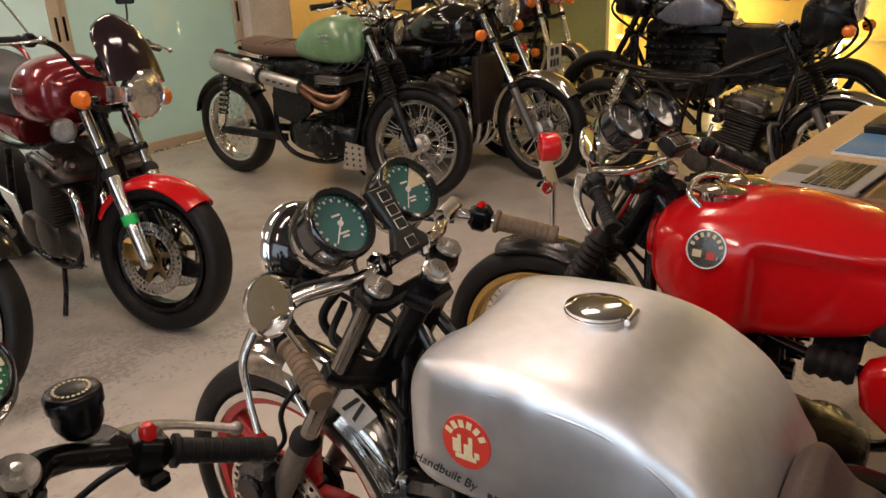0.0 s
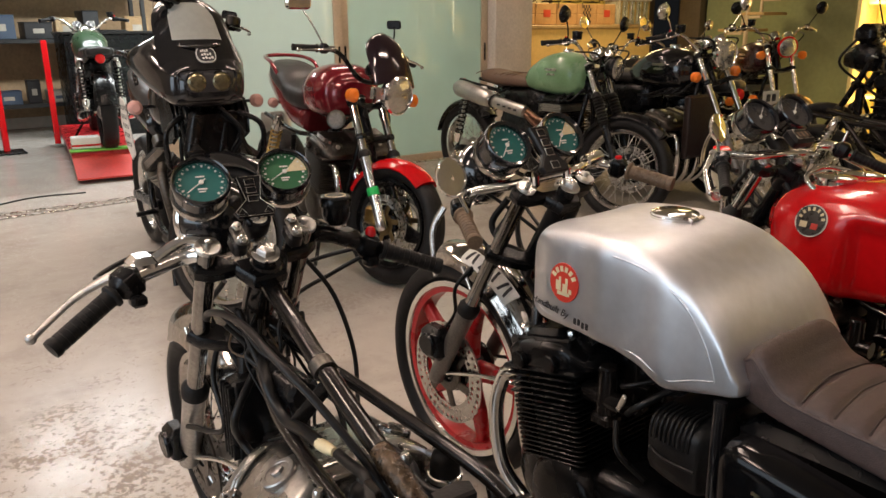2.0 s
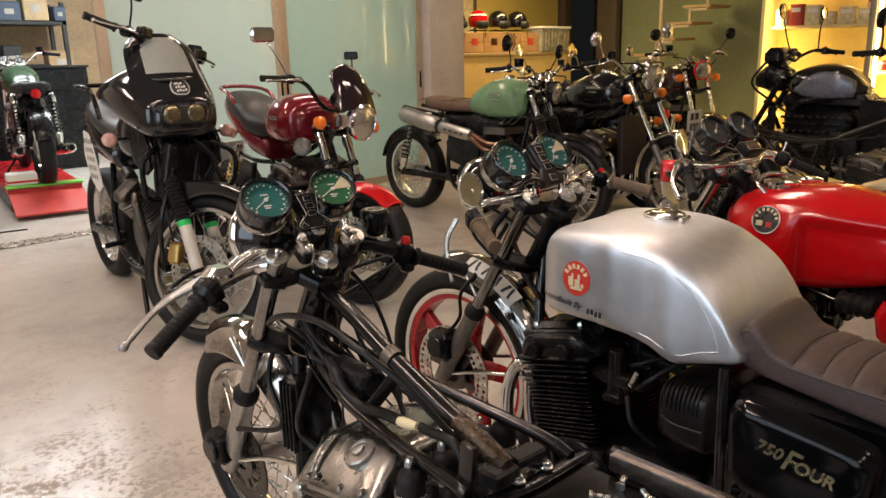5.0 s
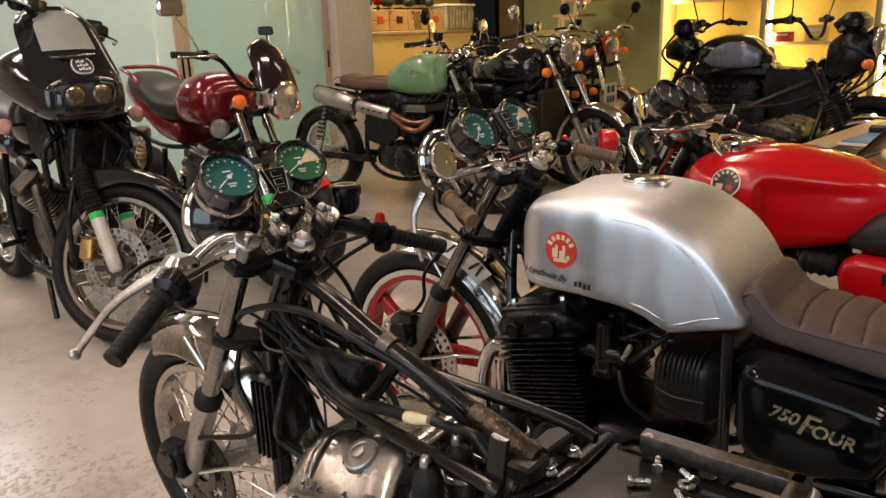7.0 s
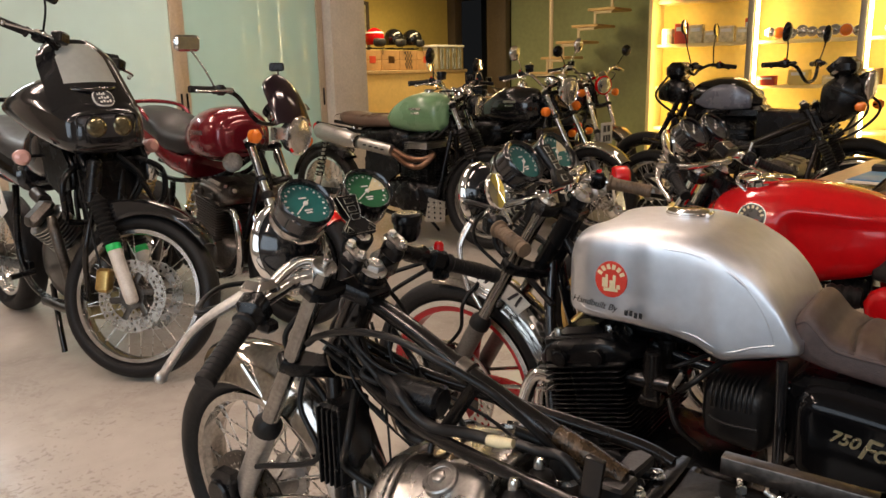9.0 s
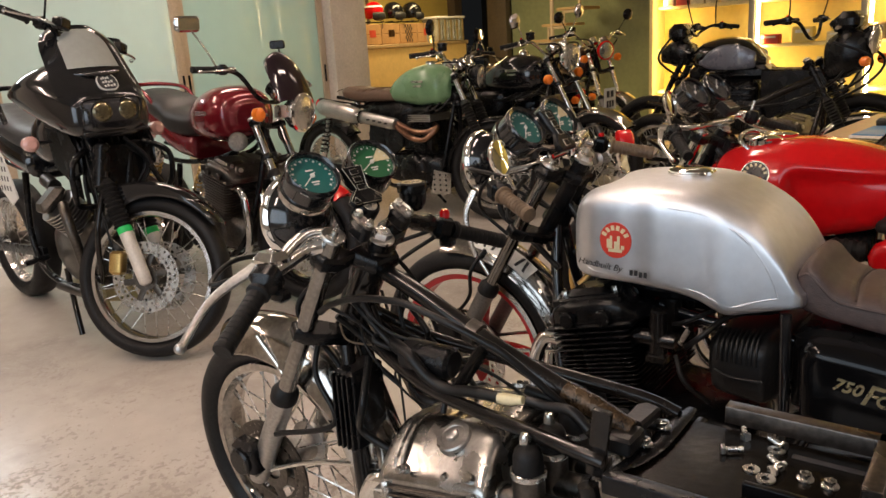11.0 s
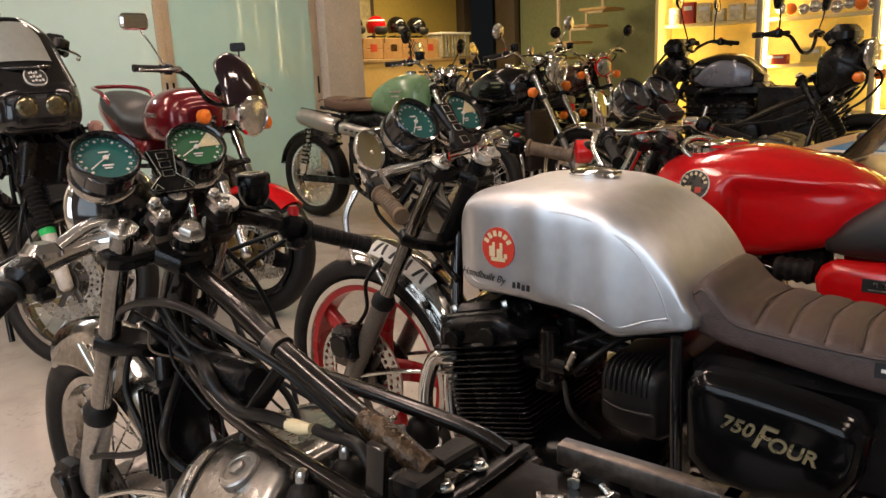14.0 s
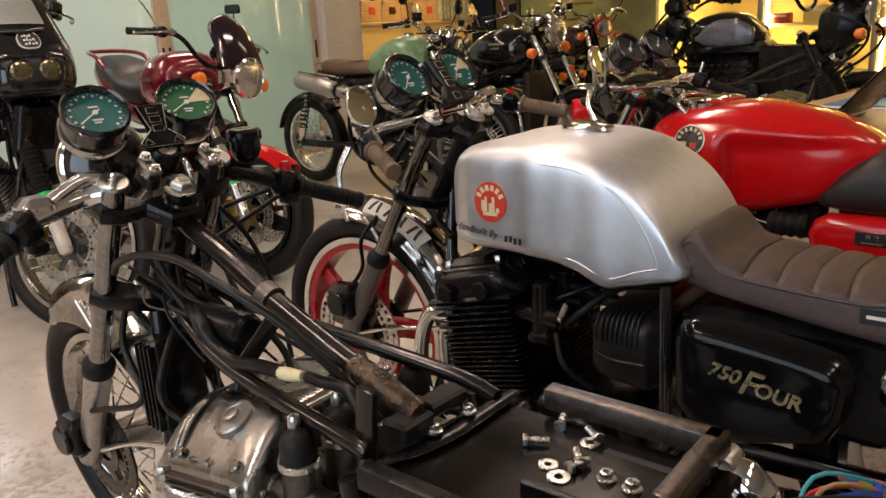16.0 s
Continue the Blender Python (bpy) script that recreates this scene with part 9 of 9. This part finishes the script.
def bare_scrambler():
    b = root("motorcycle", pose(4.43, 0.50, 0, 0, 0, 172), "dark half-stripped motorcycle with chrome mudguard and bare frame", "motorcycle", "motorcycles at the back")
    R, top, rake = 0.32, 0.98, 28
    at, up = fork(b, R, top, rake, I4, 0.095, OLDGREY, SATIN, True, 0.30, 0.018, SATIN)
    wheel(b, "front_wheel", 0, R, 0.10, 0.245, "spoke", CHROME, ROADTYRE, I4, 0.13, CAST, 36)
    wheel(b, "rear_wheel", -1.42, 0.32, 0.12, 0.235, "spoke", CHROME, ROADTYRE, I4, None, CAST, 36)
    part("front_mudguard", arc_guard(G(), R + 0.035, 58, -75, 0.13, 0.003, 24, 0.012, Matrix.Translation((0, 0, R)), 0.032), CHROME, b, "chrome front mudguard")
    lamp(b, (0, 0.0, 1.10), 0.085, SATIN, LENS, (0, 1, -0.1), 0.9)
    gauge(b, (-0.06, -0.20, 1.22), DARKDIAL, SATIN, 0.045, 40, 0)
    gauge(b, (0.06, -0.20, 1.22), DARKDIAL, SATIN, 0.045, 40, 0)
    part("instrument_box", rbox(G(), (0, -0.14, 1.21), (0.22, 0.14, 0.12), 0.04), SATIN, b)
    part("fork_shroud", body(G(), [(-0.04, 0, 0.09, 0.94, 1.14, 3, 3), (-0.14, 0, 0.12, 0.88, 1.18, 3, 3), (-0.24, 0, 0.10, 0.86, 1.12, 3, 3)], 28, 4), SATIN, b)
    h = bars(b, I4, (0, at(top).y - 0.02, 1.12), [(0, 0, 0), (0.09, 0, 0.02), (0.19, -0.02, 0.10), (0.29, -0.06, 0.115), (0.40, -0.13, 0.11)], RUBBER, 0.011, SATIN, True, SATIN, boxm=SATIN)
    for s in (-1, 1):
        winker(b, (s * 0.10, 0.0, 0.98), s, ORANGE, SATIN, 0.03)
        mirror(b, (s * 0.27, at(top).y - 0.07, 1.22), (s * 0.34, at(top).y - 0.05, 1.42), 0.055, SATIN, True)
        shock(b, (s * 0.14, -1.22, 0.70), (s * 0.14, -1.38, 0.35), CHROME)
    frame_tubes(b, [(0.024, (0, -0.32, 0.88), (0, -0.55, 0.78), (0, -0.80, 0.66), (0, -0.95, 0.62)), ((0, -0.26, 0.78), (0.10, -0.30, 0.5), (0.13, -0.36, 0.22), (0.13, -0.8, 0.2)), ((0, -0.26, 0.78), (-0.10, -0.30, 0.5), (-0.13, -0.36, 0.22), (-0.13, -0.8, 0.2)), ((0.1, -0.75, 0.68), (0.1, -1.1, 0.68), (0.1, -1.45, 0.72)), ((-0.1, -0.75, 0.68), (-0.1, -1.1, 0.68), (-0.1, -1.45, 0.72)), ((0.1, -0.8, 0.66), (0.13, -0.85, 0.4), (0.13, -0.8, 0.2)), ((-0.1, -0.8, 0.66), (-0.13, -0.85, 0.4), (-0.13, -0.8, 0.2)), ((0.1, -1.2, 0.69), (0.12, -0.86, 0.38)), ((-0.1, -1.2, 0.69), (-0.12, -0.86, 0.38)), ((0.11, -0.84, 0.3), (0.11, -1.44, 0.32)), ((-0.11, -0.84, 0.3), (-0.11, -1.44, 0.32))], GRIMY)
    engine_four(b, -0.55, 0.28, 0.42, CASTDARK, CASTDARK, CASTDARK, SATIN, I4, 8, 12)
    for pts in ([(0.05, -0.1, 1.05), (0.1, -0.15, 0.9), (0.02, -0.3, 0.8), (0.06, -0.5, 0.72)], [(-0.05, -0.1, 1.05), (-0.1, -0.1, 0.92), (-0.04, -0.2, 0.76), (-0.05, -0.42, 0.68)], [(0.18, -0.18, 1.1), (0.12, 0.02, 1.0), (0.05, -0.06, 0.86), (0.03, -0.3, 0.74)], [(-0.18, -0.18, 1.1), (-0.14, 0.02, 0.98), (-0.06, -0.04, 0.84), (-0.04, -0.28, 0.7)], [(0.0, -0.5, 0.72), (0.08, -0.7, 0.7), (0.02, -0.9, 0.68), (0.06, -1.1, 0.7)]):
        part("cable", tube(G(), pts, 0.008, 7, 7), HOSE, b)
    part("crash_loop", tube(G(), [(0.12, -0.25, 0.30), (0.30, -0.22, 0.30), (0.34, -0.25, 0.42), (0.28, -0.28, 0.50), (0.10, -0.30, 0.48)], 0.012, 9), OLDGREY, b, "grey crash bar loop")
    return b


bare_scrambler()


def lift_bike():
    b = roadster(pose(1.67, 8.24, 0.22, 0, 0, -9) @ Matrix.Scale(1.02, 4), "dark green motorcycle standing on a red workshop lift", mat("dark_green_paint", (0.03, 0.06, 0.03), 0.3, 0, 0.1, 8, coat=0.4), DARKLEA, 0.33, CHROME, ROADTYRE, 0.98, 27, False, OLDGREY, CHROME, 0, 0.09, None, "twin", False, 0, 0.10, 1.45, SATIN, "motorcycles in the workshop")
    return b


lift_bike()


# ---- desk with laptop ----
DESKM = mat("beech_desk_top", (0.55, 0.38, 0.20), 0.4, 0, 0.1, 4, 0.05, 60)
dk = root("desk", pose(2.87, -0.10, 0, 0, 0, -6), "beech topped desk beside the red cafe racer", "desk")
part("desk_top", rbox(G(), (0, 0, 0.735), (1.35, 1.05, 0.03), 0.006), DESKM, dk)
for x in (-0.62, 0.62):
    for y in (-0.46, 0.46):
        part("leg", rbox(G(), (x, y, 0.36), (0.045, 0.045, 0.72), 0.004), POSTM, dk)
lp = root("laptop", pose(2.37, 0.285, 0.75, 0, 0, 171), "open silver laptop with dark screen back on the desk", "laptop")
part("base", rbox(G(), (0, 0, 0.009), (0.34, 0.24, 0.016), 0.006), mat("silver_plastic", (0.36, 0.35, 0.34), 0.45, 0.2, 0.05, 8), lp)
gg = G()
for i in range(13):
    for j in range(5):
        rbox(gg, (-0.138 + 0.023 * i, 0.075 - 0.024 * j, 0.0185), (0.019, 0.020, 0.003), 0.002)
part("keys", gg, SATIN, lp, "dark laptop keys")
part("screen", rbox(G(), (0, 0, 0.115), (0.34, 0.008, 0.22), 0.004), SATIN, lp, "dark laptop screen", Matrix.Translation((0, 0.122, 0.015)) @ Matrix.Rotation(radians(-42), 4, "X"))
part("track_pad", rbox(G(), (0, -0.075, 0.0178), (0.10, 0.06, 0.0016), 0.004), OLDGREY, lp)
BLUEP = mat("blue_folder", (0.05, 0.20, 0.42), 0.4, 0, 0.08, 5)
fo = root("folder", pose(2.80, 0.185, 0.75, 0, 0, 82), "blue plastic folder on the desk", "folder")
part("inner_sheet", rbox(G(), (0.006, 0, 0.006), (0.23, 0.31, 0.010), 0.001), WHITE, fo)
part("cover", rbox(G(), (0, 0, 0.0135), (0.226, 0.30, 0.005), 0.002), BLUEP, fo)
kc = root("case", pose(3.10, 0.17, 0.75, 0, 0, -8), "flat black case lying on the desk", "case")
part("shell", rbox(G(), (0, 0, 0.022), (0.24, 0.18, 0.044), 0.010), DUSTY, kc)
part("lid_seam", rbox(G(), (0, 0, 0.028), (0.2415, 0.1815, 0.003), 0.001), INK, kc)
for k, (x, y, t) in enumerate(((2.45, -0.2, 15), (2.8, -0.25, -30), (3.2, 0.1, 40))):
    pp = root("paper_sheet", pose(x, y, 0.7505, 0, 0, t), "printed sheet of paper lying on the desk", "paper", "papers on the desk")
    part("sheet", rbox(G(), (0, 0, 0.001), (0.21, 0.297, 0.0016), 0.0005), WHITE, pp)
    gg = G()
    for j in range(6):
        rbox(gg, (-0.02 * (j % 2), 0.11 - 0.035 * j, 0.0021), (0.15, 0.008, 0.0006), 0.0002)
    part("print_bars", gg, OLDGREY, pp)

# ---- loose tail lamp on its bracket, on a stand ----
tl = root("tail_light", pose(2.35, 1.17, 0), "round red tail light on a chrome bracket and slim stand", "tail light")
part("lens", lathe(G(), [(0.040, -0.032), (0.050, -0.022), (0.050, 0.030), (0.045, 0.036), (0.002, 0.040)], 28, Matrix.Translation((0, 0, 0.76)) @ Matrix.Rotation(radians(-90), 4, "X") @ Matrix.Rotation(radians(-40), 4, "Y")), REDLENS, tl)
part("bracket", loft(G(), [[(x - 0.03, y, z), (x + w_, y, z), (x + w_, y + 0.012, z), (x - 0.03, y + 0.012, z)] for x, y, w_, z in ((0.02, 0.02, 0.030, 0.722), (0.03, 0.03, 0.045, 0.69), (0.06, 0.03, 0.050, 0.64), (0.085, 0.03, 0.055, 0.585))]), CHROME, tl, "bent chrome bracket")
part("bracket_boss", lathe(G(), [(0.026, -0.05), (0.026, 0.0), (0.022, 0.004), (0.013, 0.004), (0.012, -0.01), (0.002, -0.01)], 22, along((0.02, 0.02, 0.602), (-0.06, -0.06, 0.63))), CHROME, tl, "short chrome boss with a dark bore")
part("stand_tube", cyl(G(), (0.10, 0.036, 0.0), (0.10, 0.036, 0.60), 0.012, 10), CHROME, tl)
part("foot", lathe(G(), [(0.12, 0), (0.12, 0.006), (0.02, 0.014), (0.014, 0.03)], 24, Matrix.Translation((0.10, 0.036, 0))), SATIN, tl)


# ---- bolts, washers and wires on the project bike's tray ----
def bolt(x, y, turn, L=0.028, lying=True):
    o = root("bolt", pose(x, y, 0.5895 + (0.0065 if lying else 0.0), 0, 90 if lying else 0, turn), "loose zinc bolt lying on the tray", "bolt", "loose hardware on the tray")
    part("head", lathe(G(), [(0.0085, 0), (0.009, 0.001), (0.009, 0.005), (0.0075, 0.006)], 6), STEEL, o)
    prof = []
    for k in range(14):
        prof += [(0.0046, 0.006 + L * k / 14), (0.0040, 0.006 + L * (k + 0.5) / 14)]
    part("thread", lathe(G(), prof, 10), STEEL, o)
    return o


def washer(x, y, r=0.013):
    o = root("washer", pose(x, y, 0.5895), "flat zinc washer lying on the tray", "washer", "loose hardware on the tray")
    part("ring", lathe(G(), [(r, 0), (r, 0.0022), (r * 0.42, 0.0022), (r * 0.42, 0)], 22, I4, True), STEEL, o)
    return o


for x, y, t in ((0.284, 0.066, 20), (0.231, 0.088, -60), (0.283, 0.008, 55), (0.205, 0.008, -20), (0.222, 0.000, 40)):
    bolt(x, y, t)
for x, y, r in ((0.206, 0.036, 0.012), (0.190, 0.012, 0.014), (0.278, 0.018, 0.013)):
    washer(x, y, r)
for x, y in ((0.219, -0.035), (0.237, 0.181), (0.171, 0.186), (0.217, -0.068)):
    o = root("hex_nut", pose(x, y, 0.5895 if y < 0.1 else 0.6055), "zinc flange nut on the tray", "nut", "loose hardware on the tray")
    part("flange", lathe(G(), [(0.012, 0), (0.012, 0.002), (0.009, 0.003)], 18), STEEL, o)
    part("hexagon", lathe(G(), [(0.0085, 0.003), (0.0085, 0.010), (0.005, 0.0105), (0.0045, 0.005)], 6), STEEL, o)

wr = root("wiring_loom", pose(0.36, -0.27, 0.535), "bundle of coloured wires with blue connectors", "wires")
wrng = random.Random(5)
for k, col in enumerate(((0.05, 0.45, 0.08), (0.7, 0.3, 0.02), (0.05, 0.12, 0.6), (0.6, 0.05, 0.04), (0.4, 0.25, 0.1), (0.05, 0.35, 0.4))):
    m_ = mat("wire_insulation", col, 0.4, 0, 0.05, 20)
    a = wrng.uniform(-0.03, 0.03)
    part("wire", tube(G(), [(-0.12 + a, 0.05, -0.02), (-0.05, 0.01 + a, 0.03 + 0.01 * k), (0.0 + a, -0.03, 0.05), (0.05, a, 0.03), (0.09, -0.04 + a, -0.02)], 0.0025, 6, 6), m_, wr)
for x, y in ((0.0, -0.02), (0.025, -0.03)):
    part("connector", rbox(G(), (x, y, 0.05), (0.014, 0.012, 0.028), 0.003), mat("blue_connector", (0.04, 0.08, 0.5), 0.35, 0, 0.05, 20), wr)

# ---- workshop beyond the opening ----
lf = root("motorcycle_lift", pose(1.55, 7.69, 0, 0, 0, -9), "red steel motorcycle lift with green edge", "lift")
part("deck", rbox(G(), (0, 0.1, 0.185), (0.60, 2.2, 0.07), 0.01), REDWHEEL, lf)
part("ramp", rbox(G(), (0, 0, 0), (0.60, 0.45, 0.02), 0.004), mat("bright_red_steel", (0.55, 0.05, 0.04), 0.4, 0, 0.1, 6), lf, "sloping red ramp plate", Matrix.Translation((0, -1.20, 0.11)) @ Matrix.Rotation(radians(18), 4, "X"))
part("edge_strip", rbox(G(), (0, -0.96, 0.225), (0.62, 0.12, 0.02), 0.004), mat("lime_green_steel", (0.16, 0.50, 0.06), 0.45, 0, 0.1, 6), lf, "lime green edge strip")
for x in (-0.25, 0.25):
    part("foot", rbox(G(), (x, 0.0, 0.08), (0.06, 1.8, 0.16), 0.006), SATIN, lf)
part("wheel_post", rbox(G(), (-0.335, 0.95, 0.60), (0.06, 0.06, 1.1), 0.006), RED, lf, "tall red steel post")
bx = root("parts_box", pose(1.25, 6.86, 0.236, 0, 0, -9), "white and red parts box on the lift", "box")
part("carton", rbox(G(), (0, 0, 0.05), (0.24, 0.18, 0.10), 0.005), WHITE, bx)
part("band", rbox(G(), (0, 0, 0.03), (0.243, 0.183, 0.025), 0.005), RED, bx, "red printed band")


def rack(x0, x1, y):
    r_ = root("storage_rack", pose(x0, y, 0), "black steel storage rack filled with workshop clutter", "rack", "workshop racks")
    w = x1 - x0
    for z in (0.35, 1.12, 1.75):
        part("shelf", rbox(G(), (w / 2, 0, z), (w, 0.55, 0.05), 0.004), RACKM, r_)
    for x in (0.03, w - 0.03):
        for yy in (-0.25, 0.25):
            part("upright", rbox(G(), (x, yy, 1.0), (0.05, 0.05, 2.0), 0.003), RACKM, r_)
    return r_


pb = root("pegboard", pose(0.9, 10.76, 1.45), "tan plywood tool board on the workshop wall", "board", "", "structure")
part("board", rbox(G(), (0, 0, 0), (7.4, 0.03, 2.6), 0.004), mat("tan_plywood", (0.36, 0.24, 0.13), 0.6, 0, 0.15, 3, 0.1, 60), pb)
ch = root("tool_chest", pose(2.25, 9.55, 0), "black steel tool chest in the workshop", "tool chest")
part("carcass", rbox(G(), (0, 0, 0.60), (1.1, 0.5, 1.2), 0.01), SATIN, ch)
for k in range(5):
    part("drawer", rbox(G(), (0, -0.255, 0.16 + 0.22 * k), (1.02, 0.02, 0.20), 0.005), SATIN, ch)
part("top_tray", rbox(G(), (0, 0, 1.215), (1.14, 0.54, 0.03), 0.006), DUSTY, ch)
rack(-1.6, 0.6, 10.35)
rack(0.66, 2.9, 10.35)
crng = random.Random(11)
PAL = [mat("clutter_card", (0.42, 0.27, 0.13), 0.7, 0, 0.15, 7, 0.1, 60), mat("clutter_white", (0.42, 0.38, 0.32), 0.5, 0, 0.1, 7), mat("clutter_blue", (0.05, 0.075, 0.12), 0.45, 0, 0.1, 7), mat("clutter_black", (0.02, 0.02, 0.022), 0.5, 0, 0.2, 7), mat("clutter_red", (0.45, 0.05, 0.04), 0.45, 0, 0.1, 7), mat("clutter_tan", (0.50, 0.36, 0.2), 0.65, 0, 0.15, 7)]
NAMES = ("brown cardboard carton", "pale plastic tub", "dark blue tool case", "black tool case", "red parts tin", "tan wooden box")
for z in (0.376, 1.146, 1.776):
    x = -1.5
    while x < 2.8:
        w, h, d, k = crng.uniform(0.12, 0.34), crng.uniform(0.08, 0.34), crng.uniform(0.2, 0.36), crng.randrange(6)
        if not 0.50 < x + w / 2 < 0.76:
            o = root("storage_box", pose(x + w / 2, 10.23 + crng.uniform(-0.05, 0.1), z, 0, 0, crng.uniform(-6, 6)), NAMES[k] + " on a workshop rack", "box", "clutter on the racks")
            part("box_body", rbox(G(), (0, 0, h / 2), (w, d, h), 0.006), PAL[k], o)
            part("lid", rbox(G(), (0, 0, h + 0.006), (w * 1.02, d * 1.02, 0.014), 0.004), PAL[k], o)
            part("front_label", rbox(G(), (0, -d / 2 - 0.001, h * 0.5), (w * 0.4, 0.002, h * 0.3), 0.0006), PAL[1 if k != 1 else 2], o)
        x += w + crng.uniform(0.02, 0.10)
js = root("jack_stand", pose(0.85, 8.6, 0), "red steel stand on the workshop floor", "stand")
part("post", rbox(G(), (0, 0, 0.45), (0.06, 0.06, 0.85), 0.005), RED, js)
part("base_plate", rbox(G(), (0, 0, 0.012), (0.34, 0.3, 0.024), 0.006), SATIN, js)
cb = root("floor_cable", pose(0, 0, 0.006), "black cable lying on the workshop floor", "cable")
part("cable_run", tube(G(), [(-0.6, 5.6, 0), (0.1, 5.75, 0), (0.6, 6.0, 0), (1.0, 5.95, 0)], 0.006, 6, 8), HOSE, cb)
